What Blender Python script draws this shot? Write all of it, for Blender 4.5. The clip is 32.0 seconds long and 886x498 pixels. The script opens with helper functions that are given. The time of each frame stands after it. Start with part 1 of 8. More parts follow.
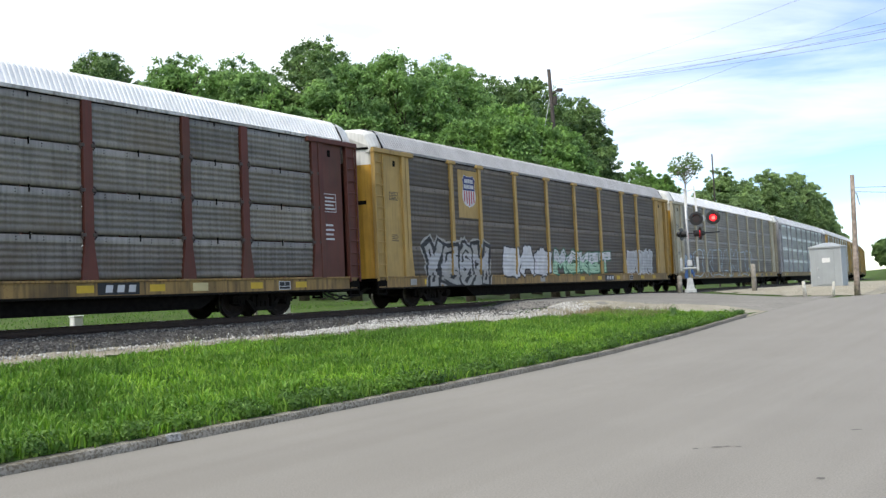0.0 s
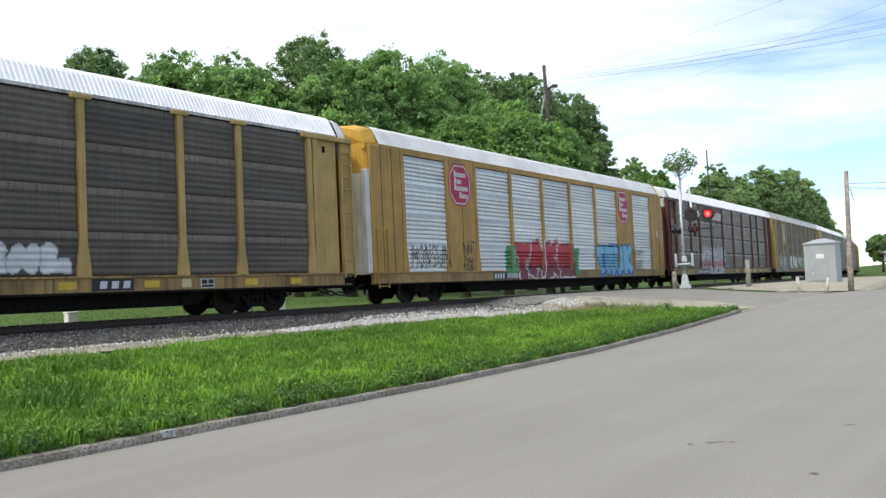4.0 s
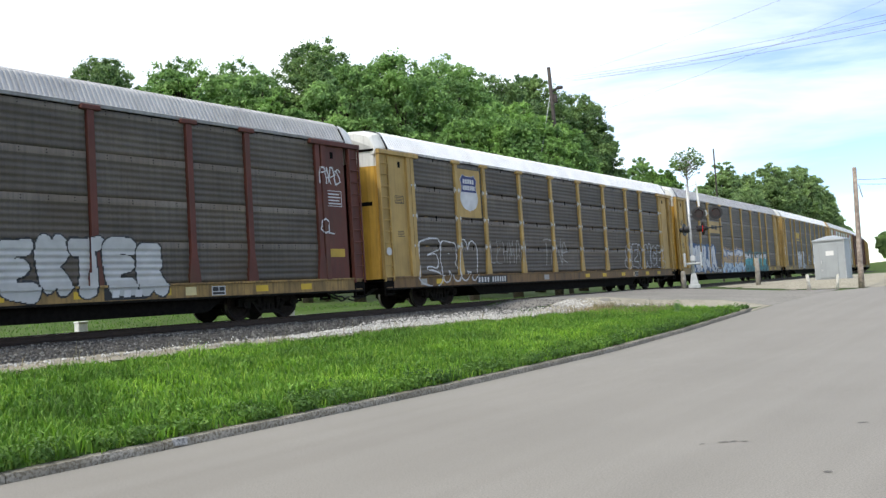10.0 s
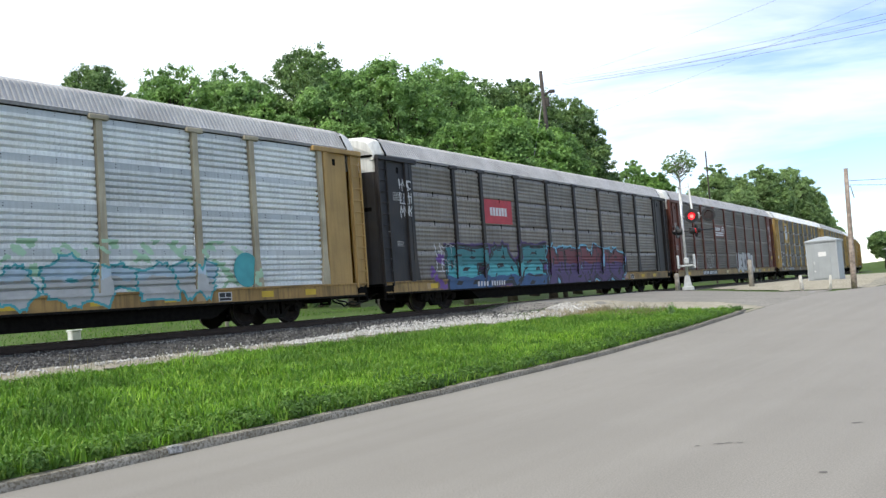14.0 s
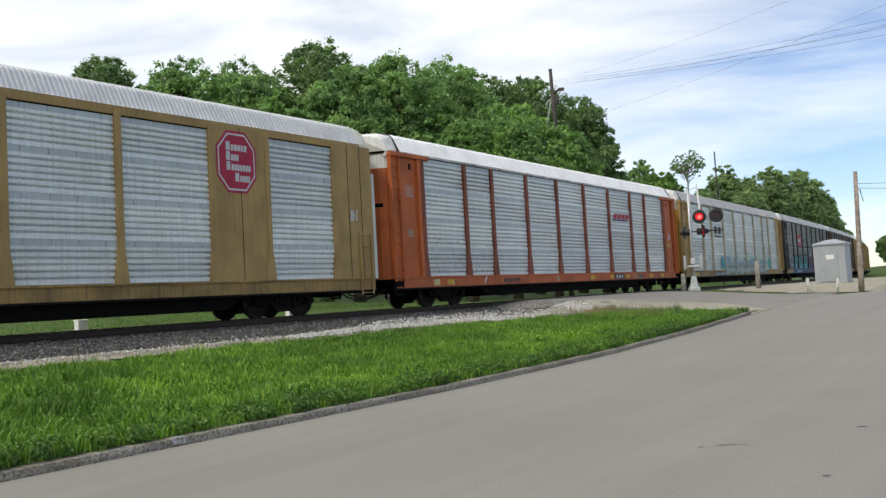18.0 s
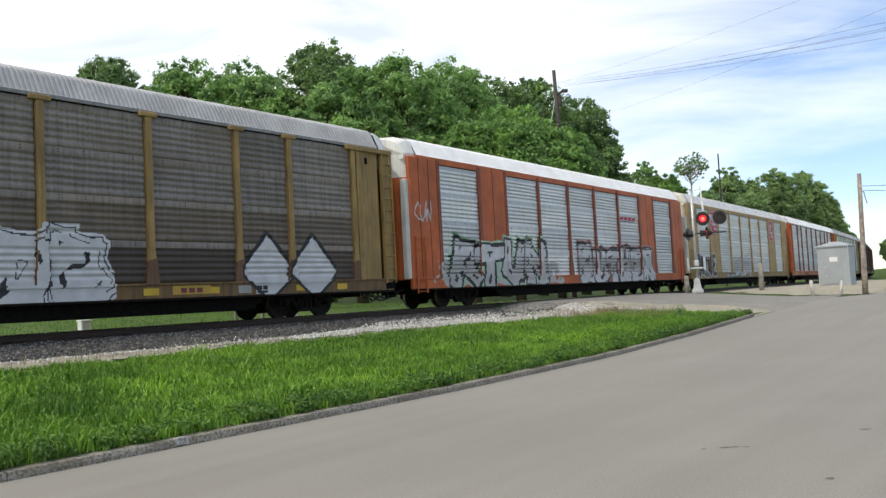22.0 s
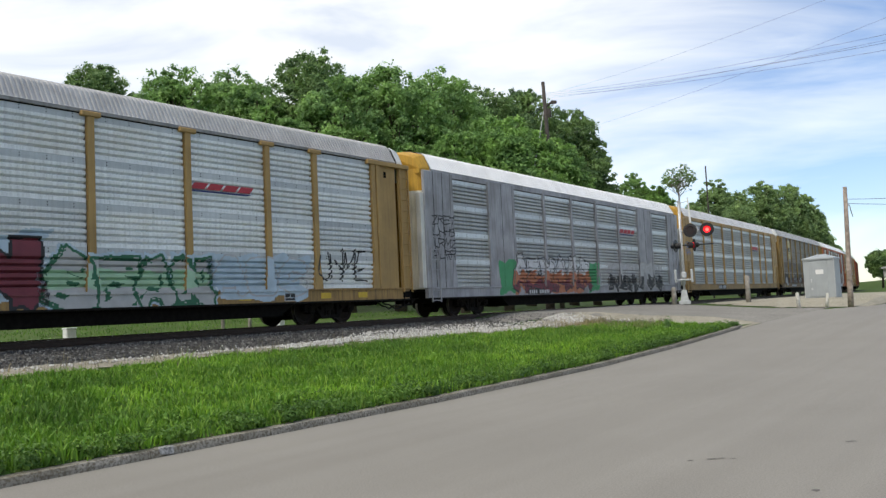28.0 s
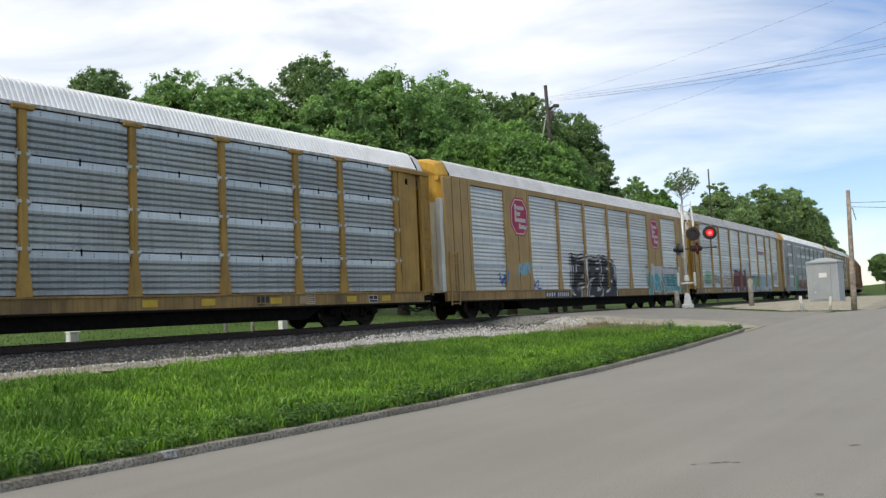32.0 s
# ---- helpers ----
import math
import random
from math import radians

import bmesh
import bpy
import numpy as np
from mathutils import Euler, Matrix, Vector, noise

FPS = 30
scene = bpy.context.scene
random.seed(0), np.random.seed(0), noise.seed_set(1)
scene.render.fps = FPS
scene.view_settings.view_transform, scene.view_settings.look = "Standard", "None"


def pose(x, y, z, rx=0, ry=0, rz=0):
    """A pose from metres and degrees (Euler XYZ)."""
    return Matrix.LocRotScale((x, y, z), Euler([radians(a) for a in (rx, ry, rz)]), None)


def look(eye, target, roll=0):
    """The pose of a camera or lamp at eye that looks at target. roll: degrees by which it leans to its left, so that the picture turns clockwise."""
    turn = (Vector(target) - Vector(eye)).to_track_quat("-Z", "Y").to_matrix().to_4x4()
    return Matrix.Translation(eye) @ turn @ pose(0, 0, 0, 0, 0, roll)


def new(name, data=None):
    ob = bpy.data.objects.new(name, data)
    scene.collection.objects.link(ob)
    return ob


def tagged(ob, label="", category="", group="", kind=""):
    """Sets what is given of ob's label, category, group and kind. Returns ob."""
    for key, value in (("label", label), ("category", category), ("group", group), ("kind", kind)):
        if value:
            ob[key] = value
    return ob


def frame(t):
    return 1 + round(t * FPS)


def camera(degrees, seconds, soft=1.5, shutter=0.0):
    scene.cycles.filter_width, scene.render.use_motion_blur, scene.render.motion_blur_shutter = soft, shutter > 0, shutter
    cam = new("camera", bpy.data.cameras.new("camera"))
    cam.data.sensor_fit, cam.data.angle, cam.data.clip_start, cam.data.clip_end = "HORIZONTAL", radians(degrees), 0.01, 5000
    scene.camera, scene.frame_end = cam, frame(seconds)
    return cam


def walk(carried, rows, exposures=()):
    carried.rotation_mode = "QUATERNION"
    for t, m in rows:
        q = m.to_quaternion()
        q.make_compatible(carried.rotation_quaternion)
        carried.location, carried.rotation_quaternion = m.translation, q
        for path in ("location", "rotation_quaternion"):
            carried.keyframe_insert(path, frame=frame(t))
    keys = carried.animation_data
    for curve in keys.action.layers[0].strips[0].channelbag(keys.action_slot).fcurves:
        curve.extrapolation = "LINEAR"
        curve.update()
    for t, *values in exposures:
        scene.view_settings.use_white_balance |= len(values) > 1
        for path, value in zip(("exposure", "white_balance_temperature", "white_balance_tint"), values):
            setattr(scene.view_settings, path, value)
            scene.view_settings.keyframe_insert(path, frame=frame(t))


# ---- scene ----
# The track is an arc: place and heading at the distance s along it.
EYE_Z, TRACK_Y, TRACK_TURN, TRACK_BEND = -0.014, 34.601, 0.9476, 0.000946
RAIL_Z = -0.35
ARC_R = 1.0 / TRACK_BEND
ARC_X, ARC_Y = -math.sin(TRACK_TURN) * ARC_R, TRACK_Y + math.cos(TRACK_TURN) * ARC_R


def along(s, q=0.0):
    """The plan position at s metres along the track and q metres to its near side, and the heading."""
    a = TRACK_TURN + TRACK_BEND * s
    r = ARC_R + q
    return ARC_X + r * math.sin(a), ARC_Y - r * math.cos(a), a


# ---- camera ----
cam = camera(55.2, 32.0, soft=1.4, shutter=0.0)
STOPS = ((0, 0.06, 6750, 10), (6, 0.08, 6750, 10), (14, 0.13, 6750, 10), (17, -0.3, 6950, 10), (18.5, -0.35, 7000, 10), (20, -0.28, 7000, 10), (24, -0.16, 6980, 10), (27, -0.28, 6980, 10), (32, -0.36, 6980, 10))
# seconds, and the turn of the hand-held camera in degrees
walk(cam, [(t, pose(0, 0, EYE_Z, rx, ry, rz)) for t, rx, ry, rz in (
    (0, 93.180, 2.650, 0.113), (0.5, 93.065, 2.432, -0.066), (1, 93.019, 2.554, -0.107), (1.5, 92.902, 2.401, -0.269), (2, 92.774, 2.553, -0.227),
    (2.5, 92.687, 2.661, -0.217), (3, 92.844, 2.726, -0.245), (3.5, 92.926, 2.634, -0.263), (5.5, 92.734, 2.935, 0.012), (6, 92.849, 2.931, 0.028),
    (6.5, 93.071, 3.172, 0.006), (7, 93.123, 3.037, 0.075), (7.5, 93.086, 3.047, 0.241), (8, 93.131, 3.168, 0.350), (8.5, 93.067, 3.176, 0.338),
    (9, 93.133, 3.362, 0.225), (9.5, 93.140, 3.318, 0.182), (10, 93.169, 3.626, 0.361), (10.5, 93.069, 3.960, 0.533), (11, 93.256, 4.052, 0.566),
    (11.5, 93.402, 4.172, 0.576), (12, 93.583, 4.071, 0.474), (12.5, 93.701, 4.054, 0.445), (13, 93.556, 4.094, 0.390), (13.5, 93.477, 4.324, 0.157),
    (14, 93.449, 4.192, -0.029), (14.5, 93.496, 4.169, -0.106), (16.5, 93.375, 3.626, 0.152), (17, 93.332, 3.525, 0.156), (17.5, 93.408, 3.498, 0.179),
    (18, 93.233, 3.205, 0.356), (18.5, 93.166, 3.094, 0.580), (19, 92.926, 3.036, 0.615), (19.5, 92.825, 2.919, 0.495), (20, 92.944, 3.112, 0.387),
    (20.5, 93.059, 3.247, 0.434), (21, 93.282, 3.229, 0.364), (21.5, 93.419, 3.152, 0.425), (22, 93.326, 3.041, 0.552), (22.5, 93.219, 2.944, 0.586),
    (23, 93.115, 2.979, 0.494), (23.5, 93.495, 3.250, 0.284), (24, 93.752, 3.228, 0.284), (24.5, 93.834, 3.159, 0.233), (25, 93.672, 3.159, 0.145),
    (25.5, 93.626, 3.115, 0.160), (27.5, 93.960, 2.680, -0.135), (28, 93.956, 2.681, -0.258), (28.5, 93.919, 2.696, -0.218), (29, 94.046, 2.731, -0.373),
    (29.5, 94.239, 2.817, -0.392), (30, 94.177, 2.772, -0.124), (30.5, 94.098, 2.844, -0.040), (31, 94.198, 2.831, -0.134), (31.5, 94.293, 2.857, -0.244),
    (32, 94.212, 2.715, -0.075),
)], STOPS)

# ---- world and sun ----
world = bpy.data.worlds.new("sky")
scene.world = world
world.use_nodes = True
wn, wl = world.node_tree.nodes, world.node_tree.links
sky = wn.new("ShaderNodeTexSky")
sky.sky_type, sky.sun_disc = "NISHITA", False
sky.sun_elevation, sky.sun_rotation = radians(53), radians(-136)
sky.dust_density, sky.air_density, sky.ozone_density = 0.3, 1.1, 2.0
coord = wn.new("ShaderNodeTexCoord")
stretch = wn.new("ShaderNodeMapping")
stretch.inputs["Scale"].default_value = (1.0, 1.0, 4.5)
stretch.inputs["Rotation"].default_value = (0.12, -0.1, 2.1)
stretch.inputs["Location"].default_value = (3.7, 1.9, 0.4)
cloud = wn.new("ShaderNodeTexNoise")
cloud.inputs["Scale"].default_value, cloud.inputs["Detail"].default_value = 2.1, 9.0
cloud.inputs["Roughness"].default_value, cloud.inputs["Distortion"].default_value = 0.55, 0.6
ramp = wn.new("ShaderNodeValToRGB")
ramp.color_ramp.elements[0].position, ramp.color_ramp.elements[1].position = 0.34, 0.60
ramp.color_ramp.elements[0].color = (0.46, 0.46, 0.46, 1)
dim = wn.new("ShaderNodeVectorMath")
dim.operation = "SCALE"
dim.inputs["Scale"].default_value = 0.185
white = wn.new("ShaderNodeRGB")
white.outputs[0].default_value = (1.68, 1.74, 1.74, 1)
mix = wn.new("ShaderNodeMix")
mix.data_type = "RGBA"
back = wn["Background"]
wl.new(coord.outputs["Generated"], stretch.inputs["Vector"])
wl.new(stretch.outputs["Vector"], cloud.inputs["Vector"])
wl.new(cloud.outputs["Fac"], ramp.inputs["Fac"])
wl.new(sky.outputs["Color"], dim.inputs[0])
# the cloud thins out towards the east
side = wn.new("ShaderNodeSeparateXYZ")
wl.new(coord.outputs["Generated"], side.inputs[0])
east = wn.new("ShaderNodeMapRange")
east.interpolation_type = "SMOOTHSTEP"
for key, value in (("From Min", 0.0), ("From Max", 0.62), ("To Min", 0.0), ("To Max", 0.76)):
    east.inputs[key].default_value = value
wl.new(side.outputs["X"], east.inputs["Value"])
cover = wn.new("ShaderNodeMath")
cover.operation, cover.use_clamp = "SUBTRACT", True
wl.new(ramp.outputs["Color"], cover.inputs[0])
wl.new(east.outputs["Result"], cover.inputs[1])
wl.new(cover.outputs[0], mix.inputs["Factor"])
cool = wn.new("ShaderNodeMix")
cool.data_type, cool.blend_type = "RGBA", "MULTIPLY"
cool.inputs["Factor"].default_value, cool.inputs["B"].default_value = 1.0, (0.80, 0.895, 1.10, 1)
wl.new(dim.outputs["Vector"], cool.inputs["A"])
wl.new(cool.outputs["Result"], mix.inputs["A"])
wl.new(white.outputs["Color"], mix.inputs["B"])
wl.new(mix.outputs["Result"], back.inputs["Color"])
back.inputs["Strength"].default_value = 1.0
sun = new("sun", bpy.data.lights.new("sun", "SUN"))
sun.data.energy, sun.data.angle, sun.data.color = 2.2, radians(6), (1.0, 0.98, 0.92)
sun.matrix_world = look((-32, -33, 62), (0, 0, 0))


# ---- materials ----
def material(name, rough=0.6, metal=0.0):
    m = bpy.data.materials.new(name)
    m.use_nodes = True
    n, l = m.node_tree.nodes, m.node_tree.links
    b = n["Principled BSDF"]
    b.inputs["Roughness"].default_value, b.inputs["Metallic"].default_value = rough, metal
    return m, n, l, b


def tones(n, l, fac, stops):
    r = n.new("ShaderNodeValToRGB")
    e = r.color_ramp.elements
    while len(e) < len(stops):
        e.new(0.5)
    for k, (p, c) in zip(e, stops):
        k.position, k.color = p, (*c, 1)
    l.new(fac, r.inputs["Fac"])
    return r.outputs["Color"]


def grain(n, l, scale, detail=4.0, stretch=(1, 1, 1), space="Object", rand=True):
    c = n.new("ShaderNodeTexCoord")
    mp = n.new("ShaderNodeMapping")
    mp.inputs["Scale"].default_value = stretch
    l.new(c.outputs[space], mp.inputs["Vector"])
    t = n.new("ShaderNodeTexNoise")
    t.inputs["Scale"].default_value, t.inputs["Detail"].default_value = scale, detail
    if rand:
        o = n.new("ShaderNodeObjectInfo")
        s = n.new("ShaderNodeMath")
        s.operation, s.inputs[1].default_value = "MULTIPLY", 37.0
        v = n.new("ShaderNodeCombineXYZ")
        l.new(o.outputs["Random"], s.inputs[0])
        for k in ("X", "Y", "Z"):
            l.new(s.outputs[0], v.inputs[k])
        l.new(v.outputs[0], mp.inputs["Location"])
    l.new(mp.outputs["Vector"], t.inputs["Vector"])
    return t.outputs["Fac"]


def blend(n, l, fac, a, b, kind="MIX"):
    x = n.new("ShaderNodeMix")
    x.data_type, x.blend_type = "RGBA", kind
    for v, k in ((fac, "Factor"), (a, "A"), (b, "B")):
        if isinstance(v, (tuple, float, int)):
            x.inputs[k].default_value = (*v, 1) if isinstance(v, tuple) else v
        else:
            l.new(v, x.inputs[k])
    return x.outputs["Result"]


def relief(n, l, b, fac, strength=0.3, distance=0.02):
    k = n.new("ShaderNodeBump")
    k.inputs["Strength"].default_value, k.inputs["Distance"].default_value = strength, distance
    l.new(fac, k.inputs["Height"])
    l.new(k.outputs["Normal"], b.inputs["Normal"])


def shade(c, f):
    return tuple(min(1.0, x * f) for x in c)


def ground_mat(name, a, b, c, s1, s2, rough=0.9, bump=0.4, dist=0.03):
    """Loose or worn ground in three tones at two scales."""
    m, n, l, p = material(name, rough)
    f1, f2 = grain(n, l, s1, 5, rand=False), grain(n, l, s2, 6, rand=False)
    c1 = tones(n, l, f1, ((0.35, a), (0.65, b)))
    c2 = tones(n, l, f2, ((0.42, (0, 0, 0)), (0.62, (1, 1, 1))))
    l.new(blend(n, l, c2, c1, c), p.inputs["Base Color"])
    p.inputs["Specular IOR Level"].default_value = 0.12
    relief(n, l, p, f2, bump, dist)
    return m


def painted(name, colour, rust=0.35, rough=0.55, metal=0.0, streak=True, flat=0.72):
    """Weathered paint with rust spots and run-down grime."""
    m, n, l, p = material(name, rough, metal)
    p.inputs["Specular IOR Level"].default_value = 0.3
    big = grain(n, l, 1.3, 6)
    run = grain(n, l, 2.2, 6, (5, 5, 0.35)) if streak else grain(n, l, 6, 6)
    fine = grain(n, l, 26, 4)
    c = tones(n, l, big, ((0.3, shade(colour, flat)), (0.62, shade(colour, 1.04))))
    g = tones(n, l, run, ((0.46, (0, 0, 0)), (0.75, (rust, rust, rust))))
    c = blend(n, l, g, c, (0.055, 0.04, 0.03))
    film = tones(n, l, grain(n, l, 0.8, 6, (1, 1, 0.7)), ((0.48, (0, 0, 0)), (0.74, (min(0.75, rust * 1.1),) * 3)))
    c = blend(n, l, film, c, (0.075, 0.052, 0.03))
    k = tones(n, l, fine, ((0.62, (0, 0, 0)), (0.74, (rust, rust, rust))))
    c = blend(n, l, k, c, (0.10, 0.045, 0.022))
    l.new(c, p.inputs["Base Color"])
    relief(n, l, p, fine, 0.12, 0.004)
    return m


def corrugated(name, light, dark, grime, rough=0.45, metal=0.35, vent=0.5):
    """Galvanised side sheet: vertical run-down streaks, spangle and road film."""
    m, n, l, p = material(name, rough, metal)
    run = grain(n, l, 3.0, 7, (4, 4, 0.25))
    band = grain(n, l, 1.1, 5, (0.3, 1, 2.6))
    spot = grain(n, l, 30, 3)
    c = tones(n, l, band, ((0.3, dark), (0.7, light)))
    g = tones(n, l, run, ((0.40, (0, 0, 0)), (0.72, (grime, grime, grime))))
    c = blend(n, l, g, c, (0.045, 0.04, 0.034))
    k = tones(n, l, spot, ((0.58, (0, 0, 0)), (0.72, (0.35, 0.35, 0.35))))
    c = blend(n, l, k, c, shade(dark, 0.5))
    # dried mud film in broad patches
    film = tones(n, l, grain(n, l, 0.55, 5, (1.0, 1, 1.6)), ((0.45, (0, 0, 0)), (0.72, (grime * 0.9,) * 3)))
    c = blend(n, l, film, c, blend(n, l, 1.0, dark, (0.82, 0.66, 0.48), "MULTIPLY"))
    o = n.new("ShaderNodeObjectInfo")
    v = tones(n, l, o.outputs["Random"], ((0.0, (0.86, 0.86, 0.86)), (1.0, (1.08, 1.07, 1.05))))
    # upright rows of vent holes
    tc, sep = n.new("ShaderNodeTexCoord"), n.new("ShaderNodeSeparateXYZ")
    l.new(tc.outputs["Object"], sep.inputs[0])
    lines = []
    for axis, turn, cut in (("X", 46.0, 0.93), ("Z", 50.0, -0.75)):
        a, b, k = n.new("ShaderNodeMath"), n.new("ShaderNodeMath"), n.new("ShaderNodeMath")
        a.operation, a.inputs[1].default_value = "MULTIPLY", turn
        b.operation = "SINE"
        k.operation, k.inputs[1].default_value = "GREATER_THAN", cut
        l.new(sep.outputs[axis], a.inputs[0])
        l.new(a.outputs[0], b.inputs[0])
        l.new(b.outputs[0], k.inputs[0])
        lines.append(k.outputs[0])
    both = n.new("ShaderNodeMath")
    both.operation = "MULTIPLY"
    l.new(lines[0], both.inputs[0])
    l.new(lines[1], both.inputs[1])
    dim_ = n.new("ShaderNodeMath")
    dim_.operation, dim_.inputs[1].default_value = "MULTIPLY", 0.0
    patchy = tones(n, l, grain(n, l, 4.5, 6, (3.0, 1, 0.8)), ((0.42, (0.02,) * 3), (0.66, (vent,) * 3)))
    l.new(patchy, dim_.inputs[1])
    l.new(both.outputs[0], dim_.inputs[0])
    c = blend(n, l, dim_.outputs[0], c, (0.03, 0.03, 0.03))
    l.new(blend(n, l, 1.0, c, v, "MULTIPLY"), p.inputs["Base Color"])
    relief(n, l, p, spot, 0.08, 0.003)
    return m


def plain(name, colour, rough=0.6, metal=0.0, var=0.25, scale=8.0, spec=0.5):
    m, n, l, p = material(name, rough, metal)
    p.inputs["Specular IOR Level"].default_value = spec
    f = grain(n, l, scale, 5)
    l.new(tones(n, l, f, ((0.3, shade(colour, 1 - var)), (0.7, shade(colour, 1 + var * 0.5)))), p.inputs["Base Color"])
    relief(n, l, p, f, 0.1, 0.005)
    return m


def leafy(name, a, b, c):
    """Leaves: tone by island and by a slow drift over the crown."""
    m, n, l, p = material(name, 0.6)
    g = n.new("ShaderNodeNewGeometry")
    f = grain(n, l, 0.35, 3)
    c1 = tones(n, l, g.outputs["Random Per Island"], ((0.0, a), (0.6, b), (1.0, c)))
    c2 = tones(n, l, f, ((0.3, (0.65, 0.7, 0.65)), (0.7, (1.25, 1.2, 1.0))))
    c3 = tones(n, l, grain(n, l, 0.8, 5), ((0.36, (0.60, 0.66, 0.66)), (0.64, (1.28, 1.22, 1.08))))
    col = blend(n, l, 1.0, blend(n, l, 1.0, c1, c2, "MULTIPLY"), c3, "MULTIPLY")
    l.new(col, p.inputs["Base Color"])
    t = n.new("ShaderNodeBsdfTranslucent")
    l.new(col, t.inputs["Color"])
    x = n.new("ShaderNodeMixShader")
    x.inputs[0].default_value = 0.3
    l.new(p.outputs[0], x.inputs[1])
    l.new(t.outputs[0], x.inputs[2])
    l.new(x.outputs[0], n["Material Output"].inputs["Surface"])
    return m


def glow(name, colour, strength):
    m, n, l, p = material(name, 0.3)
    p.inputs["Base Color"].default_value = (*colour, 1)
    p.inputs["Emission Color"].default_value = (*colour, 1)
    p.inputs["Emission Strength"].default_value = strength
    return m


M_GRASS = ground_mat("grass_soil", (0.035, 0.085, 0.014), (0.06, 0.13, 0.02), (0.085, 0.10, 0.035), 0.6, 9.0)


def road_mat():
    """Old asphalt: fine speckle, long wheel bands along the road, faint blotches."""
    m, n, l, p = material("road_asphalt", 0.82)
    c = n.new("ShaderNodeTexCoord")
    mp = n.new("ShaderNodeMapping")
    mp.vector_type = "TEXTURE"
    mp.inputs["Rotation"].default_value = (0, 0, 0.93)
    mp.inputs["Scale"].default_value = (18.0, 0.55, 1.0)
    l.new(c.outputs["Object"], mp.inputs["Vector"])
    t = n.new("ShaderNodeTexNoise")
    t.inputs["Scale"].default_value, t.inputs["Detail"].default_value = 1.0, 3.0
    l.new(mp.outputs["Vector"], t.inputs["Vector"])
    band = tones(n, l, t.outputs["Fac"], ((0.34, (0.229, 0.211, 0.184)), (0.66, (0.252, 0.233, 0.204))))
    blot = tones(n, l, grain(n, l, 0.5, 5, rand=False), ((0.3, (0.95, 0.95, 0.95)), (0.7, (1.04, 1.04, 1.04))))
    fine = grain(n, l, 60.0, 8, rand=False)
    dots = tones(n, l, fine, ((0.34, (0.80, 0.80, 0.80)), (0.64, (1.12, 1.12, 1.12))))
    col = blend(n, l, 1.0, blend(n, l, 1.0, band, blot, "MULTIPLY"), dots, "MULTIPLY")
    l.new(col, p.inputs["Base Color"])
    relief(n, l, p, fine, 0.25, 0.006)
    return m


M_ASPHALT = road_mat()
M_APRON = ground_mat("apron_asphalt", (0.24, 0.225, 0.20), (0.30, 0.28, 0.25), (0.2, 0.19, 0.17), 0.5, 10.0, 0.9, 0.2, 0.01)
M_PALE = ground_mat("pale_gravel", (0.345, 0.315, 0.245), (0.435, 0.40, 0.32), (0.25, 0.23, 0.178), 1.2, 18.0, 0.95, 0.5, 0.03)
M_KERB = ground_mat("kerb_concrete", (0.25, 0.228, 0.185), (0.36, 0.335, 0.288), (0.145, 0.125, 0.092), 1.6, 30.0, 0.9, 0.2, 0.006)
M_BALLAST = ground_mat("ballast_stone", (0.075, 0.07, 0.065), (0.165, 0.16, 0.15), (0.035, 0.032, 0.03), 3.0, 24.0, 0.95, 1.0, 0.06)


def chips(name, stops):
    m, n, l, p = material(name, 0.9)
    g = n.new("ShaderNodeNewGeometry")
    l.new(tones(n, l, g.outputs["Random Per Island"], stops), p.inputs["Base Color"])
    return m


M_STONE_W = chips("white_stone", ((0.0, (0.25, 0.238, 0.217)), (0.5, (0.47, 0.453, 0.42)), (1.0, (0.66, 0.64, 0.60))))
M_STONE = chips("grey_stone", ((0.0, (0.035, 0.034, 0.033)), (0.6, (0.11, 0.107, 0.10)), (1.0, (0.215, 0.21, 0.195))))
M_TIE = plain("timber_tie", (0.07, 0.055, 0.042), 0.9, var=0.4, scale=14)
M_RAIL = plain("rail_steel", (0.055, 0.035, 0.026), 0.6, 0.4)
M_RAILTOP = plain("rail_head", (0.45, 0.44, 0.43), 0.25, 0.9)
M_BLACK = plain("black_steel", (0.008, 0.007, 0.006), 0.9, 0.0, 0.5, spec=0.08)
M_TRUCK = plain("grimy_truck_steel", (0.014, 0.012, 0.010), 0.9, 0.0, 0.5, spec=0.15)
M_WHEEL = plain("wheel_steel", (0.024, 0.018, 0.015), 0.8, 0.1, 0.4, spec=0.2)
M_TREAD = plain("wheel_rim_steel", (0.30, 0.28, 0.26), 0.35, 0.9)
M_RUBBER = plain("rubber", (0.02, 0.02, 0.02), 0.8)


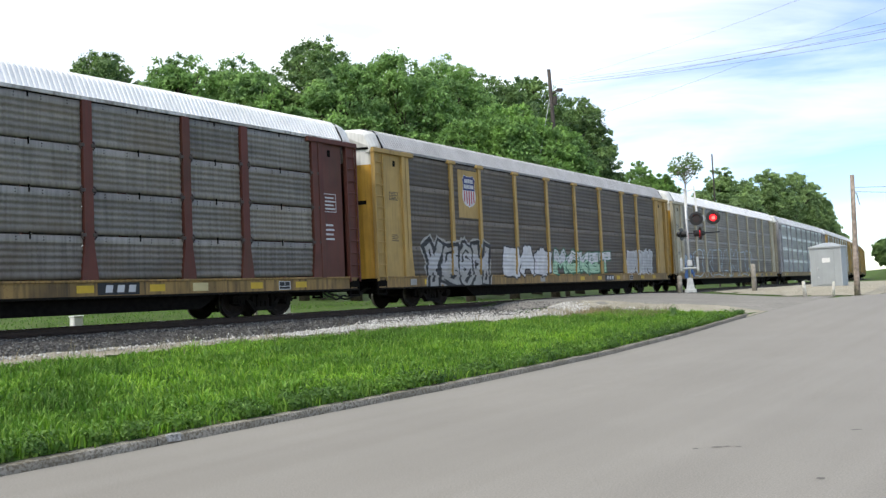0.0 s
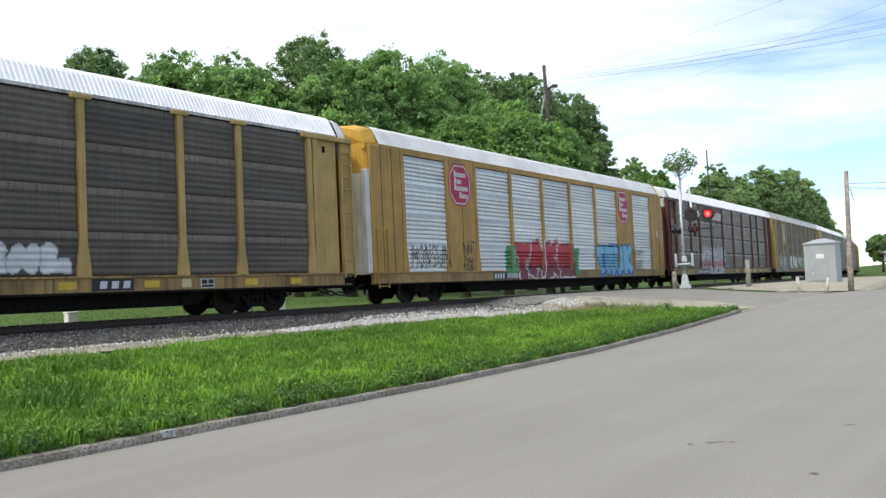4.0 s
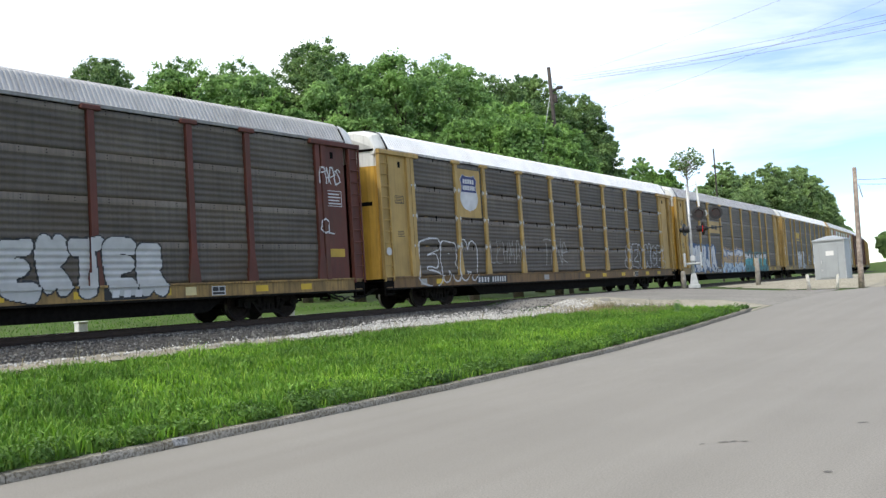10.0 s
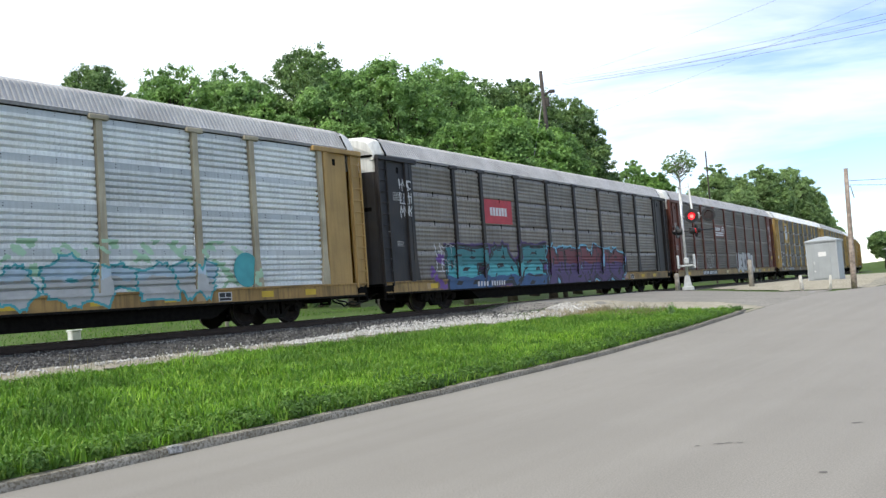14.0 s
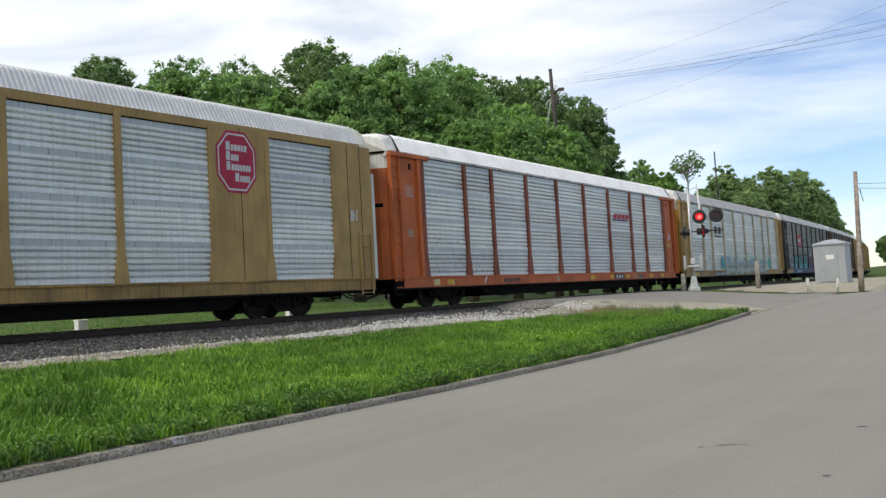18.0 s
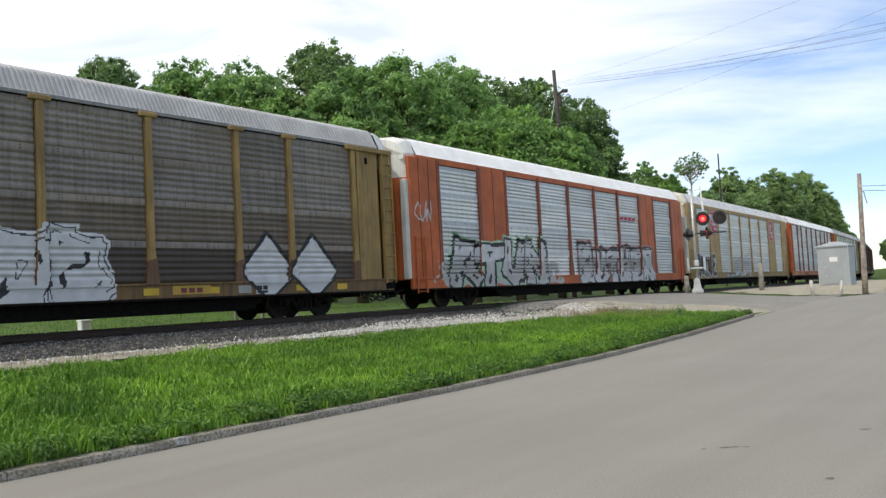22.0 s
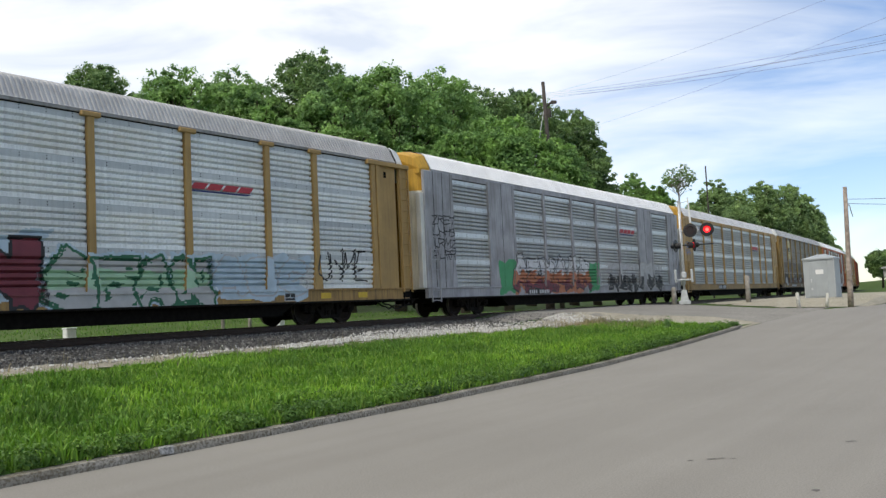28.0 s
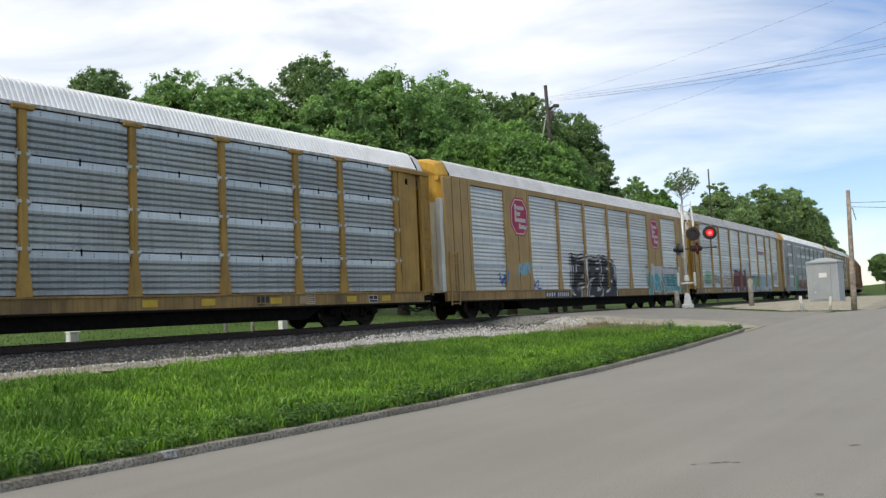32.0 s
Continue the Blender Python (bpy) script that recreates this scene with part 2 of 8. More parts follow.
# ---- mesh helpers ----
class Geo:
    """Collects vertices and faces, with one material slot number a face."""

    def __init__(self):
        self.v, self.f, self.m = [], [], []

    def add(self, verts, faces, mat=0):
        o = len(self.v)
        self.v += [tuple(p) for p in verts]
        self.f += [tuple(i + o for i in q) for q in faces]
        self.m += [mat] * len(faces)
        return self

    def box(self, x0, x1, y0, y1, z0, z1, c=0.0, mat=0):
        """A box, its edges chamfered by c."""
        if c <= 0:
            vs = [(x, y, z) for z in (z0, z1) for y in (y0, y1) for x in (x0, x1)]
            return self.add(vs, ((0, 2, 3, 1), (4, 5, 7, 6), (0, 1, 5, 4), (2, 6, 7, 3), (0, 4, 6, 2), (1, 3, 7, 5)), mat)
        vs, ix = [], {}
        lo, hi = (x0, y0, z0), (x1, y1, z1)
        for sx in (0, 1):
            for sy in (0, 1):
                for sz in (0, 1):
                    b = [(hi if k else lo)[i] for i, k in enumerate((sx, sy, sz))]
                    for ax in range(3):
                        p = [b[i] if i == ax else b[i] + (-c if (sx, sy, sz)[i] else c) for i in range(3)]
                        ix[(sx, sy, sz, ax)] = len(vs)
                        vs.append(p)
        fs = []
        for ax in range(3):
            a, b = [i for i in range(3) if i != ax]
            for k in (0, 1):
                ring = []
                for u, w in ((0, 0), (1, 0), (1, 1), (0, 1)):
                    s = [0, 0, 0]
                    s[ax], s[a], s[b] = k, u, w
                    ring.append(ix[(*s, ax)])
                fs.append(ring if (k == 1) == (ax != 1) else ring[::-1])
            for u in (0, 1):
                for w in (0, 1):
                    s0, s1 = [0, 0, 0], [0, 0, 0]
                    s0[a] = s1[a] = u
                    s0[b] = s1[b] = w
                    s1[ax] = 1
                    fs.append((ix[(*s0, a)], ix[(*s0, b)], ix[(*s1, b)], ix[(*s1, a)]))
        for s in [(i, j, k) for i in (0, 1) for j in (0, 1) for k in (0, 1)]:
            fs.append([ix[(*s, ax)] for ax in range(3)])
        return self.add(vs, fs, mat)

    def tube(self, path, r, n=8, mat=0, cap=True):
        """A round bar along a path of points; r is one radius or one for each point."""
        pts = [Vector(p) for p in path]
        rs = r if isinstance(r, (list, tuple)) else [r] * len(pts)
        vs, fs = [], []
        for i, p in enumerate(pts):
            t = (pts[min(i + 1, len(pts) - 1)] - pts[max(i - 1, 0)]).normalized()
            u = t.cross(Vector((0, 0, 1)) if abs(t.z) < 0.9 else Vector((1, 0, 0))).normalized()
            w = t.cross(u)
            vs += [p + (u * math.cos(k * math.tau / n) + w * math.sin(k * math.tau / n)) * rs[i] for k in range(n)]
        for i in range(len(pts) - 1):
            fs += [(i * n + k, i * n + (k + 1) % n, (i + 1) * n + (k + 1) % n, (i + 1) * n + k) for k in range(n)]
        if cap:
            fs += [tuple(range(n))[::-1], tuple(range((len(pts) - 1) * n, len(pts) * n))]
        return self.add(vs, fs, mat)

    def prism(self, outline, y0, y1, mat=0):
        """An outline of (x, z) points, drawn from y0 to y1."""
        n = len(outline)
        vs = [(x, y0, z) for x, z in outline] + [(x, y1, z) for x, z in outline]
        fs = [tuple(range(n)), tuple(range(2 * n - 1, n - 1, -1))]
        fs += [(i + n, (i + 1) % n + n, (i + 1) % n, i) for i in range(n)]
        return self.add(vs, fs, mat)

    def mesh(self, name, *mats):
        me = bpy.data.meshes.new(name)
        me.from_pydata(self.v, [], self.f)
        for m in mats:
            me.materials.append(m)
        if len(mats) > 1:
            me.polygons.foreach_set("material_index", self.m)
        me.update()
        return me


def part(name, mesh, parent, label="", at=None):
    ob = new(name, mesh)
    ob.parent = parent
    if at is not None:
        ob.location = at
    return tagged(ob, label)


def thing(name, x, y, z, turn=0.0, label="", category="", group="", kind=""):
    ob = new(name)
    ob.matrix_world = Matrix.Translation((x, y, z)) @ Matrix.Rotation(turn, 4, "Z")
    return tagged(ob, label, category, group, kind)


def smooth(me):
    me.polygons.foreach_set("use_smooth", [True] * len(me.polygons))
    return me


def step(a, b, x):
    u = min(1.0, max(0.0, (x - a) / (b - a)))
    return u * u * (3 - 2 * u)


def curve_of(points, x):
    """Straight lines between (x, y) points."""
    for (a, u), (b, w) in zip(points, points[1:]):
        if x <= b:
            return u + (w - u) * max(0.0, (x - a)) / (b - a)
    return points[-1][1]


# ---- the lie of the land ----
KERB_Q, CROSS_A, CROSS_B = 11.75, 4.0, 16.8


def road_z(s):
    return curve_of(((-16, -1.62), (-10, -1.56), (-5, -1.42), (0, -1.22), (5, -1.06), (10, -0.95), (16, -0.88), (40, -0.85)), s)


def bank_z(s, q):
    """Ground beside the track, with no crossing."""
    if q < 0:
        return curve_of(((-400, 9.0), (-60, 3.0), (-22, 0.35), (-8, -0.85), (-4.2, -0.95), (-2.6, -0.8), (0, -0.78)), q)
    w = step(13, 20, s)
    low = (road_z(s) + 0.13) * (1 - w) - 0.52 * w
    mid = -0.86 + 0.42 * step(10, 20, s)
    return curve_of(((0, -0.78), (2.6, -0.8), (4.3, mid), (8, mid * 0.58 + low * 0.42), (KERB_Q, low), (14, low)), q)


def cross_z(s, q):
    far = curve_of(((-400, 9.0), (-60, 3.0), (-22, 0.3), (-12, -0.6), (-2.2, RAIL_Z - 0.02), (0, RAIL_Z - 0.02)), q)
    near = curve_of(((0, RAIL_Z - 0.02), (2.4, RAIL_Z - 0.03), (5, -0.5), (9, -0.82), (KERB_Q, road_z(s)), (30, road_z(s))), q)
    return far if q < 0 else near


def land(s, q):
    """Ground height at s along the track and q to its near side."""
    early = 1.5 * step(6.5, 4.0, q)
    w = step(CROSS_A - 4.0 - early, CROSS_A + 0.5 - early, s) * (1 - step(CROSS_B - 0.5, CROSS_B + 5.0, s))
    z = bank_z(s, q) * (1 - w) + cross_z(s, q) * w + 2.6 * step(85, 130, s) * step(5, 11, q) * (1 - step(60, 140, q))
    edge = KERB_Q + 1.8 * step(12, 18, s)
    if q > edge - 0.12 and s < 80:
        z = road_z(s)
    return z


def sheet(name, ss, qs, lift, mat, label, keep=None):
    vs, fs = [], []
    for s in ss:
        for q in qs:
            x, y, a = along(s, q)
            vs.append((x, y, land(s, q) + lift))
    n = len(qs)
    for i in range(len(ss) - 1):
        for j in range(n - 1):
            if keep is None or keep((ss[i] + ss[i + 1]) / 2, (qs[j] + qs[j + 1]) / 2):
                fs.append((i * n + j, i * n + j + 1, (i + 1) * n + j + 1, (i + 1) * n + j))
    me = bpy.data.meshes.new(name)
    me.from_pydata(vs, [], fs)
    me.materials.append(mat)
    smooth(me)
    return tagged(new(name, me), label, name.split("_")[0], kind="structure")


def spread(a, b, d):
    n = max(1, round((b - a) / d))
    return [a + (b - a) * i / n for i in range(n + 1)]


S_FINE = spread(-900, -60, 40)[:-1] + spread(-60, 60, 0.8) + spread(60, 1200, 30)[1:]
Q_LAND = spread(-900, -60, 60)[:-1] + spread(-60, -10, 5)[:-1] + spread(-10, 11.58, 0.4) + [11.66, 11.72, 11.76, 12.2, 13, 13.5, 13.6, 14.2, 18, 24, 30, 60, 200, 600, 1200]
sheet("ground", S_FINE, Q_LAND, -0.02, M_GRASS, "green grassy ground beside the railway")


def on_road(s, q):
    edge = KERB_Q + 1.8 * step(12, 18, s)
    return q > edge and s < 85


sheet("road", S_FINE, [11.76, 12.2, 12.6, 13, 13.6, 14.5, 16, 18, 20, 22, 25], 0.004, M_ASPHALT, "worn grey asphalt road with faint tyre bands", on_road)


# ---- the train ----
POSTS = (-11.93, -9.12, -7.12, -4.27, -1.42, 1.42, 4.27, 7.12, 9.12, 11.93)
ROWS_Z = (1.12, 2.20, 3.29, 4.39, 5.50)
FLUSH_Z = (1.12, 2.19, 3.26, 4.33, 5.36)
EAVE, SIDE = 5.52, 1.50
CACHE = {}


def once(key, make):
    if key not in CACHE:
        CACHE[key] = make()
    return CACHE[key]


RIDGE = 0.04
DEEP = {"brown": 0.98, "dark": 0.6, "mid": 0.8, "silver": 2.3, "slate": 2.0}


def ridge_points(h, seam, soft=False):
    """Section of a pressed side sheet, from its foot: height and depth behind the ridge tops."""
    z0, z1 = seam / 2, h - seam / 2
    pts = [(z0, 0.0), (z0 + 0.10, 0.0)]
    n, band = 5, 0.17
    pitch = (z1 - z0 - 0.10 - band) / n
    for i in range(n):
        b = z0 + 0.10 + i * pitch
        if soft:
            pts += [(b + pitch * u, RIDGE * (math.cos(u * math.tau) - 1) / 2) for u in (0.14, 0.28, 0.42, 0.58, 0.72, 0.86, 1.0)]
            continue
        pts += [(b + pitch * 0.14, -RIDGE), (b + pitch * 0.22, -RIDGE), (b + pitch * 0.52, -0.002), (b + pitch * 0.80, 0.0), (b + pitch, 0.0)]
    pts.append((z1, 0.0))
    return pts


def ridge_y(z, h, seam, soft):
    return curve_of(once(("ridge", round(h, 3), seam, soft), lambda: ridge_points(h, seam, soft)), z)


def panel_mesh(w, h, mat, side, seam, band_mat, deep):
    """A side sheet pressed into horizontal ridges, centred; side -1 faces the near side."""
    def make():
        prof = [(z - h / 2, y * deep) for z, y in ridge_points(h, seam, deep < 1)]
        z0, z1 = prof[0][0], prof[-1][0]
        vs = [(x, side * (RIDGE + y), z) for z, y in prof for x in (-w / 2, w / 2)]
        vs += [(x, side * -0.06, z) for z in (z0, z1) for x in (-w / 2, w / 2)]
        k = len(prof)
        fs = [(2 * i, 2 * i + 1, 2 * i + 3, 2 * i + 2) for i in range(k - 1)]
        fs += [(2 * k, 2 * k + 1, 1, 0), (2 * k - 2, 2 * k - 1, 2 * k + 3, 2 * k + 2)]
        if side > 0:
            fs = [q[::-1] for q in fs]
        g = Geo().add(vs, fs)
        g.m[k - 2] = 1
        zb = z1 - 0.085
        for i in range(4):
            for dz in (-0.035, 0.035):
                x = w * (i + 0.5) / 4 - w / 2
                a, b = sorted((side * (RIDGE - 0.004), side * (RIDGE + 0.008)))
                g.box(x - 0.011, x + 0.011, a, b, zb + dz - 0.011, zb + dz + 0.011, 0.0, 2)
        me = g.mesh("panel", mat, band_mat, M_TRUCK)
        return smooth(me) if deep < 1 else me
    return once(("panel", round(w, 3), round(h, 3), mat.name, side, seam), make)


def post_mesh(mat, side, cap, half):
    """A side post with a flared foot and, on some cars, a cap under the eave."""
    def make():
        g = Geo()
        y0, y1 = sorted((side * (SIDE - 0.05), side * (SIDE + 0.075)))
        foot = half + 0.095
        out = [(-foot, 1.08), (foot, 1.08), (foot - 0.01, 1.28), (half, 1.95), (half, EAVE - 0.02), (-half, EAVE - 0.02), (-half, 1.95), (-foot + 0.01, 1.28)]
        g.prism(out, y0, y1)
        if cap:
            a, b = sorted((side * (SIDE - 0.02), side * (SIDE + 0.11)))
            g.box(-0.27, 0.27, a, b, EAVE - 0.10, EAVE + 0.03, 0.02)
        return g.mesh("post", mat)
    return once(("post", mat.name, side, cap, half), make)


def foot_mesh(mat, side, half):
    """The rusted shoe round the flared foot of a post."""
    def make():
        f = half + 0.10
        out = [(-f, 1.075), (f, 1.075), (f - 0.008, 1.28), (half + 0.045, 1.68), (half + 0.012, 1.74), (-half - 0.012, 1.70), (-half - 0.045, 1.66), (-f + 0.008, 1.28)]
        return Geo().prism(out, *sorted((side * (SIDE - 0.04), side * (SIDE + 0.079)))).mesh("post_foot", mat)
    return once(("foot", mat.name, side, half), make)


def clasp_mesh(mat, side, half, sx):
    """A bent ear that clamps the sheet seams to one edge of a post."""
    def make():
        g = Geo()
        arc = [(sx * (half + 0.02 + 0.055 * math.cos(t)), side * (SIDE + 0.045), 0.10 * math.sin(t)) for t in [math.radians(-80 + 20 * i) for i in range(9)]]
        g.tube(arc, 0.021, 6)
        a, b = sorted((side * (SIDE + 0.02), side * (SIDE + 0.085)))
        x0, x1 = sorted((sx * (half - 0.035), sx * (half + 0.08)))
        g.box(x0, x1, a, b, -0.045, 0.045, 0.01)
        return g.mesh("seam_clasp", mat)
    return once(("clasp", mat.name, side, half, sx), make)


def roof_mesh(mat):
    def make():
        prof = [(-SIDE - 0.04, EAVE + 0.06), (-SIDE - 0.05, EAVE + 0.075), (-SIDE - 0.01, EAVE + 0.13), (-1.24, EAVE + 0.63), (-1.12, EAVE + 0.72), (-0.7, EAVE + 0.86), (0, EAVE + 0.92)]
        ribbed = (0, 0, 1, 1, 0.45, 0.12, 0, 0.12, 0.45, 1, 1, 0, 0)
        prof += [(-y, z) for y, z in prof[-2::-1]]
        vs, fs, k = [], [], len(prof)
        xs = []
        n = 200
        for i in range(n):
            a = -13.2 + 26.4 * i / n
            w = 26.4 / n
            xs += [(a, 0), (a + w * 0.42, 0), (a + w * 0.5, 0.035), (a + w * 0.92, 0.035)]
        xs.append((13.2, 0))
        for x, u in xs:
            for j, (y, z) in enumerate(prof):
                t = u * ribbed[j]
                vs.append((x, y - (t * 0.7 if y > 0.5 else (-t * 0.7 if y < -0.5 else 0)), z - t * 0.6))
        for i in range(len(xs) - 1):
            fs += [(i * k + j, (i + 1) * k + j, (i + 1) * k + j + 1, i * k + j + 1) for j in range(k - 1)]
        return Geo().add(vs, fs).mesh("roof", mat)
    return once(("roof", mat.name), make)


def roof_end_mesh(mat, sx):
    """The plain hood that closes the roof at a car's end."""
    def make():
        prof = [(-SIDE + 0.04, EAVE - 0.06), (-SIDE + 0.03, EAVE + 0.12), (-1.26, EAVE + 0.60), (-1.13, EAVE + 0.69), (-0.7, EAVE + 0.82), (0, EAVE + 0.88)]
        prof += [(-y, z) for y, z in prof[-2::-1]]
        k = len(prof)
        rings = [[(sx * 13.2, y, z) for y, z in prof]]
        for u in (0.35, 0.7, 0.9, 1.0):
            drop = 0.16 * u ** 3
            rings.append([(sx * (13.2 + (0.82 - 0.16 * abs(y)) * u), y * (1 - 0.05 * u ** 3), z - drop * (0.4 + 0.6 * (z > EAVE + 0.4))) for y, z in prof])
        vs = [p for ring in rings for p in ring]
        fs = [(i * k + j, i * k + j + 1, (i + 1) * k + j + 1, (i + 1) * k + j) for i in range(4) for j in range(k - 1)] + [tuple(range(4 * k, 5 * k))]
        if sx < 0:
            fs = [q[::-1] for q in fs]
        return Geo().add(vs, fs).mesh("roof_hood", mat)
    return once(("hood", mat.name, sx), make)


def sill_mesh(mat, side):
    def make():
        g = Geo()
        a, b = sorted((side * (SIDE - 0.12), side * (SIDE + 0.05)))
        g.box(-13.7, 13.7, a, b, 0.70, 1.09, 0.015)
        return g.mesh("side_sill", mat)
    return once(("sill", mat.name, side), make)


def flange_mesh(mat, side):
    def make():
        a, b = sorted((side * (SIDE - 0.12), side * (SIDE + 0.09)))
        return Geo().box(-13.7, 13.7, a, b, -0.03, 0.03, 0.01).mesh("sill_flange", mat)
    return once(("flange", mat.name, side), make)


def corner_mesh(mat, sx, side):
    """The closed sheet between the last post and the end doors."""
    def make():
        x0, x1 = sorted((sx * 12.02, sx * 13.18))
        a, b = sorted((side * (SIDE - 0.07), side * (SIDE + 0.005)))
        return Geo().box(x0, x1, a, b, 1.05, EAVE, 0.01).mesh("corner_sheet", mat)
    return once(("corner", mat.name, sx, side), make)


def channel_mesh(mat, side, low):
    """An upright channel on a corner sheet."""
    def make():
        a, b = sorted((side * (SIDE - 0.03), side * (SIDE + 0.10)))
        return Geo().box(-0.1, 0.1, a, b, low, EAVE - 0.1, 0.015).mesh("channel", mat)
    return once(("channel", mat.name, side, low), make)


def head_mesh(mat, sx, side):
    """The step-like head rail over the ladder."""
    def make():
        x0, x1 = sorted((sx * 11.6, sx * 13.84))
        a, b = sorted((side * (SIDE - 0.02), side * (SIDE + 0.14)))
        return Geo().box(x0, x1, a, b, EAVE - 0.14, EAVE + 0.01, 0.012).mesh("head_rail", mat)
    return once(("head", mat.name, sx, side), make)


def flush_mesh(mat, sx, side):
    """A plain welded corner of a flush-sided car, with a low step ladder."""
    def make():
        g = Geo()
        x0, x1 = sorted((sx * 12.0, sx * 13.72))
        a, b = sorted((side * (SIDE - 0.07), side * (SIDE + 0.06)))
        return g.box(x0, x1, a, b, 1.05, EAVE, 0.03).mesh("corner_sheet", mat)
    return once(("flush", mat.name, sx, side), make)


def step_mesh(mat, sx, side):
    def make():
        g = Geo()
        for x in (12.95, 13.5):
            x0, x1 = sorted((sx * x, sx * (x + 0.045)))
            a, b = sorted((side * (SIDE + 0.07), side * (SIDE + 0.12)))
            g.box(x0, x1, a, b, 0.55, 2.6, 0.008)
        for i in range(6):
            z = 0.62 + i * 0.38
            g.tube(((sx * 12.97, side * (SIDE + 0.1), z), (sx * 13.52, side * (SIDE + 0.1), z)), 0.017, 6)
        return g.mesh("step_ladder", mat)
    return once(("step", mat.name, sx, side), make)


def ladder_mesh(mat, sx, side):
    """The two stiles and the rungs in front of the end strip."""
    def make():
        g = Geo()
        for x in (13.32, 13.78):
            x0, x1 = sorted((sx * x, sx * (x + 0.045)))
            a, b = sorted((side * (SIDE + 0.05), side * (SIDE + 0.12)))
            g.box(x0, x1, a, b, 0.95, EAVE - 0.15, 0.008)
        for i in range(11):
            z = 1.1 + i * 0.395
            g.tube(((sx * 13.34, side * (SIDE + 0.1), z), (sx * 13.8, side * (SIDE + 0.1), z)), 0.02, 6)
        return g.mesh("ladder", mat)
    return once(("ladder", mat.name, sx, side), make)


def strip_mesh(mat, sx, side):
    """The free-standing end strip that carries the ladder."""
    def make():
        x0, x1 = sorted((sx * 13.34, sx * 13.80))
        a, b = sorted((side * (SIDE - 0.06), side * (SIDE + 0.04)))
        return Geo().box(x0, x1, a, b, 1.02, EAVE - 0.1, 0.012).mesh("end_strip", mat)
    return once(("strip", mat.name, sx, side), make)


def gap_shade_mesh(sx, side):
    """Black plate for the shade in the gap between the corner sheet and the end strip."""
    def make():
        x0, x1 = sorted((sx * 13.1, sx * 13.5))
        a, b = sorted((side * (SIDE - 0.42), side * (SIDE - 0.36)))
        return Geo().box(x0, x1, a, b, 1.05, EAVE, 0.0).mesh("door_jamb", M_BLACK)
    return once(("gap_shade", sx, side), make)


def stirrup_mesh(sx, side):
    """A black sill step under the ladder."""
    def make():
        g = Geo()
        a, b = sorted((side * (SIDE - 0.04), side * (SIDE + 0.06)))
        for x in (13.34, 13.75):
            x0, x1 = sorted((sx * x, sx * (x + 0.05)))
            g.box(x0, x1, a, b, 0.5, 1.05, 0.008)
        x0, x1 = sorted((sx * 13.32, sx * 13.82))
        g.box(x0, x1, a, b, 0.47, 0.53, 0.01)
        g.box(x0, x1, a, b, 0.76, 0.98, 0.01)
        return g.mesh("sill_step", M_BLACK)
    return once(("stirrup", sx, side), make)


def roof_gap_mesh(sx):
    """Black band standing in for the shaded gap between the ribbed roof and the end hood."""
    def make():
        prof = [(-SIDE - 0.01, EAVE - 0.02), (-SIDE - 0.01, EAVE + 0.12), (-1.25, EAVE + 0.61), (-1.12, EAVE + 0.70), (-0.7, EAVE + 0.84), (0, EAVE + 0.90)]
        prof += [(-y, z) for y, z in prof[-2::-1]]
        k = len(prof)
        vs = [(sx * 13.19, y, z) for y, z in prof] + [(sx * 13.29, y, z) for y, z in prof]
        return Geo().add(vs, [(j, j + 1, k + j + 1, k + j) for j in range(k - 1)]).mesh("roof_seal", M_BLACK)
    return once(("roof_gap", sx), make)


def end_door_mesh(low, high, sx, leaf, fold):
    """One leaf of the tall end doors, bowed out to the car's rounded end, two-tone at the fold."""
    def make():
        g = Geo()
        pts = [(0.012, 14.0), (0.30, 14.0), (0.32, 13.98), (0.72, 13.95), (1.05, 13.86), (1.28, 13.74), (1.44, 13.56)]
        k = len(pts)
        for a, b, m in ((1.05, 2.75, 0), (2.75, 2.78, 0), (2.78, fold, 0), (fold, EAVE + 0.06, 1)):
            for (ya, xa), (yb, xb) in zip(pts, pts[1:]):
                q = [(sx * xa, leaf * ya, a), (sx * xb, leaf * yb, a), (sx * xb, leaf * yb, b), (sx * xa, leaf * ya, b)]
                g.add(q if sx * leaf > 0 else q[::-1], ((0, 1, 2, 3),), m)
        return g.mesh("end_door", low, high)
    return once(("door", low.name, high.name, sx, leaf, fold), make)


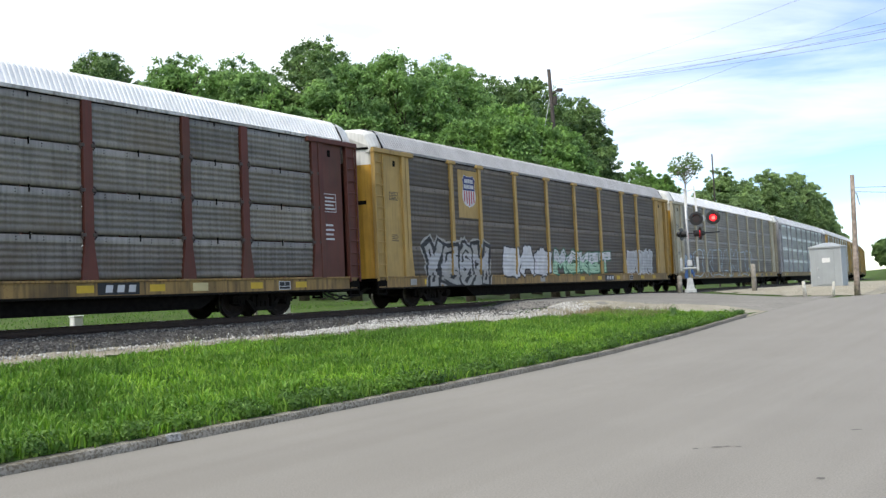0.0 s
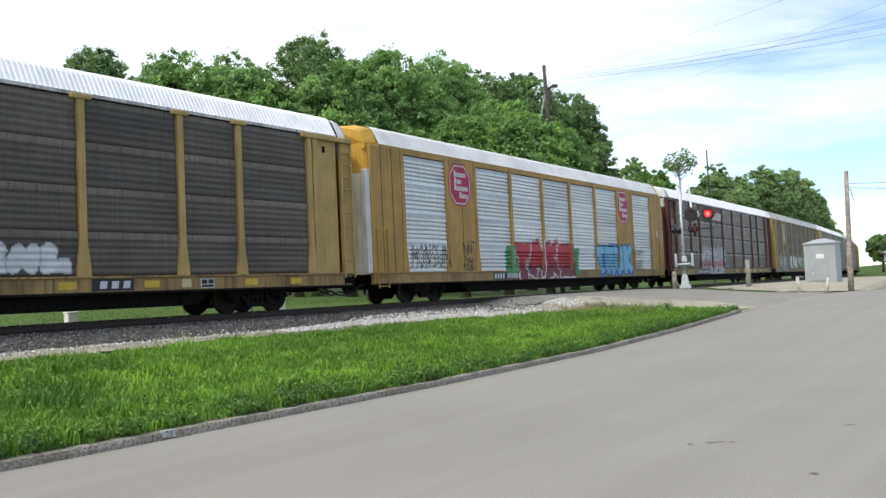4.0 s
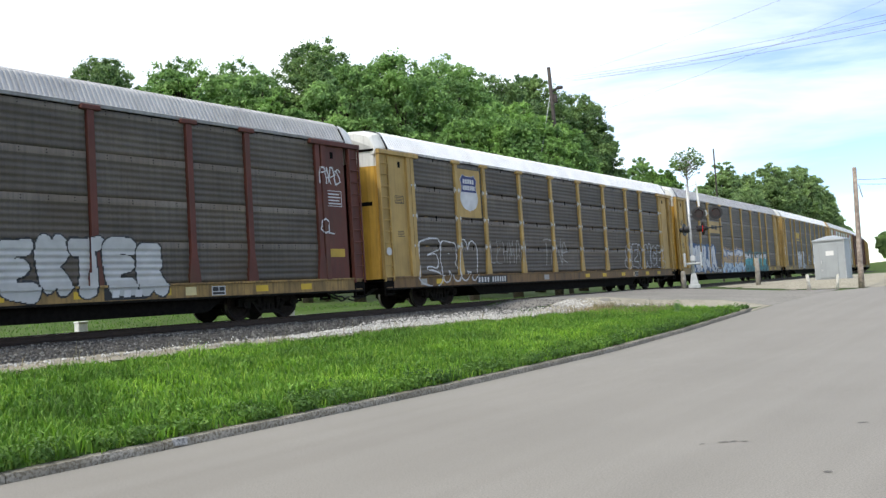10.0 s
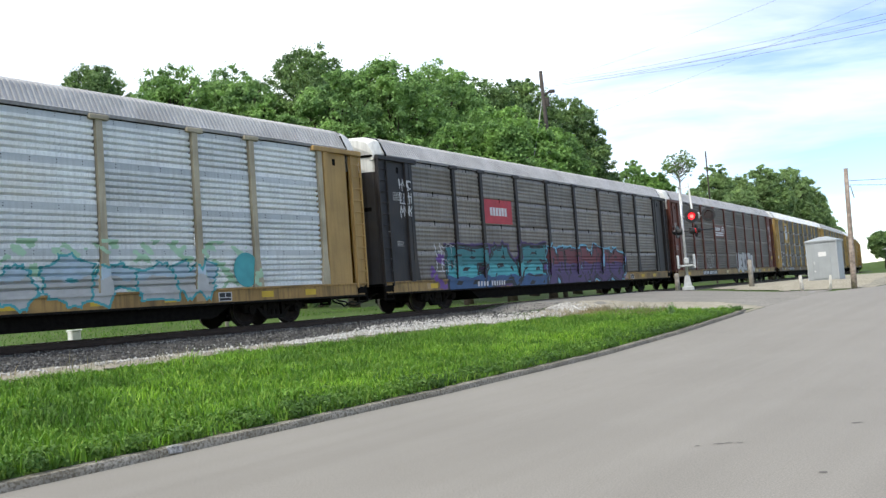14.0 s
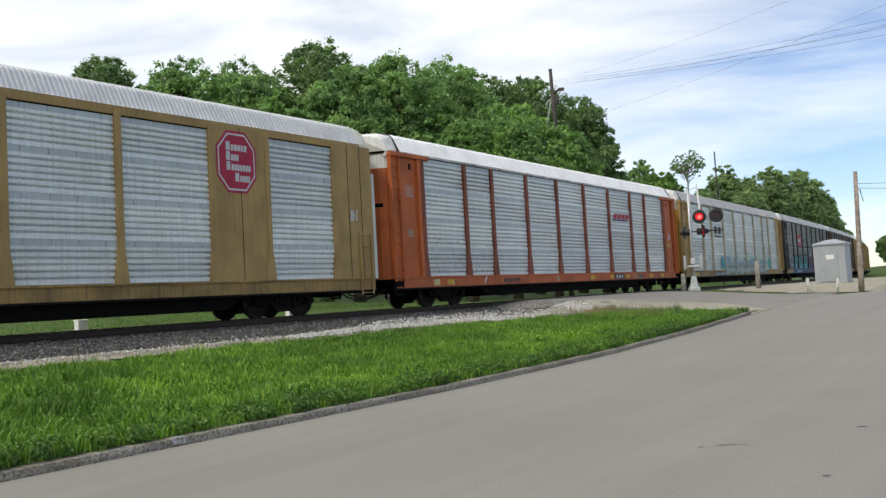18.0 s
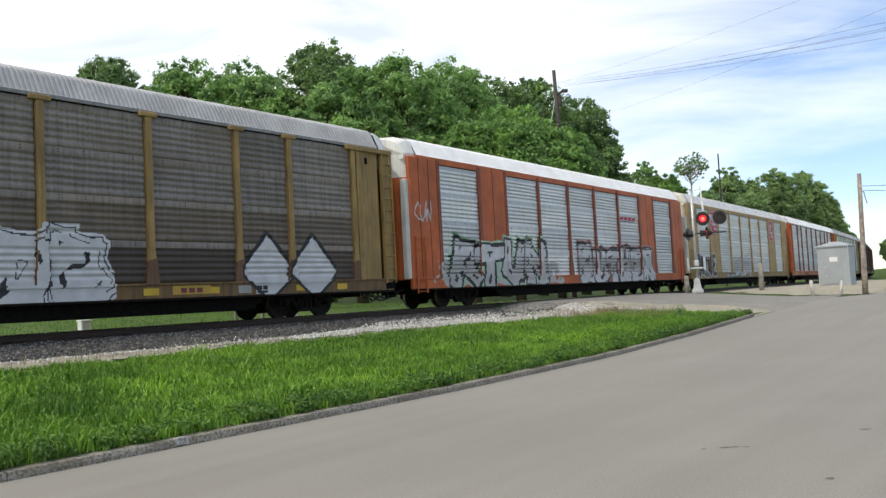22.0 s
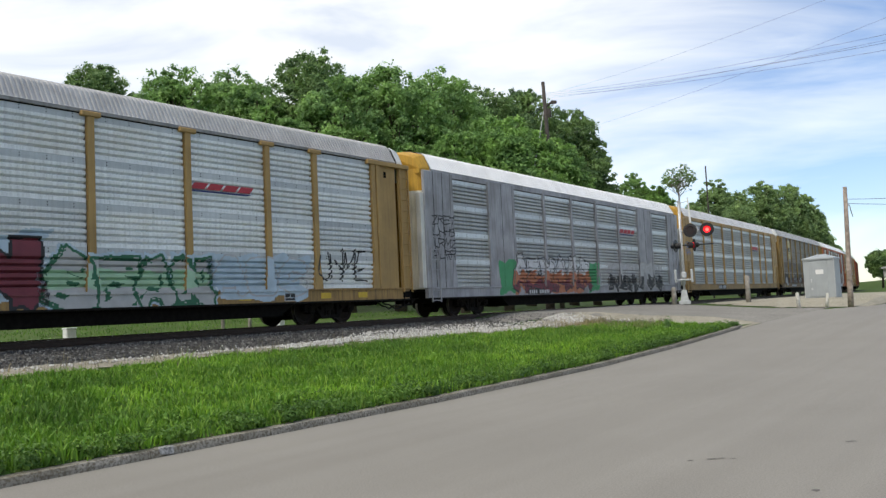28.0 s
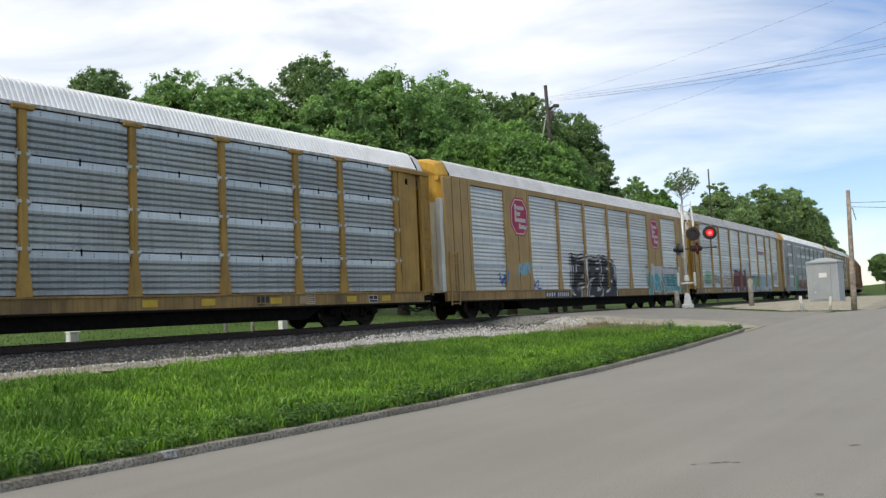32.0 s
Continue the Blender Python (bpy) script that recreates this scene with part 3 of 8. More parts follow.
def door_bits(car, sx, leaf, plain_leaf):
    """The lock slot, the strap at the head and the lock rod of one end-door leaf."""
    def slot():
        g = Geo()
        pts = [(0.34, 13.985), (0.72, 13.955), (1.05, 13.866), (1.18, 13.80)]
        for (ya, xa), (yb, xb) in zip(pts, pts[1:]):
            g.add([(sx * xa, leaf * ya, 3.60), (sx * xb, leaf * yb, 3.60), (sx * xb, leaf * yb, 3.74), (sx * xa, leaf * ya, 3.74)], ((0, 1, 2, 3),))
        return g.mesh("door_slot", M_BLACK)

    def strap():
        return Geo().tube(((sx * 14.03, leaf * 0.3, 5.56), (sx * 13.98, leaf * 0.75, 5.55), (sx * 13.78, leaf * 1.3, 5.54), (sx * 13.6, leaf * 1.5, 5.53)), 0.045, 6).mesh("head_strap", M_BLACK)

    def rod():
        g = Geo()
        g.tube(((sx * 14.03, leaf * 0.1, 1.1), (sx * 14.03, leaf * 0.1, 5.3)), 0.022, 6)
        for z in (1.6, 2.7, 4.0, 4.9):
            a, b = sorted((leaf * 0.04, leaf * 0.18))
            x0, x1 = sorted((sx * 13.99, sx * 14.04))
            g.box(x0, x1, a, b, z, z + 0.12, 0.008)
        return g.mesh("lock_rod", M_TRUCK)
    if not plain_leaf:
        part("door_slot", once(("slot", sx, leaf), slot), car)
        part("head_strap", once(("strap", sx, leaf), strap), car)
    part("lock_rod", once(("rod", sx, leaf), rod), car)


def wheel_mesh():
    def make():
        g = Geo()
        prof = [(0.0, 0.10), (0.10, 0.11), (0.13, 0.05), (0.33, 0.03), (0.36, 0.065), (0.455, 0.065), (0.46, -0.04), (0.49, -0.06), (0.49, -0.085), (0.36, -0.085), (0.0, -0.085)]
        n = 24
        vs = [(r * math.cos(k * math.tau / n), -y, r * math.sin(k * math.tau / n)) for r, y in prof for k in range(n)]
        fs = [(i * n + k, i * n + (k + 1) % n, (i + 1) * n + (k + 1) % n, (i + 1) * n + k) for i in range(len(prof) - 1) for k in range(n)]
        g.add(vs, fs)
        for i, q in enumerate(g.f):
            g.m[i] = 1 if i // n == 5 else 0
        return g.mesh("wheel", M_WHEEL, M_TREAD)
    return once("wheel", make)


def frame_mesh():
    """A cast truck side frame with its spring window and bearing boxes."""
    def make():
        g = Geo()
        g.prism([(-1.15, 0.40), (-1.15, 0.60), (-0.75, 0.66), (-0.42, 0.80), (0.42, 0.80), (0.75, 0.66), (1.15, 0.60), (1.15, 0.40), (0.98, 0.38), (0.86, 0.50), (0.62, 0.50), (0.36, 0.64), (-0.36, 0.64), (-0.62, 0.50), (-0.86, 0.50), (-0.98, 0.38)], -0.09, 0.09)
        g.prism([(-0.66, 0.50), (-0.36, 0.16), (0.36, 0.16), (0.66, 0.50), (0.52, 0.50), (0.30, 0.28), (-0.30, 0.28), (-0.52, 0.50)], -0.09, 0.09)
        g.box(-0.42, -0.30, -0.09, 0.09, 0.26, 0.68)
        g.box(0.30, 0.42, -0.09, 0.09, 0.26, 0.68)
        for x in (-0.18, 0, 0.18):
            g.tube(((x, 0, 0.28), (x, 0, 0.56)), 0.07, 8)
        for x in (-0.89, 0.89):
            g.tube(((x, -0.16, 0.46), (x, 0.1, 0.46)), 0.13, 12)
            g.tube(((x, -0.19, 0.46), (x, -0.16, 0.46)), 0.07, 8)
        return g.mesh("side_frame", M_TRUCK)
    return once("frame", make)


def bolster_mesh():
    def make():
        g = Geo()
        g.box(-0.22, 0.22, -1.1, 1.1, 0.44, 0.66, 0.03)
        for x in (-0.89, 0.89):
            g.tube(((x, -0.95, 0.46), (x, 0.95, 0.46)), 0.085, 10)
        g.box(-0.6, 0.6, -0.12, 0.12, 0.34, 0.44, 0.02)
        return g.mesh("bolster", M_TRUCK)
    return once("bolster", make)


def under_mesh():
    def make():
        g = Geo()
        g.box(-13.3, 13.3, -0.35, 0.35, 0.55, 1.0, 0.02)
        g.box(-13.65, 13.65, -1.42, 1.42, 0.98, 1.08, 0.01)
        g.prism([(-8.3, 0.72), (-7.6, 0.29), (7.6, 0.29), (8.3, 0.72), (8.3, 1.0), (-8.3, 1.0)], -1.36, 1.36)
        for x in (-12.8, -11.6, -8.6, 8.6, 11.6, 12.8):
            g.box(x - 0.06, x + 0.06, -1.4, 1.4, 0.74, 1.0)
        return g.mesh("underframe", M_BLACK)
    return once("under", make)


def coupler_mesh(sx):
    def make():
        g = Geo()
        x0, x1 = sorted((sx * 13.4, sx * 13.98))
        g.box(x0, x1, -0.11, 0.11, 0.74, 0.96, 0.03)
        x0, x1 = sorted((sx * 13.95, sx * 14.28))
        g.box(x0, x1, -0.17, 0.14, 0.68, 1.02, 0.05)
        g.tube(((sx * 13.5, -1.0, 0.86), (sx * 13.75, -0.6, 0.80), (sx * 13.8, -0.15, 0.80)), 0.018, 6)
        return g.mesh("coupler", M_BLACK)
    return once(("coupler", sx), make)


def hose_mesh(sx):
    def make():
        g = Geo()
        for y, sag in ((-0.45, 0.34), (-0.62, 0.26)):
            pts = []
            for i in range(13):
                u = i / 12
                pts.append((sx * (13.1 + 1.15 * u), y + 0.2 * u + 0.05 * math.sin(9 * u), 0.74 - sag * math.sin(u * math.pi * 0.62) + 0.02 * math.sin(14 * u)))
            g.tube(pts, 0.028, 6)
        return smooth(g.mesh("air_hose", M_RUBBER))
    return once(("hose", sx), make)


PAINT = {}


def paint(name, colour, **kw):
    if name not in PAINT:
        PAINT[name] = painted(name, colour, **kw)
    return PAINT[name]


YELLOW, GOLD, TAN = (0.45, 0.30, 0.105), (0.42, 0.245, 0.06), (0.41, 0.262, 0.10)
BROWN, ORANGE, BLACKP, GREYP = (0.125, 0.04, 0.03), (0.53, 0.125, 0.035), (0.028, 0.027, 0.03), (0.36, 0.36, 0.38)
PANELS = {
    "dark": corrugated("grimy_side_sheet", (0.138, 0.115, 0.092), (0.076, 0.063, 0.05), 0.5, 0.6, 0.1, 0.13),
    "brown": corrugated("muddy_side_sheet", (0.225, 0.183, 0.143), (0.123, 0.099, 0.077), 0.5, 0.6, 0.1, 0.13),
    "mid": corrugated("dulled_side_sheet", (0.28, 0.26, 0.226), (0.17, 0.155, 0.134), 0.5, 0.55, 0.1, 0.08),
    "silver": corrugated("bright_galvanised_sheet", (0.86, 0.885, 0.895), (0.68, 0.70, 0.715), 0.22, 0.4, 0.12, 0.22),
    "slate": corrugated("weathered_galvanised_sheet", (0.52, 0.545, 0.56), (0.37, 0.39, 0.405), 0.34, 0.45, 0.25, 0.22),
}
# darker copies of the sheet for the lowest row of some cars, paler ones for the upper rows of one car
LOWER_SHEETS = {
    "brown": corrugated("darker_brown_side_sheet", (0.105, 0.082, 0.064), (0.056, 0.043, 0.033), 0.6, 0.65, 0.05, 0.13),
    "mid": corrugated("darker_dulled_side_sheet", (0.235, 0.215, 0.19), (0.13, 0.117, 0.102), 0.6, 0.6, 0.05, 0.13),
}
UPPER_SHEETS = {"brown": corrugated("paler_brown_side_sheet", (0.34, 0.305, 0.27), (0.20, 0.172, 0.146), 0.5, 0.5, 0.15, 0.13)}
# flat band of each sheet, coloured darker or paler than its ridges
BANDS = {
    "dark": corrugated("grimy_sheet_band", (0.20, 0.168, 0.133), (0.125, 0.104, 0.081), 0.5, 0.58, 0.1, 0.1),
    "brown": corrugated("muddy_sheet_band", (0.30, 0.262, 0.22), (0.20, 0.17, 0.136), 0.5, 0.58, 0.1, 0.1),
    "mid": corrugated("dulled_sheet_band", (0.32, 0.305, 0.28), (0.215, 0.2, 0.18), 0.45, 0.5, 0.1, 0.1),
    "silver": corrugated("dull_galvanised_band", (0.56, 0.585, 0.60), (0.43, 0.455, 0.47), 0.15, 0.45, 0.2, 0.1),
    "slate": corrugated("pale_galvanised_band", (0.70, 0.74, 0.775), (0.54, 0.58, 0.61), 0.15, 0.4, 0.25, 0.1),
}
M_CLIP = plain("galvanised_clip", (0.50, 0.50, 0.48), 0.5, 0.2)
M_CLIPDARK = plain("rusty_dark_clip", (0.075, 0.058, 0.05), 0.8)
ROOFS = {
    "white": painted("white_roof_paint", (0.80, 0.80, 0.81), 0.05, 0.5, flat=0.92),
    "grey": painted("galvanised_roof", (0.42, 0.42, 0.43), 0.14, 0.5, 0.1, flat=0.85),
    "pale": painted("pale_galvanised_roof", (0.58, 0.585, 0.60), 0.1, 0.5, 0.1, flat=0.88),
}
M_DOORWHITE = painted("white_door_paint", (0.76, 0.75, 0.71), 0.25, flat=0.9)
M_DOORCREAM = painted("cream_door_paint", (0.74, 0.70, 0.58), 0.3, flat=0.85)
M_DOOREDGE = painted("grey_white_door_edge", (0.64, 0.64, 0.60), 0.25, flat=0.85)
EAVES = {
    "white": painted("rust_specked_white_eave", (0.66, 0.64, 0.62), 0.75, flat=0.8),
    "grey": painted("dull_grey_eave", (0.30, 0.295, 0.295), 0.4, flat=0.8),
    "pale": painted("pale_grey_eave", (0.42, 0.42, 0.425), 0.4, flat=0.8),
}


def truck(parent, x):
    t = part("truck", bolster_mesh(), parent, "grimy black four-wheel truck", (x, 0, 0))
    for y, r in ((-1.02, 0.0), (1.02, math.pi)):
        f = part("side_frame", frame_mesh(), t, "", (0, y, 0))
        f.rotation_euler = (0, 0, r)
    for wx in (-0.89, 0.89):
        for y, r in ((-0.76, 0.0), (0.76, math.pi)):
            w = part("wheel", wheel_mesh(), t, "", (wx, y, 0.46))
            w.rotation_euler = (0, 0, r)


def autorack(c):
    """A closed car carrier, its origin at rail height under its middle; its front looks along x."""
    car = thing("autorack_car", 0, 0, 0, 0, c["label"], "railroad car", "cars of the freight train")
    body = c["paint"]
    sheetm = PANELS[c["panel"]]
    part("underframe", under_mesh(), car)
    seam = c.get("seam", 0.004)
    for side in (-1, 1):
        part("side_sill", sill_mesh(c["sill"], side), car, c.get("sill_label", ""))
        part("sill_flange", flange_mesh(c["sill"], side), car, "", (0, 0, 1.08))
        part("sill_flange", flange_mesh(M_TRUCK, side), car, "", (0, 0, 0.69))
        for i, x in enumerate(POSTS):
            part("post", post_mesh(c.get("posts", body), side, c.get("caps", True), c["half"]), car, "", (x, 0, 0))
            if c.get("feet"):
                part("post_foot", foot_mesh(c["feet"], side, c["half"]), car, "rust-brown post foot", (x, 0, 0))
            if c.get("clips") and side < 0:
                for z in c["rows"][1:4]:
                    for sx in (-1, 1):
                        part("seam_clasp", clasp_mesh(c["clips"], side, c["half"], sx), car, "", (x, 0, z))
        for i, (a, b) in enumerate(zip(POSTS, POSTS[1:])):
            w, mid = b - a - (0.13 if c.get("flush") else 2 * c["half"] + 0.055), (a + b) / 2
            if i in c.get("solid", ()):
                me = once(("solid", round(w, 3), body.name, side), lambda: Geo().box(-w / 2 - 0.01, w / 2 + 0.01, -0.03, 0.055, 1.06 - 3.23, EAVE - 0.01 - 3.23, 0.008).mesh("blank_panel", body))
                ob = part("blank_panel", me, car, "", (mid, side * SIDE, 3.23))
                if side > 0:
                    ob.rotation_euler = (0, 0, 0)
                else:
                    ob.rotation_euler = (0, 0, math.pi)
                part("weld_seam", once(("pseam", side), lambda: Geo().box(-0.01, 0.01, *sorted((side * (SIDE + 0.05), side * (SIDE + 0.059))), 1.1, EAVE - 0.02).mesh("weld_seam", M_TRUCK)), car, "", (mid, 0, 0))
                continue
            for row, (z0, z1) in enumerate(zip(c["rows"], c["rows"][1:])):
                # bottom row takes the darker copy, rows above the second the paler one
                worn = LOWER_SHEETS.get(c["panel"], sheetm) if row == 0 else (UPPER_SHEETS.get(c["panel"], sheetm) if row > 1 else sheetm)
                part("panel", panel_mesh(w, z1 - z0, worn, side, seam, BANDS[c["panel"]], DEEP[c["panel"]]), car, "", (mid, side * (SIDE - 0.04), (z0 + z1) / 2))
        if side < 0 and (c.get("clips") or seam > 0.015):
            stub = once("stub", lambda: Geo().box(-0.018, 0.018, -SIDE - 0.02, -SIDE + 0.02, -0.13, 0.05, 0.006).mesh("seam_clip", M_BLACK))
            for i, (a, b) in enumerate(zip(POSTS, POSTS[1:])):
                for z in c["rows"][1:]:
                    if i in c.get("signs", ()) and z > 3.5:
                        continue
                    part("seam_clip", stub, car, "", ((a + b) / 2, 0, z))
        for sx in (-1, 1):
            if c.get("flush"):
                part("corner_sheet", flush_mesh(body, sx, side), car)
                part("step_ladder", step_mesh(body, sx, side), car)
                for x in (12.55, 13.15):
                    part("weld_seam", once(("seam", side), lambda: Geo().box(-0.012, 0.012, *sorted((side * (SIDE + 0.05), side * (SIDE + 0.064))), 1.1, EAVE - 0.02).mesh("weld_seam", M_TRUCK)), car, "", (sx * x, 0, 0))
                continue
            part("corner_sheet", corner_mesh(body, sx, side), car)
            part("end_strip", strip_mesh(body, sx, side), car)
            part("ladder", ladder_mesh(body, sx, side), car)
            part("head_rail", head_mesh(body, sx, side), car)
            part("door_jamb", gap_shade_mesh(sx, side), car)
            part("sill_step", stirrup_mesh(sx, side), car)
            part("channel", channel_mesh(body, side, 1.08), car, "", (sx * 12.17, 0, 0))
            part("hand_hole", once(("hole", side), lambda: Geo().box(-0.075, 0.075, *sorted((side * (SIDE - 0.02), side * (SIDE + 0.009))), 4.98, 5.2, 0.008).mesh("hand_hole", M_BLACK)), car, "", (sx * 12.62, 0, 0))
    for side in (-1, 1):
        rail, foot = (body, 5.36) if c.get("flush") else (EAVES[c["roof"]], EAVE - 0.015)
        part("eave_rail", once(("eave", rail.name, side, foot), lambda: Geo().box(-13.2, 13.2, *sorted((side * (SIDE - 0.03), side * (SIDE + 0.045))), foot, EAVE + 0.08, 0.01).mesh("eave_rail", rail)), car)
        # a solid black strip drawn along the dark line under the eave
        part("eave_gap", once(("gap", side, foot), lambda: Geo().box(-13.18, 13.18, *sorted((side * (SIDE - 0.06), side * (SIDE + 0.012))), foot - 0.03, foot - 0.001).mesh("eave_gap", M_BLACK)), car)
    part("roof", roof_mesh(ROOFS[c["roof"]]), car, "ribbed %s roof" % c["roof"])
    for sx in (-1, 1):
        low, high, fold = c.get("door", (c["end"], M_DOORWHITE, 4.98))
        part("roof_hood", roof_end_mesh(high, sx), car)
        if not c.get("flush"):
            part("roof_seal", roof_gap_mesh(sx), car)
        if c.get("flush"):
            for side in (-1, 1):
                part("door_edge", once(("edge", sx, side), lambda: Geo().box(*sorted((sx * 13.70, sx * 13.92)), *sorted((side * 1.28, side * 1.50)), 1.08, EAVE - 0.86, 0.02).mesh("door_edge", M_DOOREDGE)), car, "pale end door edge")
        for leaf in (-1, 1):
            part("end_door", end_door_mesh(low, high, sx, leaf, fold), car, "two-tone end door leaf")
            door_bits(car, sx, leaf, c.get("flush"))
        truck(car, sx * 10.05)
        part("coupler", coupler_mesh(sx), car)
        part("air_hose", hose_mesh(sx), car)
    return car
YEL, GLD, TANP = paint("yellow_car_paint", YELLOW, rust=0.3, flat=0.82), paint("golden_car_paint", GOLD, rust=0.34, flat=0.8), paint("tan_car_paint", TAN, rust=0.22, flat=0.82)
BRN, ORG, BLK, GRY = paint("oxide_brown_paint", BROWN), paint("orange_red_paint", ORANGE, rust=0.22), paint("black_car_paint", BLACKP), paint("pale_grey_paint", GREYP)
SILLY = paint("dirty_yellow_sill", (0.34, 0.215, 0.075), rust=0.85)
SILLB = paint("dirty_brown_sill", (0.20, 0.115, 0.045), rust=0.9)
SILLT = paint("dirty_tan_sill", (0.36, 0.22, 0.075), rust=0.6)
OLDGOLD = paint("grimy_golden_paint", (0.36, 0.235, 0.085), rust=0.5, flat=0.75)
OLDEND = paint("grimy_golden_end_paint", (0.43, 0.255, 0.065), rust=0.5, flat=0.7)
RUSTFOOT = paint("rusted_foot_paint", (0.16, 0.085, 0.048), rust=0.6)
DULLORG = paint("dull_orange_paint", (0.25, 0.068, 0.038), rust=0.3)
PALETAN = paint("bleached_tan_paint", (0.44, 0.385, 0.28), rust=0.25)
PALEY = paint("bleached_car_paint", (0.44, 0.40, 0.30), rust=0.25, flat=0.82)
LBL = {"brown": "mud-brown corrugated sides", "dark": "grimy dark grey corrugated sides", "mid": "dull grey corrugated sides", "silver": "bright silver corrugated sides", "slate": "weathered silver corrugated sides"}


ENDGOLD = paint("golden_end_paint", (0.60, 0.34, 0.05), rust=0.3, flat=0.85)


def car_spec(letter, hue, paint_, panel, roof, sill=None, **kw):
    kw.setdefault("end", ENDGOLD if paint_ in (YEL, GLD, TANP) else paint_)
    kw.setdefault("half", 0.09)
    kw.setdefault("rows", FLUSH_Z if kw.get("flush") else ROWS_Z)
    c = dict(letter=letter, paint=paint_, panel=panel, roof=roof, sill=sill or paint_, **kw)
    c["label"] = "%s closed autorack car with %s" % (hue, LBL[panel])
    return c


# from the head of the train to its tail
CARS = [car_spec("h%d" % i, "faded yellow", YEL, "mid" if i % 2 else "slate", "pale" if i % 3 else "white", SILLY) for i in range(7, 1, -1)]
CARS += [
    car_spec("y", "grey", GRY, "slate", "pale", SILLY),
    car_spec("z", "pale yellow-grey", PALEY, "mid", "white", SILLY, end=ENDGOLD),
    car_spec("A", "yellow", YEL, "dark", "grey", SILLY),
    car_spec("B", "brown", BRN, "mid", "white", SILLY, seam=0.045, clips=M_CLIPDARK, caps=False, half=0.12),
    car_spec("C", "golden yellow", GLD, "silver", "pale", SILLT, solid=(1, 7), caps=False, flush=True, door=(M_DOORCREAM, ENDGOLD, 4.55)),
    car_spec("D", "yellow", YEL, "dark", "white", SILLY),
    car_spec("E", "yellow", YEL, "dark", "grey", SILLY),
    car_spec("F", "yellow", YEL, "dark", "white", SILLB, seam=0.045, clips=M_CLIP, signs=(1,)),
    car_spec("G", "brown", BRN, "dark", "grey", SILLY),
    car_spec("H", "black", BLK, "mid", "grey", SILLY, seam=0.035, signs=(3,)),
    car_spec("I", "tan", TANP, "silver", "grey", SILLT, posts=PALETAN),
    car_spec("J", "orange", ORG, "silver", "white", ORG, caps=False, posts=DULLORG),
    car_spec("K", "tan yellow", TANP, "silver", "pale", SILLT, solid=(1, 7), caps=False, flush=True, door=(M_DOORCREAM, M_DOORCREAM, 4.55)),
    car_spec("L", "orange red", ORG, "silver", "white", ORG, solid=(1, 7), caps=False, flush=True, door=(ORG, M_DOORWHITE, 4.75), posts=DULLORG),
    car_spec("M", "weathered yellow", OLDGOLD, "brown", "grey", SILLB, end=OLDEND, feet=RUSTFOOT),
    car_spec("N", "yellow", TANP, "slate", "pale", SILLT, flush=True, door=(M_DOORCREAM, ENDGOLD, 4.75)),
    car_spec("O", "pale grey", GRY, "slate", "white", GRY, solid=(1, 7), caps=False, flush=True, door=(M_DOORCREAM, ENDGOLD, 4.75)),
    car_spec("P", "tan yellow", TANP, "silver", "grey", SILLT),
    car_spec("Q", "golden tan", TANP, "silver", "pale", SILLT, solid=(1, 7), caps=False, flush=True, door=(M_DOORCREAM, ENDGOLD, 4.55)),
    car_spec("R", "golden yellow", GLD, "slate", "white", SILLT, seam=0.04, clips=M_CLIP),
]
TRAIN = {c["letter"]: autorack(c) for c in CARS}
ORDER = [c["letter"] for c in CARS]
CAR_PITCH = 28.5
SLACK = {"G": -0.13}
# seconds, and how far the car F has come along the track
RUN = [(t, -1.431 + 14.43 * (t - 9.5) + d) for t, d in ((-2, 4.1), (0, 3.78), (1, 3.63), (3, 3.27), (5, 2.85), (7, 2.5), (9.25, 2.25), (13, 1.9), (16, 1.5), (19, 1.25), (23, 1.4), (26, 1.65), (29, 1.94), (32, 2.2), (34, 2.4))]


def run_at(t):
    for k in range(1, len(RUN) - 2):
        if t <= RUN[k + 1][0]:
            break
    (t0, p0), (t1, p1), (t2, p2), (t3, p3) = RUN[k - 1:k + 3]
    u = (t - t1) / (t2 - t1)
    m1, m2 = (p2 - p0) / (t2 - t0) * (t2 - t1), (p3 - p1) / (t3 - t1) * (t2 - t1)
    return (2 * u**3 - 3 * u**2 + 1) * p1 + (u**3 - 2 * u**2 + u) * m1 + (3 * u**2 - 2 * u**3) * p2 + (u**3 - u**2) * m2


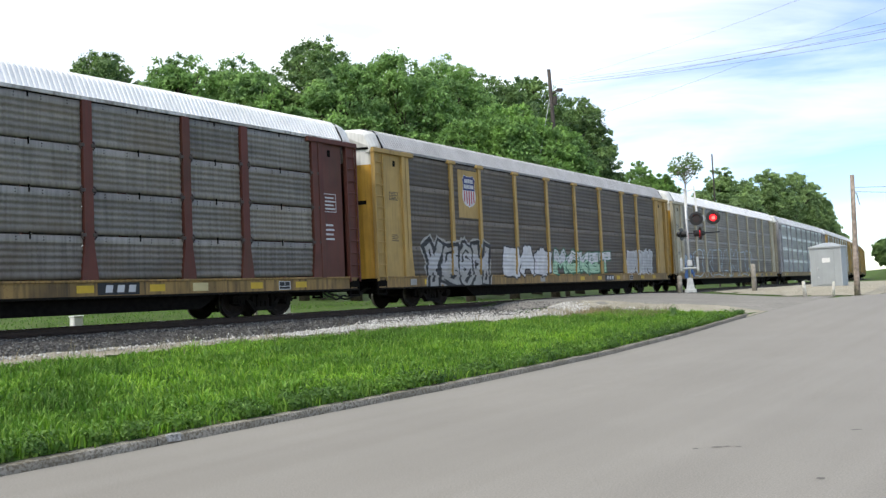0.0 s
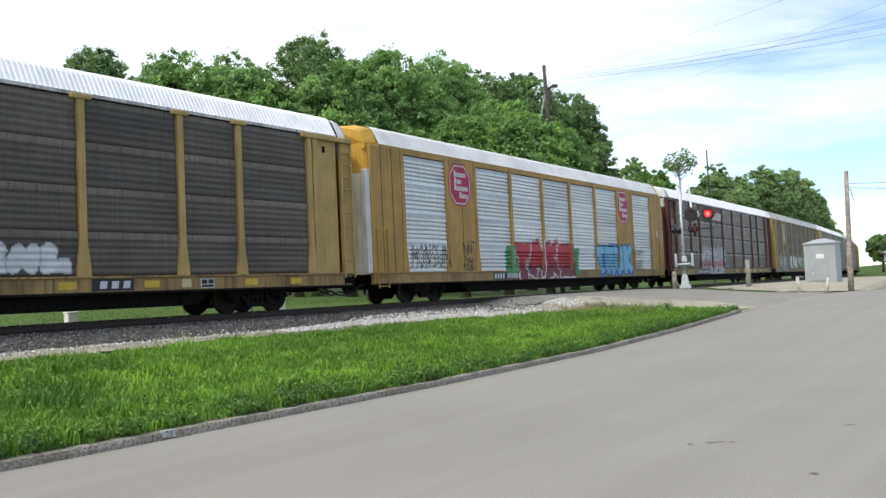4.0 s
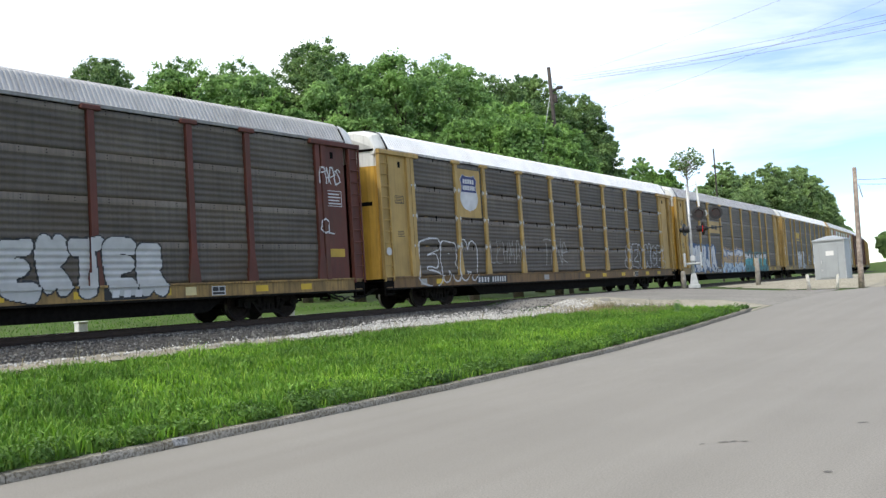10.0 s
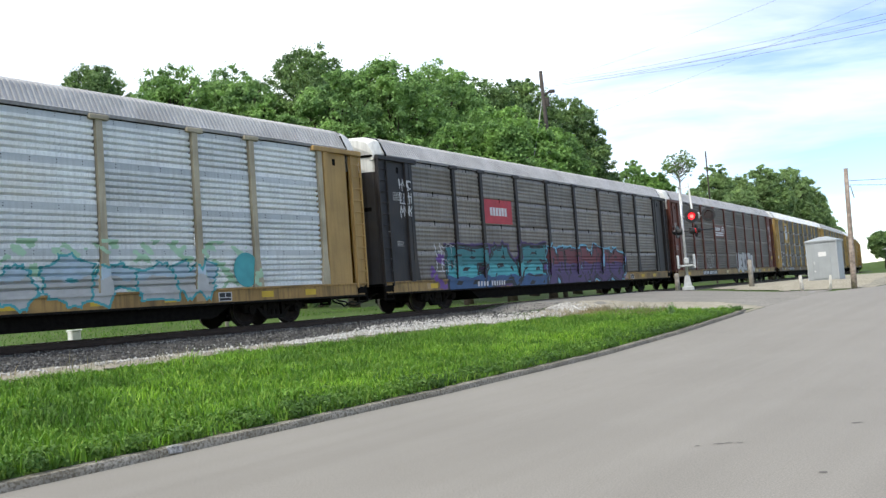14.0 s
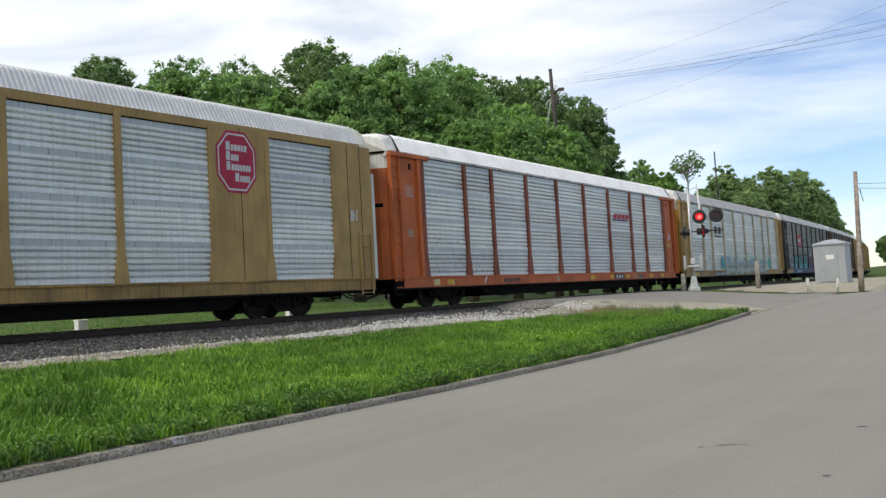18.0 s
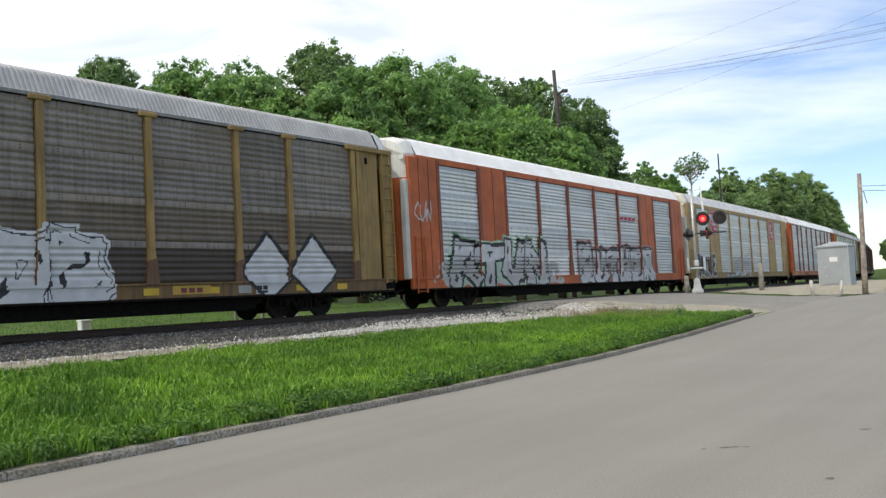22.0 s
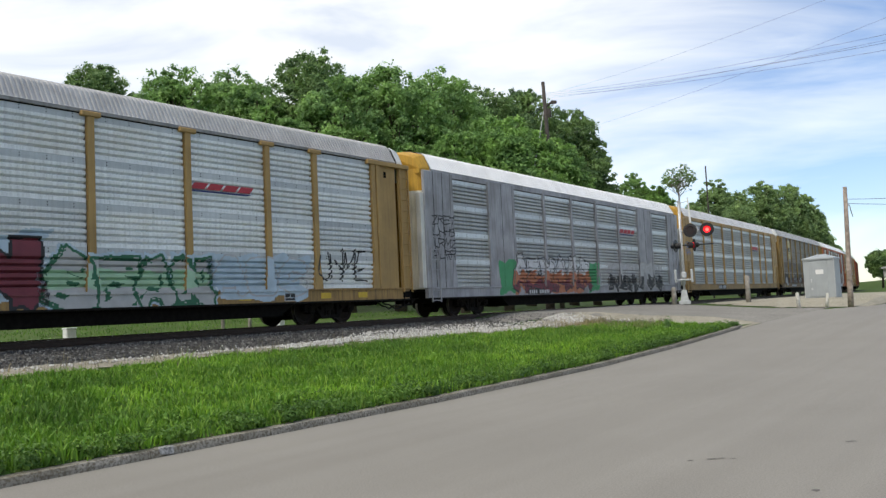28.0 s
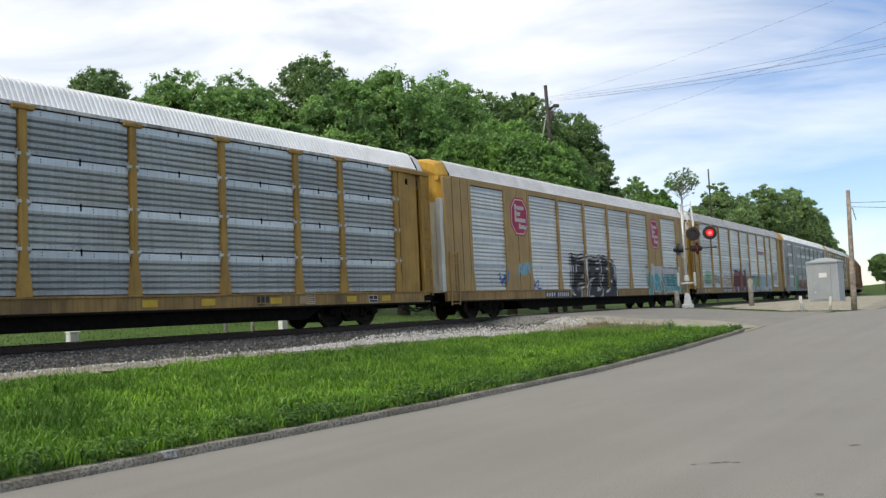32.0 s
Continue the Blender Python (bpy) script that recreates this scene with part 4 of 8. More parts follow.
def motions():
    """The train rolls along its curve; each car rides on its two trucks."""
    for letter, car in TRAIN.items():
        lag = (ORDER.index(letter) - ORDER.index("F")) * CAR_PITCH
        rows = []
        for i in range(33):
            s = run_at(i) - lag + SLACK.get(letter, 0.0)
            ax, ay, _ = along(s - 10.05)
            bx, by, _ = along(s + 10.05)
            turn = math.degrees(math.atan2(by - ay, bx - ax))
            rows.append((i, pose((ax + bx) / 2, (ay + by) / 2, RAIL_Z, 0, 0, turn)))
        walk(car, rows)
    # the flashers show in turn: an added cover tips up under one visor while the other drops over its lens
    for sh, k in LENS_COVERS:
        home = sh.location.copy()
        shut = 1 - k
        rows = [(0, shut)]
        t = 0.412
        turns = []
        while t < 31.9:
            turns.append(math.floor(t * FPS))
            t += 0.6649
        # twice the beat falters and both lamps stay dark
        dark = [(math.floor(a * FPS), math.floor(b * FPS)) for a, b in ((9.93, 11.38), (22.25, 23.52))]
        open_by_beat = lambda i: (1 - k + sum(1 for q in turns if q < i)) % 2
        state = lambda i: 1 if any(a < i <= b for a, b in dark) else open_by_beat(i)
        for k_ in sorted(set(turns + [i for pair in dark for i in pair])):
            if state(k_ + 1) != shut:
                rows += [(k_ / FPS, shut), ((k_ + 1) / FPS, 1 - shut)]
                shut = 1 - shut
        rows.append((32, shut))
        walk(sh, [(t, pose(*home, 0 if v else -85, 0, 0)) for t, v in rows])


# ---- painted signs and graffiti on the near sides ----
INK = {
    "white": (0.56, 0.56, 0.57), "grey": (0.42, 0.42, 0.43), "silver": (0.44, 0.44, 0.435), "black": (0.018, 0.018, 0.02), "faint": (0.34, 0.33, 0.31),
    "red": (0.42, 0.035, 0.05), "maroon": (0.17, 0.03, 0.045), "rose": (0.40, 0.20, 0.20), "pink": (0.62, 0.30, 0.33), "purple": (0.14, 0.06, 0.26), "blue": (0.05, 0.16, 0.42), "navy": (0.025, 0.035, 0.14),
    "sky": (0.16, 0.42, 0.58), "pale_blue": (0.42, 0.52, 0.60), "teal": (0.06, 0.33, 0.36), "deep_teal": (0.028, 0.165, 0.18), "deep_blue": (0.03, 0.085, 0.20), "deep_purple": (0.075, 0.045, 0.13), "wine": (0.13, 0.03, 0.04), "green": (0.04, 0.28, 0.11), "dark_green": (0.02, 0.12, 0.06), "pale_green": (0.36, 0.55, 0.38),
    "tan": (0.40, 0.27, 0.14), "cream": (0.56, 0.47, 0.24), "gold": (0.45, 0.29, 0.04), "yellow": (0.58, 0.38, 0.03), "orange": (0.42, 0.15, 0.07), "crimson": (0.40, 0.015, 0.05),
}
PAINTS = {k: plain("sprayed_%s_paint" % k, c, 0.6, 0.0, 0.16, 3.0) for k, c in INK.items()}
SPEC = {c["letter"]: c for c in CARS}


def skin(c, x, z):
    """How far out the near side of a car stands at x, z."""
    if z < 1.115:
        return SIDE + (0.09 if z > 1.045 else 0.05)
    ax = abs(x)
    if ax > 12.02:
        if c.get("flush"):
            return SIDE + 0.06
        return SIDE + (0.10 if ax < 12.27 else (0.005 if ax < 13.2 else 0.04))
    near = min(abs(x - p) for p in POSTS)
    if near < curve_of(((1.08, c["half"] + 0.095), (1.28, c["half"] + 0.085), (1.95, c["half"]), (6, c["half"])), z) + 0.004:
        return SIDE + 0.075
    for i, (a, b) in enumerate(zip(POSTS, POSTS[1:])):
        if a < x < b and i in c.get("solid", ()):
            return SIDE + 0.055
    rows = c["rows"]
    k = max(i for i in range(4) if z >= rows[i] or i == 0)
    return SIDE - 0.04 + RIDGE + DEEP[c["panel"]] * ridge_y(z - rows[k], rows[k + 1] - rows[k], c.get("seam", 0.004), DEEP[c["panel"]] < 1)


# pen strokes of hand-drawn capitals and a few small letters
ALPHABET = {
    "A": (((0, 0), (0.42, 1), (0.58, 1), (1, 0)), ((0.2, 0.36), (0.8, 0.36))),
    "B": (((0.08, 0), (0.08, 1), (0.75, 0.95), (0.8, 0.62), (0.1, 0.52)), ((0.6, 0.52), (0.95, 0.3), (0.8, 0.03), (0.08, 0))),
    "C": (((0.95, 0.85), (0.5, 1), (0.08, 0.7), (0.08, 0.28), (0.5, 0), (0.95, 0.15)),),
    "D": (((0.1, 0), (0.1, 1), (0.7, 0.92), (0.95, 0.5), (0.7, 0.08), (0.1, 0)),),
    "E": (((0.95, 1), (0.1, 0.97), (0.1, 0.03), (1, 0)), ((0.12, 0.5), (0.8, 0.54))),
    "F": (((0.95, 1), (0.12, 0.96), (0.12, 0)), ((0.12, 0.5), (0.75, 0.54))),
    "H": (((0.1, 0), (0.1, 1)), ((0.9, 1), (0.9, 0)), ((0.1, 0.5), (0.9, 0.54))),
    "I": (((0.5, 0), (0.5, 1)),),
    "J": (((0.75, 1), (0.75, 0.2), (0.45, 0), (0.1, 0.22)),),
    "K": (((0.1, 0), (0.1, 1)), ((0.92, 1), (0.2, 0.48), (0.98, 0))),
    "L": (((0.12, 1), (0.12, 0.03), (0.95, 0.04)),),
    "M": (((0.04, 0), (0.12, 1), (0.5, 0.4), (0.88, 1), (0.96, 0)),),
    "N": (((0.08, 0), (0.1, 1), (0.88, 0), (0.92, 1)),),
    "O": (((0.5, 1), (0.08, 0.7), (0.08, 0.3), (0.5, 0), (0.92, 0.3), (0.92, 0.7), (0.5, 1)),),
    "P": (((0.12, 0), (0.12, 1), (0.82, 0.92), (0.85, 0.58), (0.12, 0.45)),),
    "R": (((0.1, 0), (0.1, 1), (0.82, 0.92), (0.82, 0.6), (0.12, 0.48)), ((0.45, 0.5), (0.98, 0))),
    "S": (((0.92, 0.85), (0.5, 1), (0.1, 0.8), (0.25, 0.55), (0.85, 0.42), (0.9, 0.16), (0.45, 0), (0.05, 0.12)),),
    "T": (((0, 0.94), (1, 0.97)), ((0.5, 0.95), (0.48, 0))),
    "U": (((0.1, 1), (0.1, 0.2), (0.5, 0), (0.9, 0.2), (0.92, 1)),),
    "V": (((0.05, 1), (0.5, 0), (0.95, 1)),),
    "W": (((0.02, 1), (0.2, 0), (0.5, 0.65), (0.8, 0), (0.98, 1)),),
    "Y": (((0.05, 1), (0.5, 0.5), (0.95, 1)), ((0.5, 0.5), (0.45, 0))),
    "Z": (((0.05, 0.95), (0.95, 0.97), (0.08, 0.04), (0.98, 0.03)),),
    "2": (((0.08, 0.8), (0.45, 1), (0.88, 0.75), (0.1, 0.05), (0.98, 0.05)),),
    "-": (((0.2, 0.5), (0.8, 0.5)),),
    "e": (((0.12, 0.3), (0.85, 0.36), (0.6, 0.62), (0.15, 0.45), (0.2, 0.08), (0.9, 0.06)),),
    "h": (((0.15, 0), (0.15, 1)), ((0.15, 0.4), (0.6, 0.62), (0.85, 0.42), (0.85, 0))),
    "l": (((0.35, 1), (0.4, 0.15), (0.8, 0.03)),),
    "o": (((0.5, 0.62), (0.12, 0.4), (0.2, 0.08), (0.6, 0), (0.88, 0.25), (0.75, 0.55), (0.5, 0.62)),),
    "r": (((0.15, 0), (0.2, 0.6)), ((0.2, 0.4), (0.55, 0.62), (0.9, 0.5))),
    "w": (((0.05, 0.6), (0.2, 0.05), (0.5, 0.4), (0.75, 0.05), (0.95, 0.6)),),
}
FREE = "ABCEHKLMNRSTUWYZ"


def strokes(x0, x1, z0, z1, n, rng, jit, over, sign=""):
    """Pen strokes of n letters in a box."""
    segs = []
    w = (x1 - x0) / n
    for i in range(n):
        g = ALPHABET[sign[i] if sign else FREE[rng.integers(len(FREE))]]
        lean = rng.uniform(-0.1, 0.18)
        segs.append([])
        lift, tall = rng.uniform(0, 0.06), rng.uniform(0.9, 1.0)
        for line in g:
            pts = []
            for u, v in line:
                u, v = u + rng.normal(0, jit), min(1, max(0, v * tall + lift + rng.normal(0, jit * 0.7)))
                pts.append((x0 + w * (i + over / 2 + (1 - over) * (u + lean * (v - 0.5))), z0 + (z1 - z0) * v))
            segs[-1] += list(zip(pts, pts[1:]))
    return segs


def reach(X, Z, segs, square=False):
    """Distance to the strokes; with square ends the strokes keep flat, angular tips."""
    d = np.full(X.shape, 9.0)
    for (ax, az), (bx, bz) in segs:
        vx, vz = bx - ax, bz - az
        n = math.hypot(vx, vz) + 1e-9
        t = ((X - ax) * vx + (Z - az) * vz) / n
        if square:
            d = np.minimum(d, np.maximum(np.abs((X - ax) * vz - (Z - az) * vx) / n, np.maximum(-t, t - n)))
        else:
            t = np.clip(t, 0, n) / n
            d = np.minimum(d, np.hypot(X - ax - t * vx, Z - az - t * vz))
    return d


def laid(letter, x0, z0, cell, idx, inks, label, name="graffiti", lift=0.009):
    """Paint cells laid on the car's side, run together along each row."""
    c = SPEC[letter]
    nz, nx = idx.shape
    xs = [x0 + cell * (i + 0.5) for i in range(nx)]
    kind_row = [round(skin(c, x, 1.6), 3) for x in xs]
    low_row = [round(skin(c, x, 1.2), 3) for x in xs]
    vs, fs, ms = [], [], []
    # heights at which the side bends
    rows = c["rows"]
    bends = [1.045, 1.115] + [rows[k] + z for k in range(4) for z, _ in ridge_points(rows[k + 1] - rows[k], c.get("seam", 0.004), DEEP[c["panel"]] < 1)]
    for j in range(nz):
        za, zb = z0 + j * cell, z0 + (j + 1) * cell
        zm = (za + zb) / 2
        row = idx[j]
        i = 0
        while i < nx:
            k = row[i]
            if k < 0:
                i += 1
                continue
            e = i + 1
            while e < nx and row[e] == k and (kind_row[e] == kind_row[i] and low_row[e] == low_row[i]):
                e += 1
            xm = (xs[i] + xs[e - 1]) / 2
            xa, xb = xs[i] - cell / 2, xs[e - 1] + cell / 2
            levels = [za, *[z for z in bends if za + 0.001 < z < zb - 0.001], zb]
            for lo, hi in zip(levels, levels[1:]):
                ya = skin(c, xm, lo + 0.0005) + lift
                yb = skin(c, xm, hi - 0.0005) + lift
                o = len(vs)
                vs += [(xa, -ya, lo), (xb, -ya, lo), (xb, -yb, hi), (xa, -yb, hi)]
                fs.append((o, o + 1, o + 2, o + 3))
                ms.append(int(k))
            i = e
    if not fs:
        return None
    g = Geo()
    g.v, g.f, g.m = vs, fs, ms
    return part(name, g.mesh(name, *[PAINTS[k] for k in inks]), TRAIN[letter], label)


def grid(x0, x1, z0, z1, cell):
    nx, nz = int((x1 - x0) / cell), int((z1 - z0) / cell)
    X, Z = np.meshgrid(x0 + cell * (np.arange(nx) + 0.5), z0 + cell * (np.arange(nz) + 0.5))
    return X, Z


def wob(X, Z, rng, amp, f):
    a, b, c, d = rng.uniform(0, 6.28, 4)
    return amp * (np.sin(X * f + a + 2 * np.sin(Z * f * 0.7 + b)) + np.sin(Z * f * 1.3 + c + 2 * np.sin(X * f * 0.6 + d))) / 2


def islands(mask):
    """The connected patches of a mask, the largest first."""
    left = mask.copy()
    out = []
    for j, i in zip(*np.nonzero(mask)):
        if not left[j, i]:
            continue
        bit, todo = np.zeros(mask.shape, bool), [(j, i)]
        left[j, i] = False
        while todo:
            y, x = todo.pop()
            bit[y, x] = True
            for v, u in ((y + 1, x), (y - 1, x), (y, x + 1), (y, x - 1)):
                if 0 <= v < mask.shape[0] and 0 <= u < mask.shape[1] and left[v, u]:
                    left[v, u] = False
                    todo.append((v, u))
        out.append(bit)
    return sorted(out, key=lambda m: -m.sum())


def wash(letter, x0, x1, z0, z1, ink, seed=0):
    """A sprayed ground with ragged edges behind a piece."""
    rng = np.random.default_rng(seed)
    X, Z = grid(x0, x1, z0, z1, 0.03)
    far = np.maximum(np.abs(X - (x0 + x1) / 2) / (x1 - x0) * 2, np.abs(Z - (z0 + z1) / 2) / (z1 - z0) * 2)
    idx = np.where(far + wob(X, Z, rng, 0.14, 5) + wob(X, Z, rng, 0.06, 17) < 0.9, 0, -1)
    laid(letter, x0, z0, 0.03, idx, [ink], "sprayed %s ground behind the letters" % ink.replace("_", " "), "graffiti_ground", 0.004)


def graffiti(letter, x0, x1, z0, z1, style, n, fills, line, halo="", seed=0, word=""):
    """A sprayed piece: filled letter-like figures, outline and a cloud behind."""
    rng = np.random.default_rng(seed)
    cell = 0.03
    n = len(word) or n
    X, Z = grid(x0 - 0.15, x1 + 0.15, max(0.72, z0 - 0.1), z1 + 0.12, cell)
    h, w = z1 - z0, (x1 - x0) / n
    angular = style in ("wild", "bold", "block")
    rad = {"wild": 0.14, "bold": 0.165, "block": 0.17, "bubble": 0.2, "hollow": 0.16}[style] * min(h, w * 1.25)
    ring = {"wild": 0.06, "bold": 0.075, "block": 0.062, "bubble": 0.04, "hollow": 0.026}[style]
    jit = {"wild": 0.07, "bold": 0.06, "block": 0.025, "bubble": 0.04, "hollow": 0.04}[style]
    pad = rad + ring
    idx = np.full(X.shape, -1)
    own = np.zeros(X.shape, int)
    inks = list(fills) + [line] + ([halo] if halo else [])
    nf = len(fills)
    bend = 0.022 if angular else 0.04
    warp_x, warp_z = wob(X, Z, rng, bend * h, 5 / h), wob(X, Z, rng, bend * h, 6 / h)
    if halo:
        mid = np.abs(Z - (z0 + z1) / 2) / (h * 0.52)
        body = np.maximum(mid, np.abs(X - (x0 + x1) / 2) / ((x1 - x0) * 0.52)) + wob(X, Z, rng, 0.3, 5) * 0.5
        idx[body < 0.92] = nf + 1
    for k in range(n):
        a, b = x0 + w * k, x0 + w * (k + 1)
        lo, hi = z0 + pad + rng.uniform(0, 0.05) * h, z1 - pad - rng.uniform(0, 0.08) * h
        edge = pad * (0.7 if style in ("bubble", "hollow") else 0.55)
        segs = strokes(a + edge, b - edge, lo, hi, 1, rng, jit, 0.0, word[k] if word else "")[0]
        d = reach(X + warp_x, Z + warp_z, segs, angular)
        if style in ("wild", "bold"):
            # strokes swell towards the foot and throw a block shadow
            d = d - 0.03 * h * (1 - (Z - z0) / h) - 0.02 * h * np.abs(np.sin(X * 2.2 + Z * 3.1 + k)) ** 3
            cast = reach(X + warp_x + 0.10, Z + warp_z + 0.08, segs, True) < rad
            idx[cast] = nf
            own[cast] = k + 1
        if style == "hollow":
            idx[np.abs(d - rad) < ring] = nf
            own[np.abs(d - rad) < ring] = k + 1
            continue
        idx[d < rad + ring] = nf
        own[d < rad + ring] = k + 1
        core = d < rad
        t = (Z - z0) / h + wob(X, Z, rng, 0.10, 7)
        idx[core] = np.clip((t * nf).astype(int), 0, nf - 1)[core]
        if style == "wild":
            idx[core & (np.abs(d - rad * 0.4) < 0.02) & (np.sin(X * 7 + Z * 6) > -0.1)] = nf
    for k in range(1, n + 1):
        # what a neighbour has cut off goes to that neighbour
        for bit in islands(own == k)[1:]:
            own[bit] = min(n, k + 1) if k < n else max(1, k - 1)
    hue = (fills[-1] if fills else line).replace("_", " ")
    for k in range(n + 1):
        piece = np.where(own == k, idx, -1)
        laid(letter, X[0, 0] - cell / 2, Z[0, 0] - cell / 2, cell, piece, inks, "sprayed %s graffiti %s" % (halo.replace("_", " ") if k == 0 else hue, "letter" if k else "background"), "graffiti_letter" if k else "graffiti_background")


def mural(letter, x0, x1, z0, z1, word, bands, line, rim, seed=0, fat=1.0, swell=1.28, board=None):
    """A sprayed piece of fat letters that run into one another: colour bands, thin inner lines and a rim."""
    rng = np.random.default_rng(seed)
    cell, n, h = 0.03, len(word), z1 - z0
    w = (x1 - x0) / n
    X, Z = grid(x0 - 0.25, x1 + 0.25, 0.72, z1 + 0.2, cell)
    rad = 0.17 * min(h, w * 1.3)
    wx, wz = wob(X, Z, rng, 0.03 * h, 5 / h), wob(X, Z, rng, 0.03 * h, 6 / h)
    ds = []
    for k in range(n):
        a, b = x0 + w * k, x0 + w * (k + 1)
        top = z1 - rad - rng.uniform(0, 0.14) * h
        segs = strokes(a + rad * 0.6, b - rad * 0.6, z0 + rad * rng.uniform(0.3, 1), top, 1, rng, 0.07, 0.0, word[k])[0]
        ds.append(reach(X + wx, Z + wz, segs, True) - 0.04 * h * (1 - (Z - z0) / h))
    D = np.array(ds)
    d, who = D.min(axis=0), D.argmin(axis=0)
    nb = len(bands)
    inks = list(bands) + [line, rim]
    idx = np.full(X.shape, -1)
    out = rad * swell
    idx[d < out + 0.07 + 0.05 * fat + wob(X, Z, rng, 0.03, 9)] = nb + 1
    idx[d < out + 0.05 * fat] = nb
    body = d < out
    t = (Z - z0) / h + wob(X, Z, rng, 0.04, 5)
    fill = np.clip((t * nb).astype(int), 0, nb - 1)
    idx[body] = fill[body]
    second = np.sort(D, axis=0)[1] if n > 1 else d + 9
    idx[body & (second - d < 0.045 * fat)] = nb
    idx[body & (np.abs(d - rad * 0.86) < 0.018 * fat) & (np.sin(X * 3.1 + Z * 4.3 + seed) > -0.45)] = nb
    idx[body & (d < 0.025) & (np.sin(X * 5.3 - Z * 6.1 + seed) > 0.5)] = nb
    if board:
        idx[(X < board) & (Z < 1.10)] = -1
    for k in range(n):
        laid(letter, X[0, 0] - cell / 2, Z[0, 0] - cell / 2, cell, np.where(who == k, idx, -1), inks, "sprayed %s graffiti letter with %s rim" % (bands[-1].replace("_", " "), rim), "graffiti_letter")


def scrawl(letter, x0, x1, z0, z1, n, ink, seed=0, rows=1, fat=0.022, words=(), jit=0.12):
    """A thin hand-style mark."""
    rng = np.random.default_rng(seed)
    cell = 0.02
    X, Z = grid(x0 - 0.05, x1 + 0.05, z0 - 0.05, z1 + 0.05, cell)
    idx = np.full(X.shape, -1)
    h = (z1 - z0) / rows
    wx, wz = wob(X, Z, rng, 0.03 * h, 7 / h), wob(X, Z, rng, 0.03 * h, 6 / h)
    for r in range(rows):
        sign = words[rows - 1 - r] if words else ""
        segs = strokes(x0, x1, z0 + h * r + 0.08 * h, z0 + h * (r + 1) - 0.08 * h, len(sign) or n, rng, jit, 0.2 if words else -0.1, sign)
        for one in segs:
            idx[:] = -1
            idx[reach(X + wx, Z + wz, one) < fat] = 0
            laid(letter, X[0, 0] - cell / 2, Z[0, 0] - cell / 2, cell, idx, [ink], "thin %s spray tag" % ink, "spray_tag")


def smear(letter, x0, x1, z0, z1, ink, thin=0.55):
    rng = np.random.default_rng(5)
    X, Z = grid(x0, x1, z0, z1, 0.03)
    idx = np.where(wob(X, Z, rng, 1.0, 6) + wob(X, Z, rng, 0.7, 15) > thin, 0, -1)
    return laid(letter, x0, z0, 0.03, idx, [ink], "patch of painted-over marks", lift=0.005)


def out_of(letter, x0, x1, z0, z1):
    c = SPEC[letter]
    return max(skin(c, x0 + (x1 - x0) * i / 12, z0 + (z1 - z0) * j / 6) for i in range(13) for j in range(7))


def flat(letter, name, outline, mat, lift, label="", base=None):
    """A thin painted plate of the given (x, z) outline on the near side."""
    xs, zs = [p[0] for p in outline], [p[1] for p in outline]
    y = (base if base is not None else out_of(letter, min(xs), max(xs), min(zs), max(zs))) + lift
    return part(name, Geo().prism(outline, -y, -y + 0.004).mesh(name, mat), TRAIN[letter], label)


def rect(x0, x1, z0, z1):
    return [(x0, z0), (x1, z0), (x1, z1), (x0, z1)]


def plate(letter, x0, x1, z0, z1, mat):
    c = SPEC[letter]
    base = SIDE - 0.04 + RIDGE + 0.004 if abs(x0) < 12 else SIDE + 0.01
    return flat(letter, "sign_plate", rect(x0 + 0.1, x1 - 0.1, z0, z1), mat, 0.004, "", base), base + 0.004


def bars(letter, x0, x1, z0, z1, n, mat, base, lean=0.0, gap=0.28):
    """Plain bars in place of lettering."""
    w = (x1 - x0) / n
    for i in range(n):
        a, b = x0 + w * i, x0 + w * (i + 1 - gap)
        flat(letter, "letter_bar", [(a, z0), (b, z0), (b + lean, z1), (a + lean, z1)], mat, 0.005, "", base)


def number_bars(letter, x0, x1, z0, z1):
    base = SIDE + 0.05
    flat(letter, "number_board", rect(x0, x1, z0, z1), PAINTS["black"], 0.005, "black number board on the sill", base)
    h = z1 - z0
    split = x0 + (x1 - x0) * 0.42
    bars(letter, x0 + 0.1, split, z0 + 0.16 * h, z1 - 0.16 * h, 4, PAINTS["white"], base + 0.005, 0.02, 0.45)
    bars(letter, split + 0.16, x1 - 0.06, z0 + 0.16 * h, z1 - 0.16 * h, 6, PAINTS["white"], base + 0.005, 0.02, 0.45)


def base_at(letter, x0, x1, z0, z1):
    return out_of(letter, x0, x1, z0, z1)


def word_bars(letter, x0, x1, z0, z1, ink, n):
    base = base_at(letter, x0 + 0.2, x1 - 0.2, z0, z1) if z0 > 1.1 else SIDE + 0.05
    h = z1 - z0
    bars(letter, x0 + 0.15, x1 - 0.05, z0 + 0.3 * h, z1, n, PAINTS[ink], base)
    flat(letter, "underline", rect(x0 + 0.15, x1 - 0.25, z0, z0 + 0.12 * h), PAINTS[ink], 0.005, "", base)


def word_plate(letter, x0, x1, z0, z1, mat, ink, n):
    _, base = plate(letter, x0, x1, z0, z1, mat)
    h, m = z1 - z0, (z0 + z1) / 2
    lo, hi = (m - 0.17 * h, m + 0.17 * h) if h < 1.4 else (m - 0.12 * h, m + 0.12 * h)
    bars(letter, x0 + 0.24 * (x1 - x0), x1 - 0.2 * (x1 - x0), lo, hi, n, PAINTS[ink], base, 0.0, 0.22)
    if h > 1.4:
        flat(letter, "underline", rect(x0 + 0.25 * (x1 - x0), x1 - 0.25 * (x1 - x0), m - 0.2 * h, m - 0.165 * h), PAINTS[ink], 0.005, "", base)


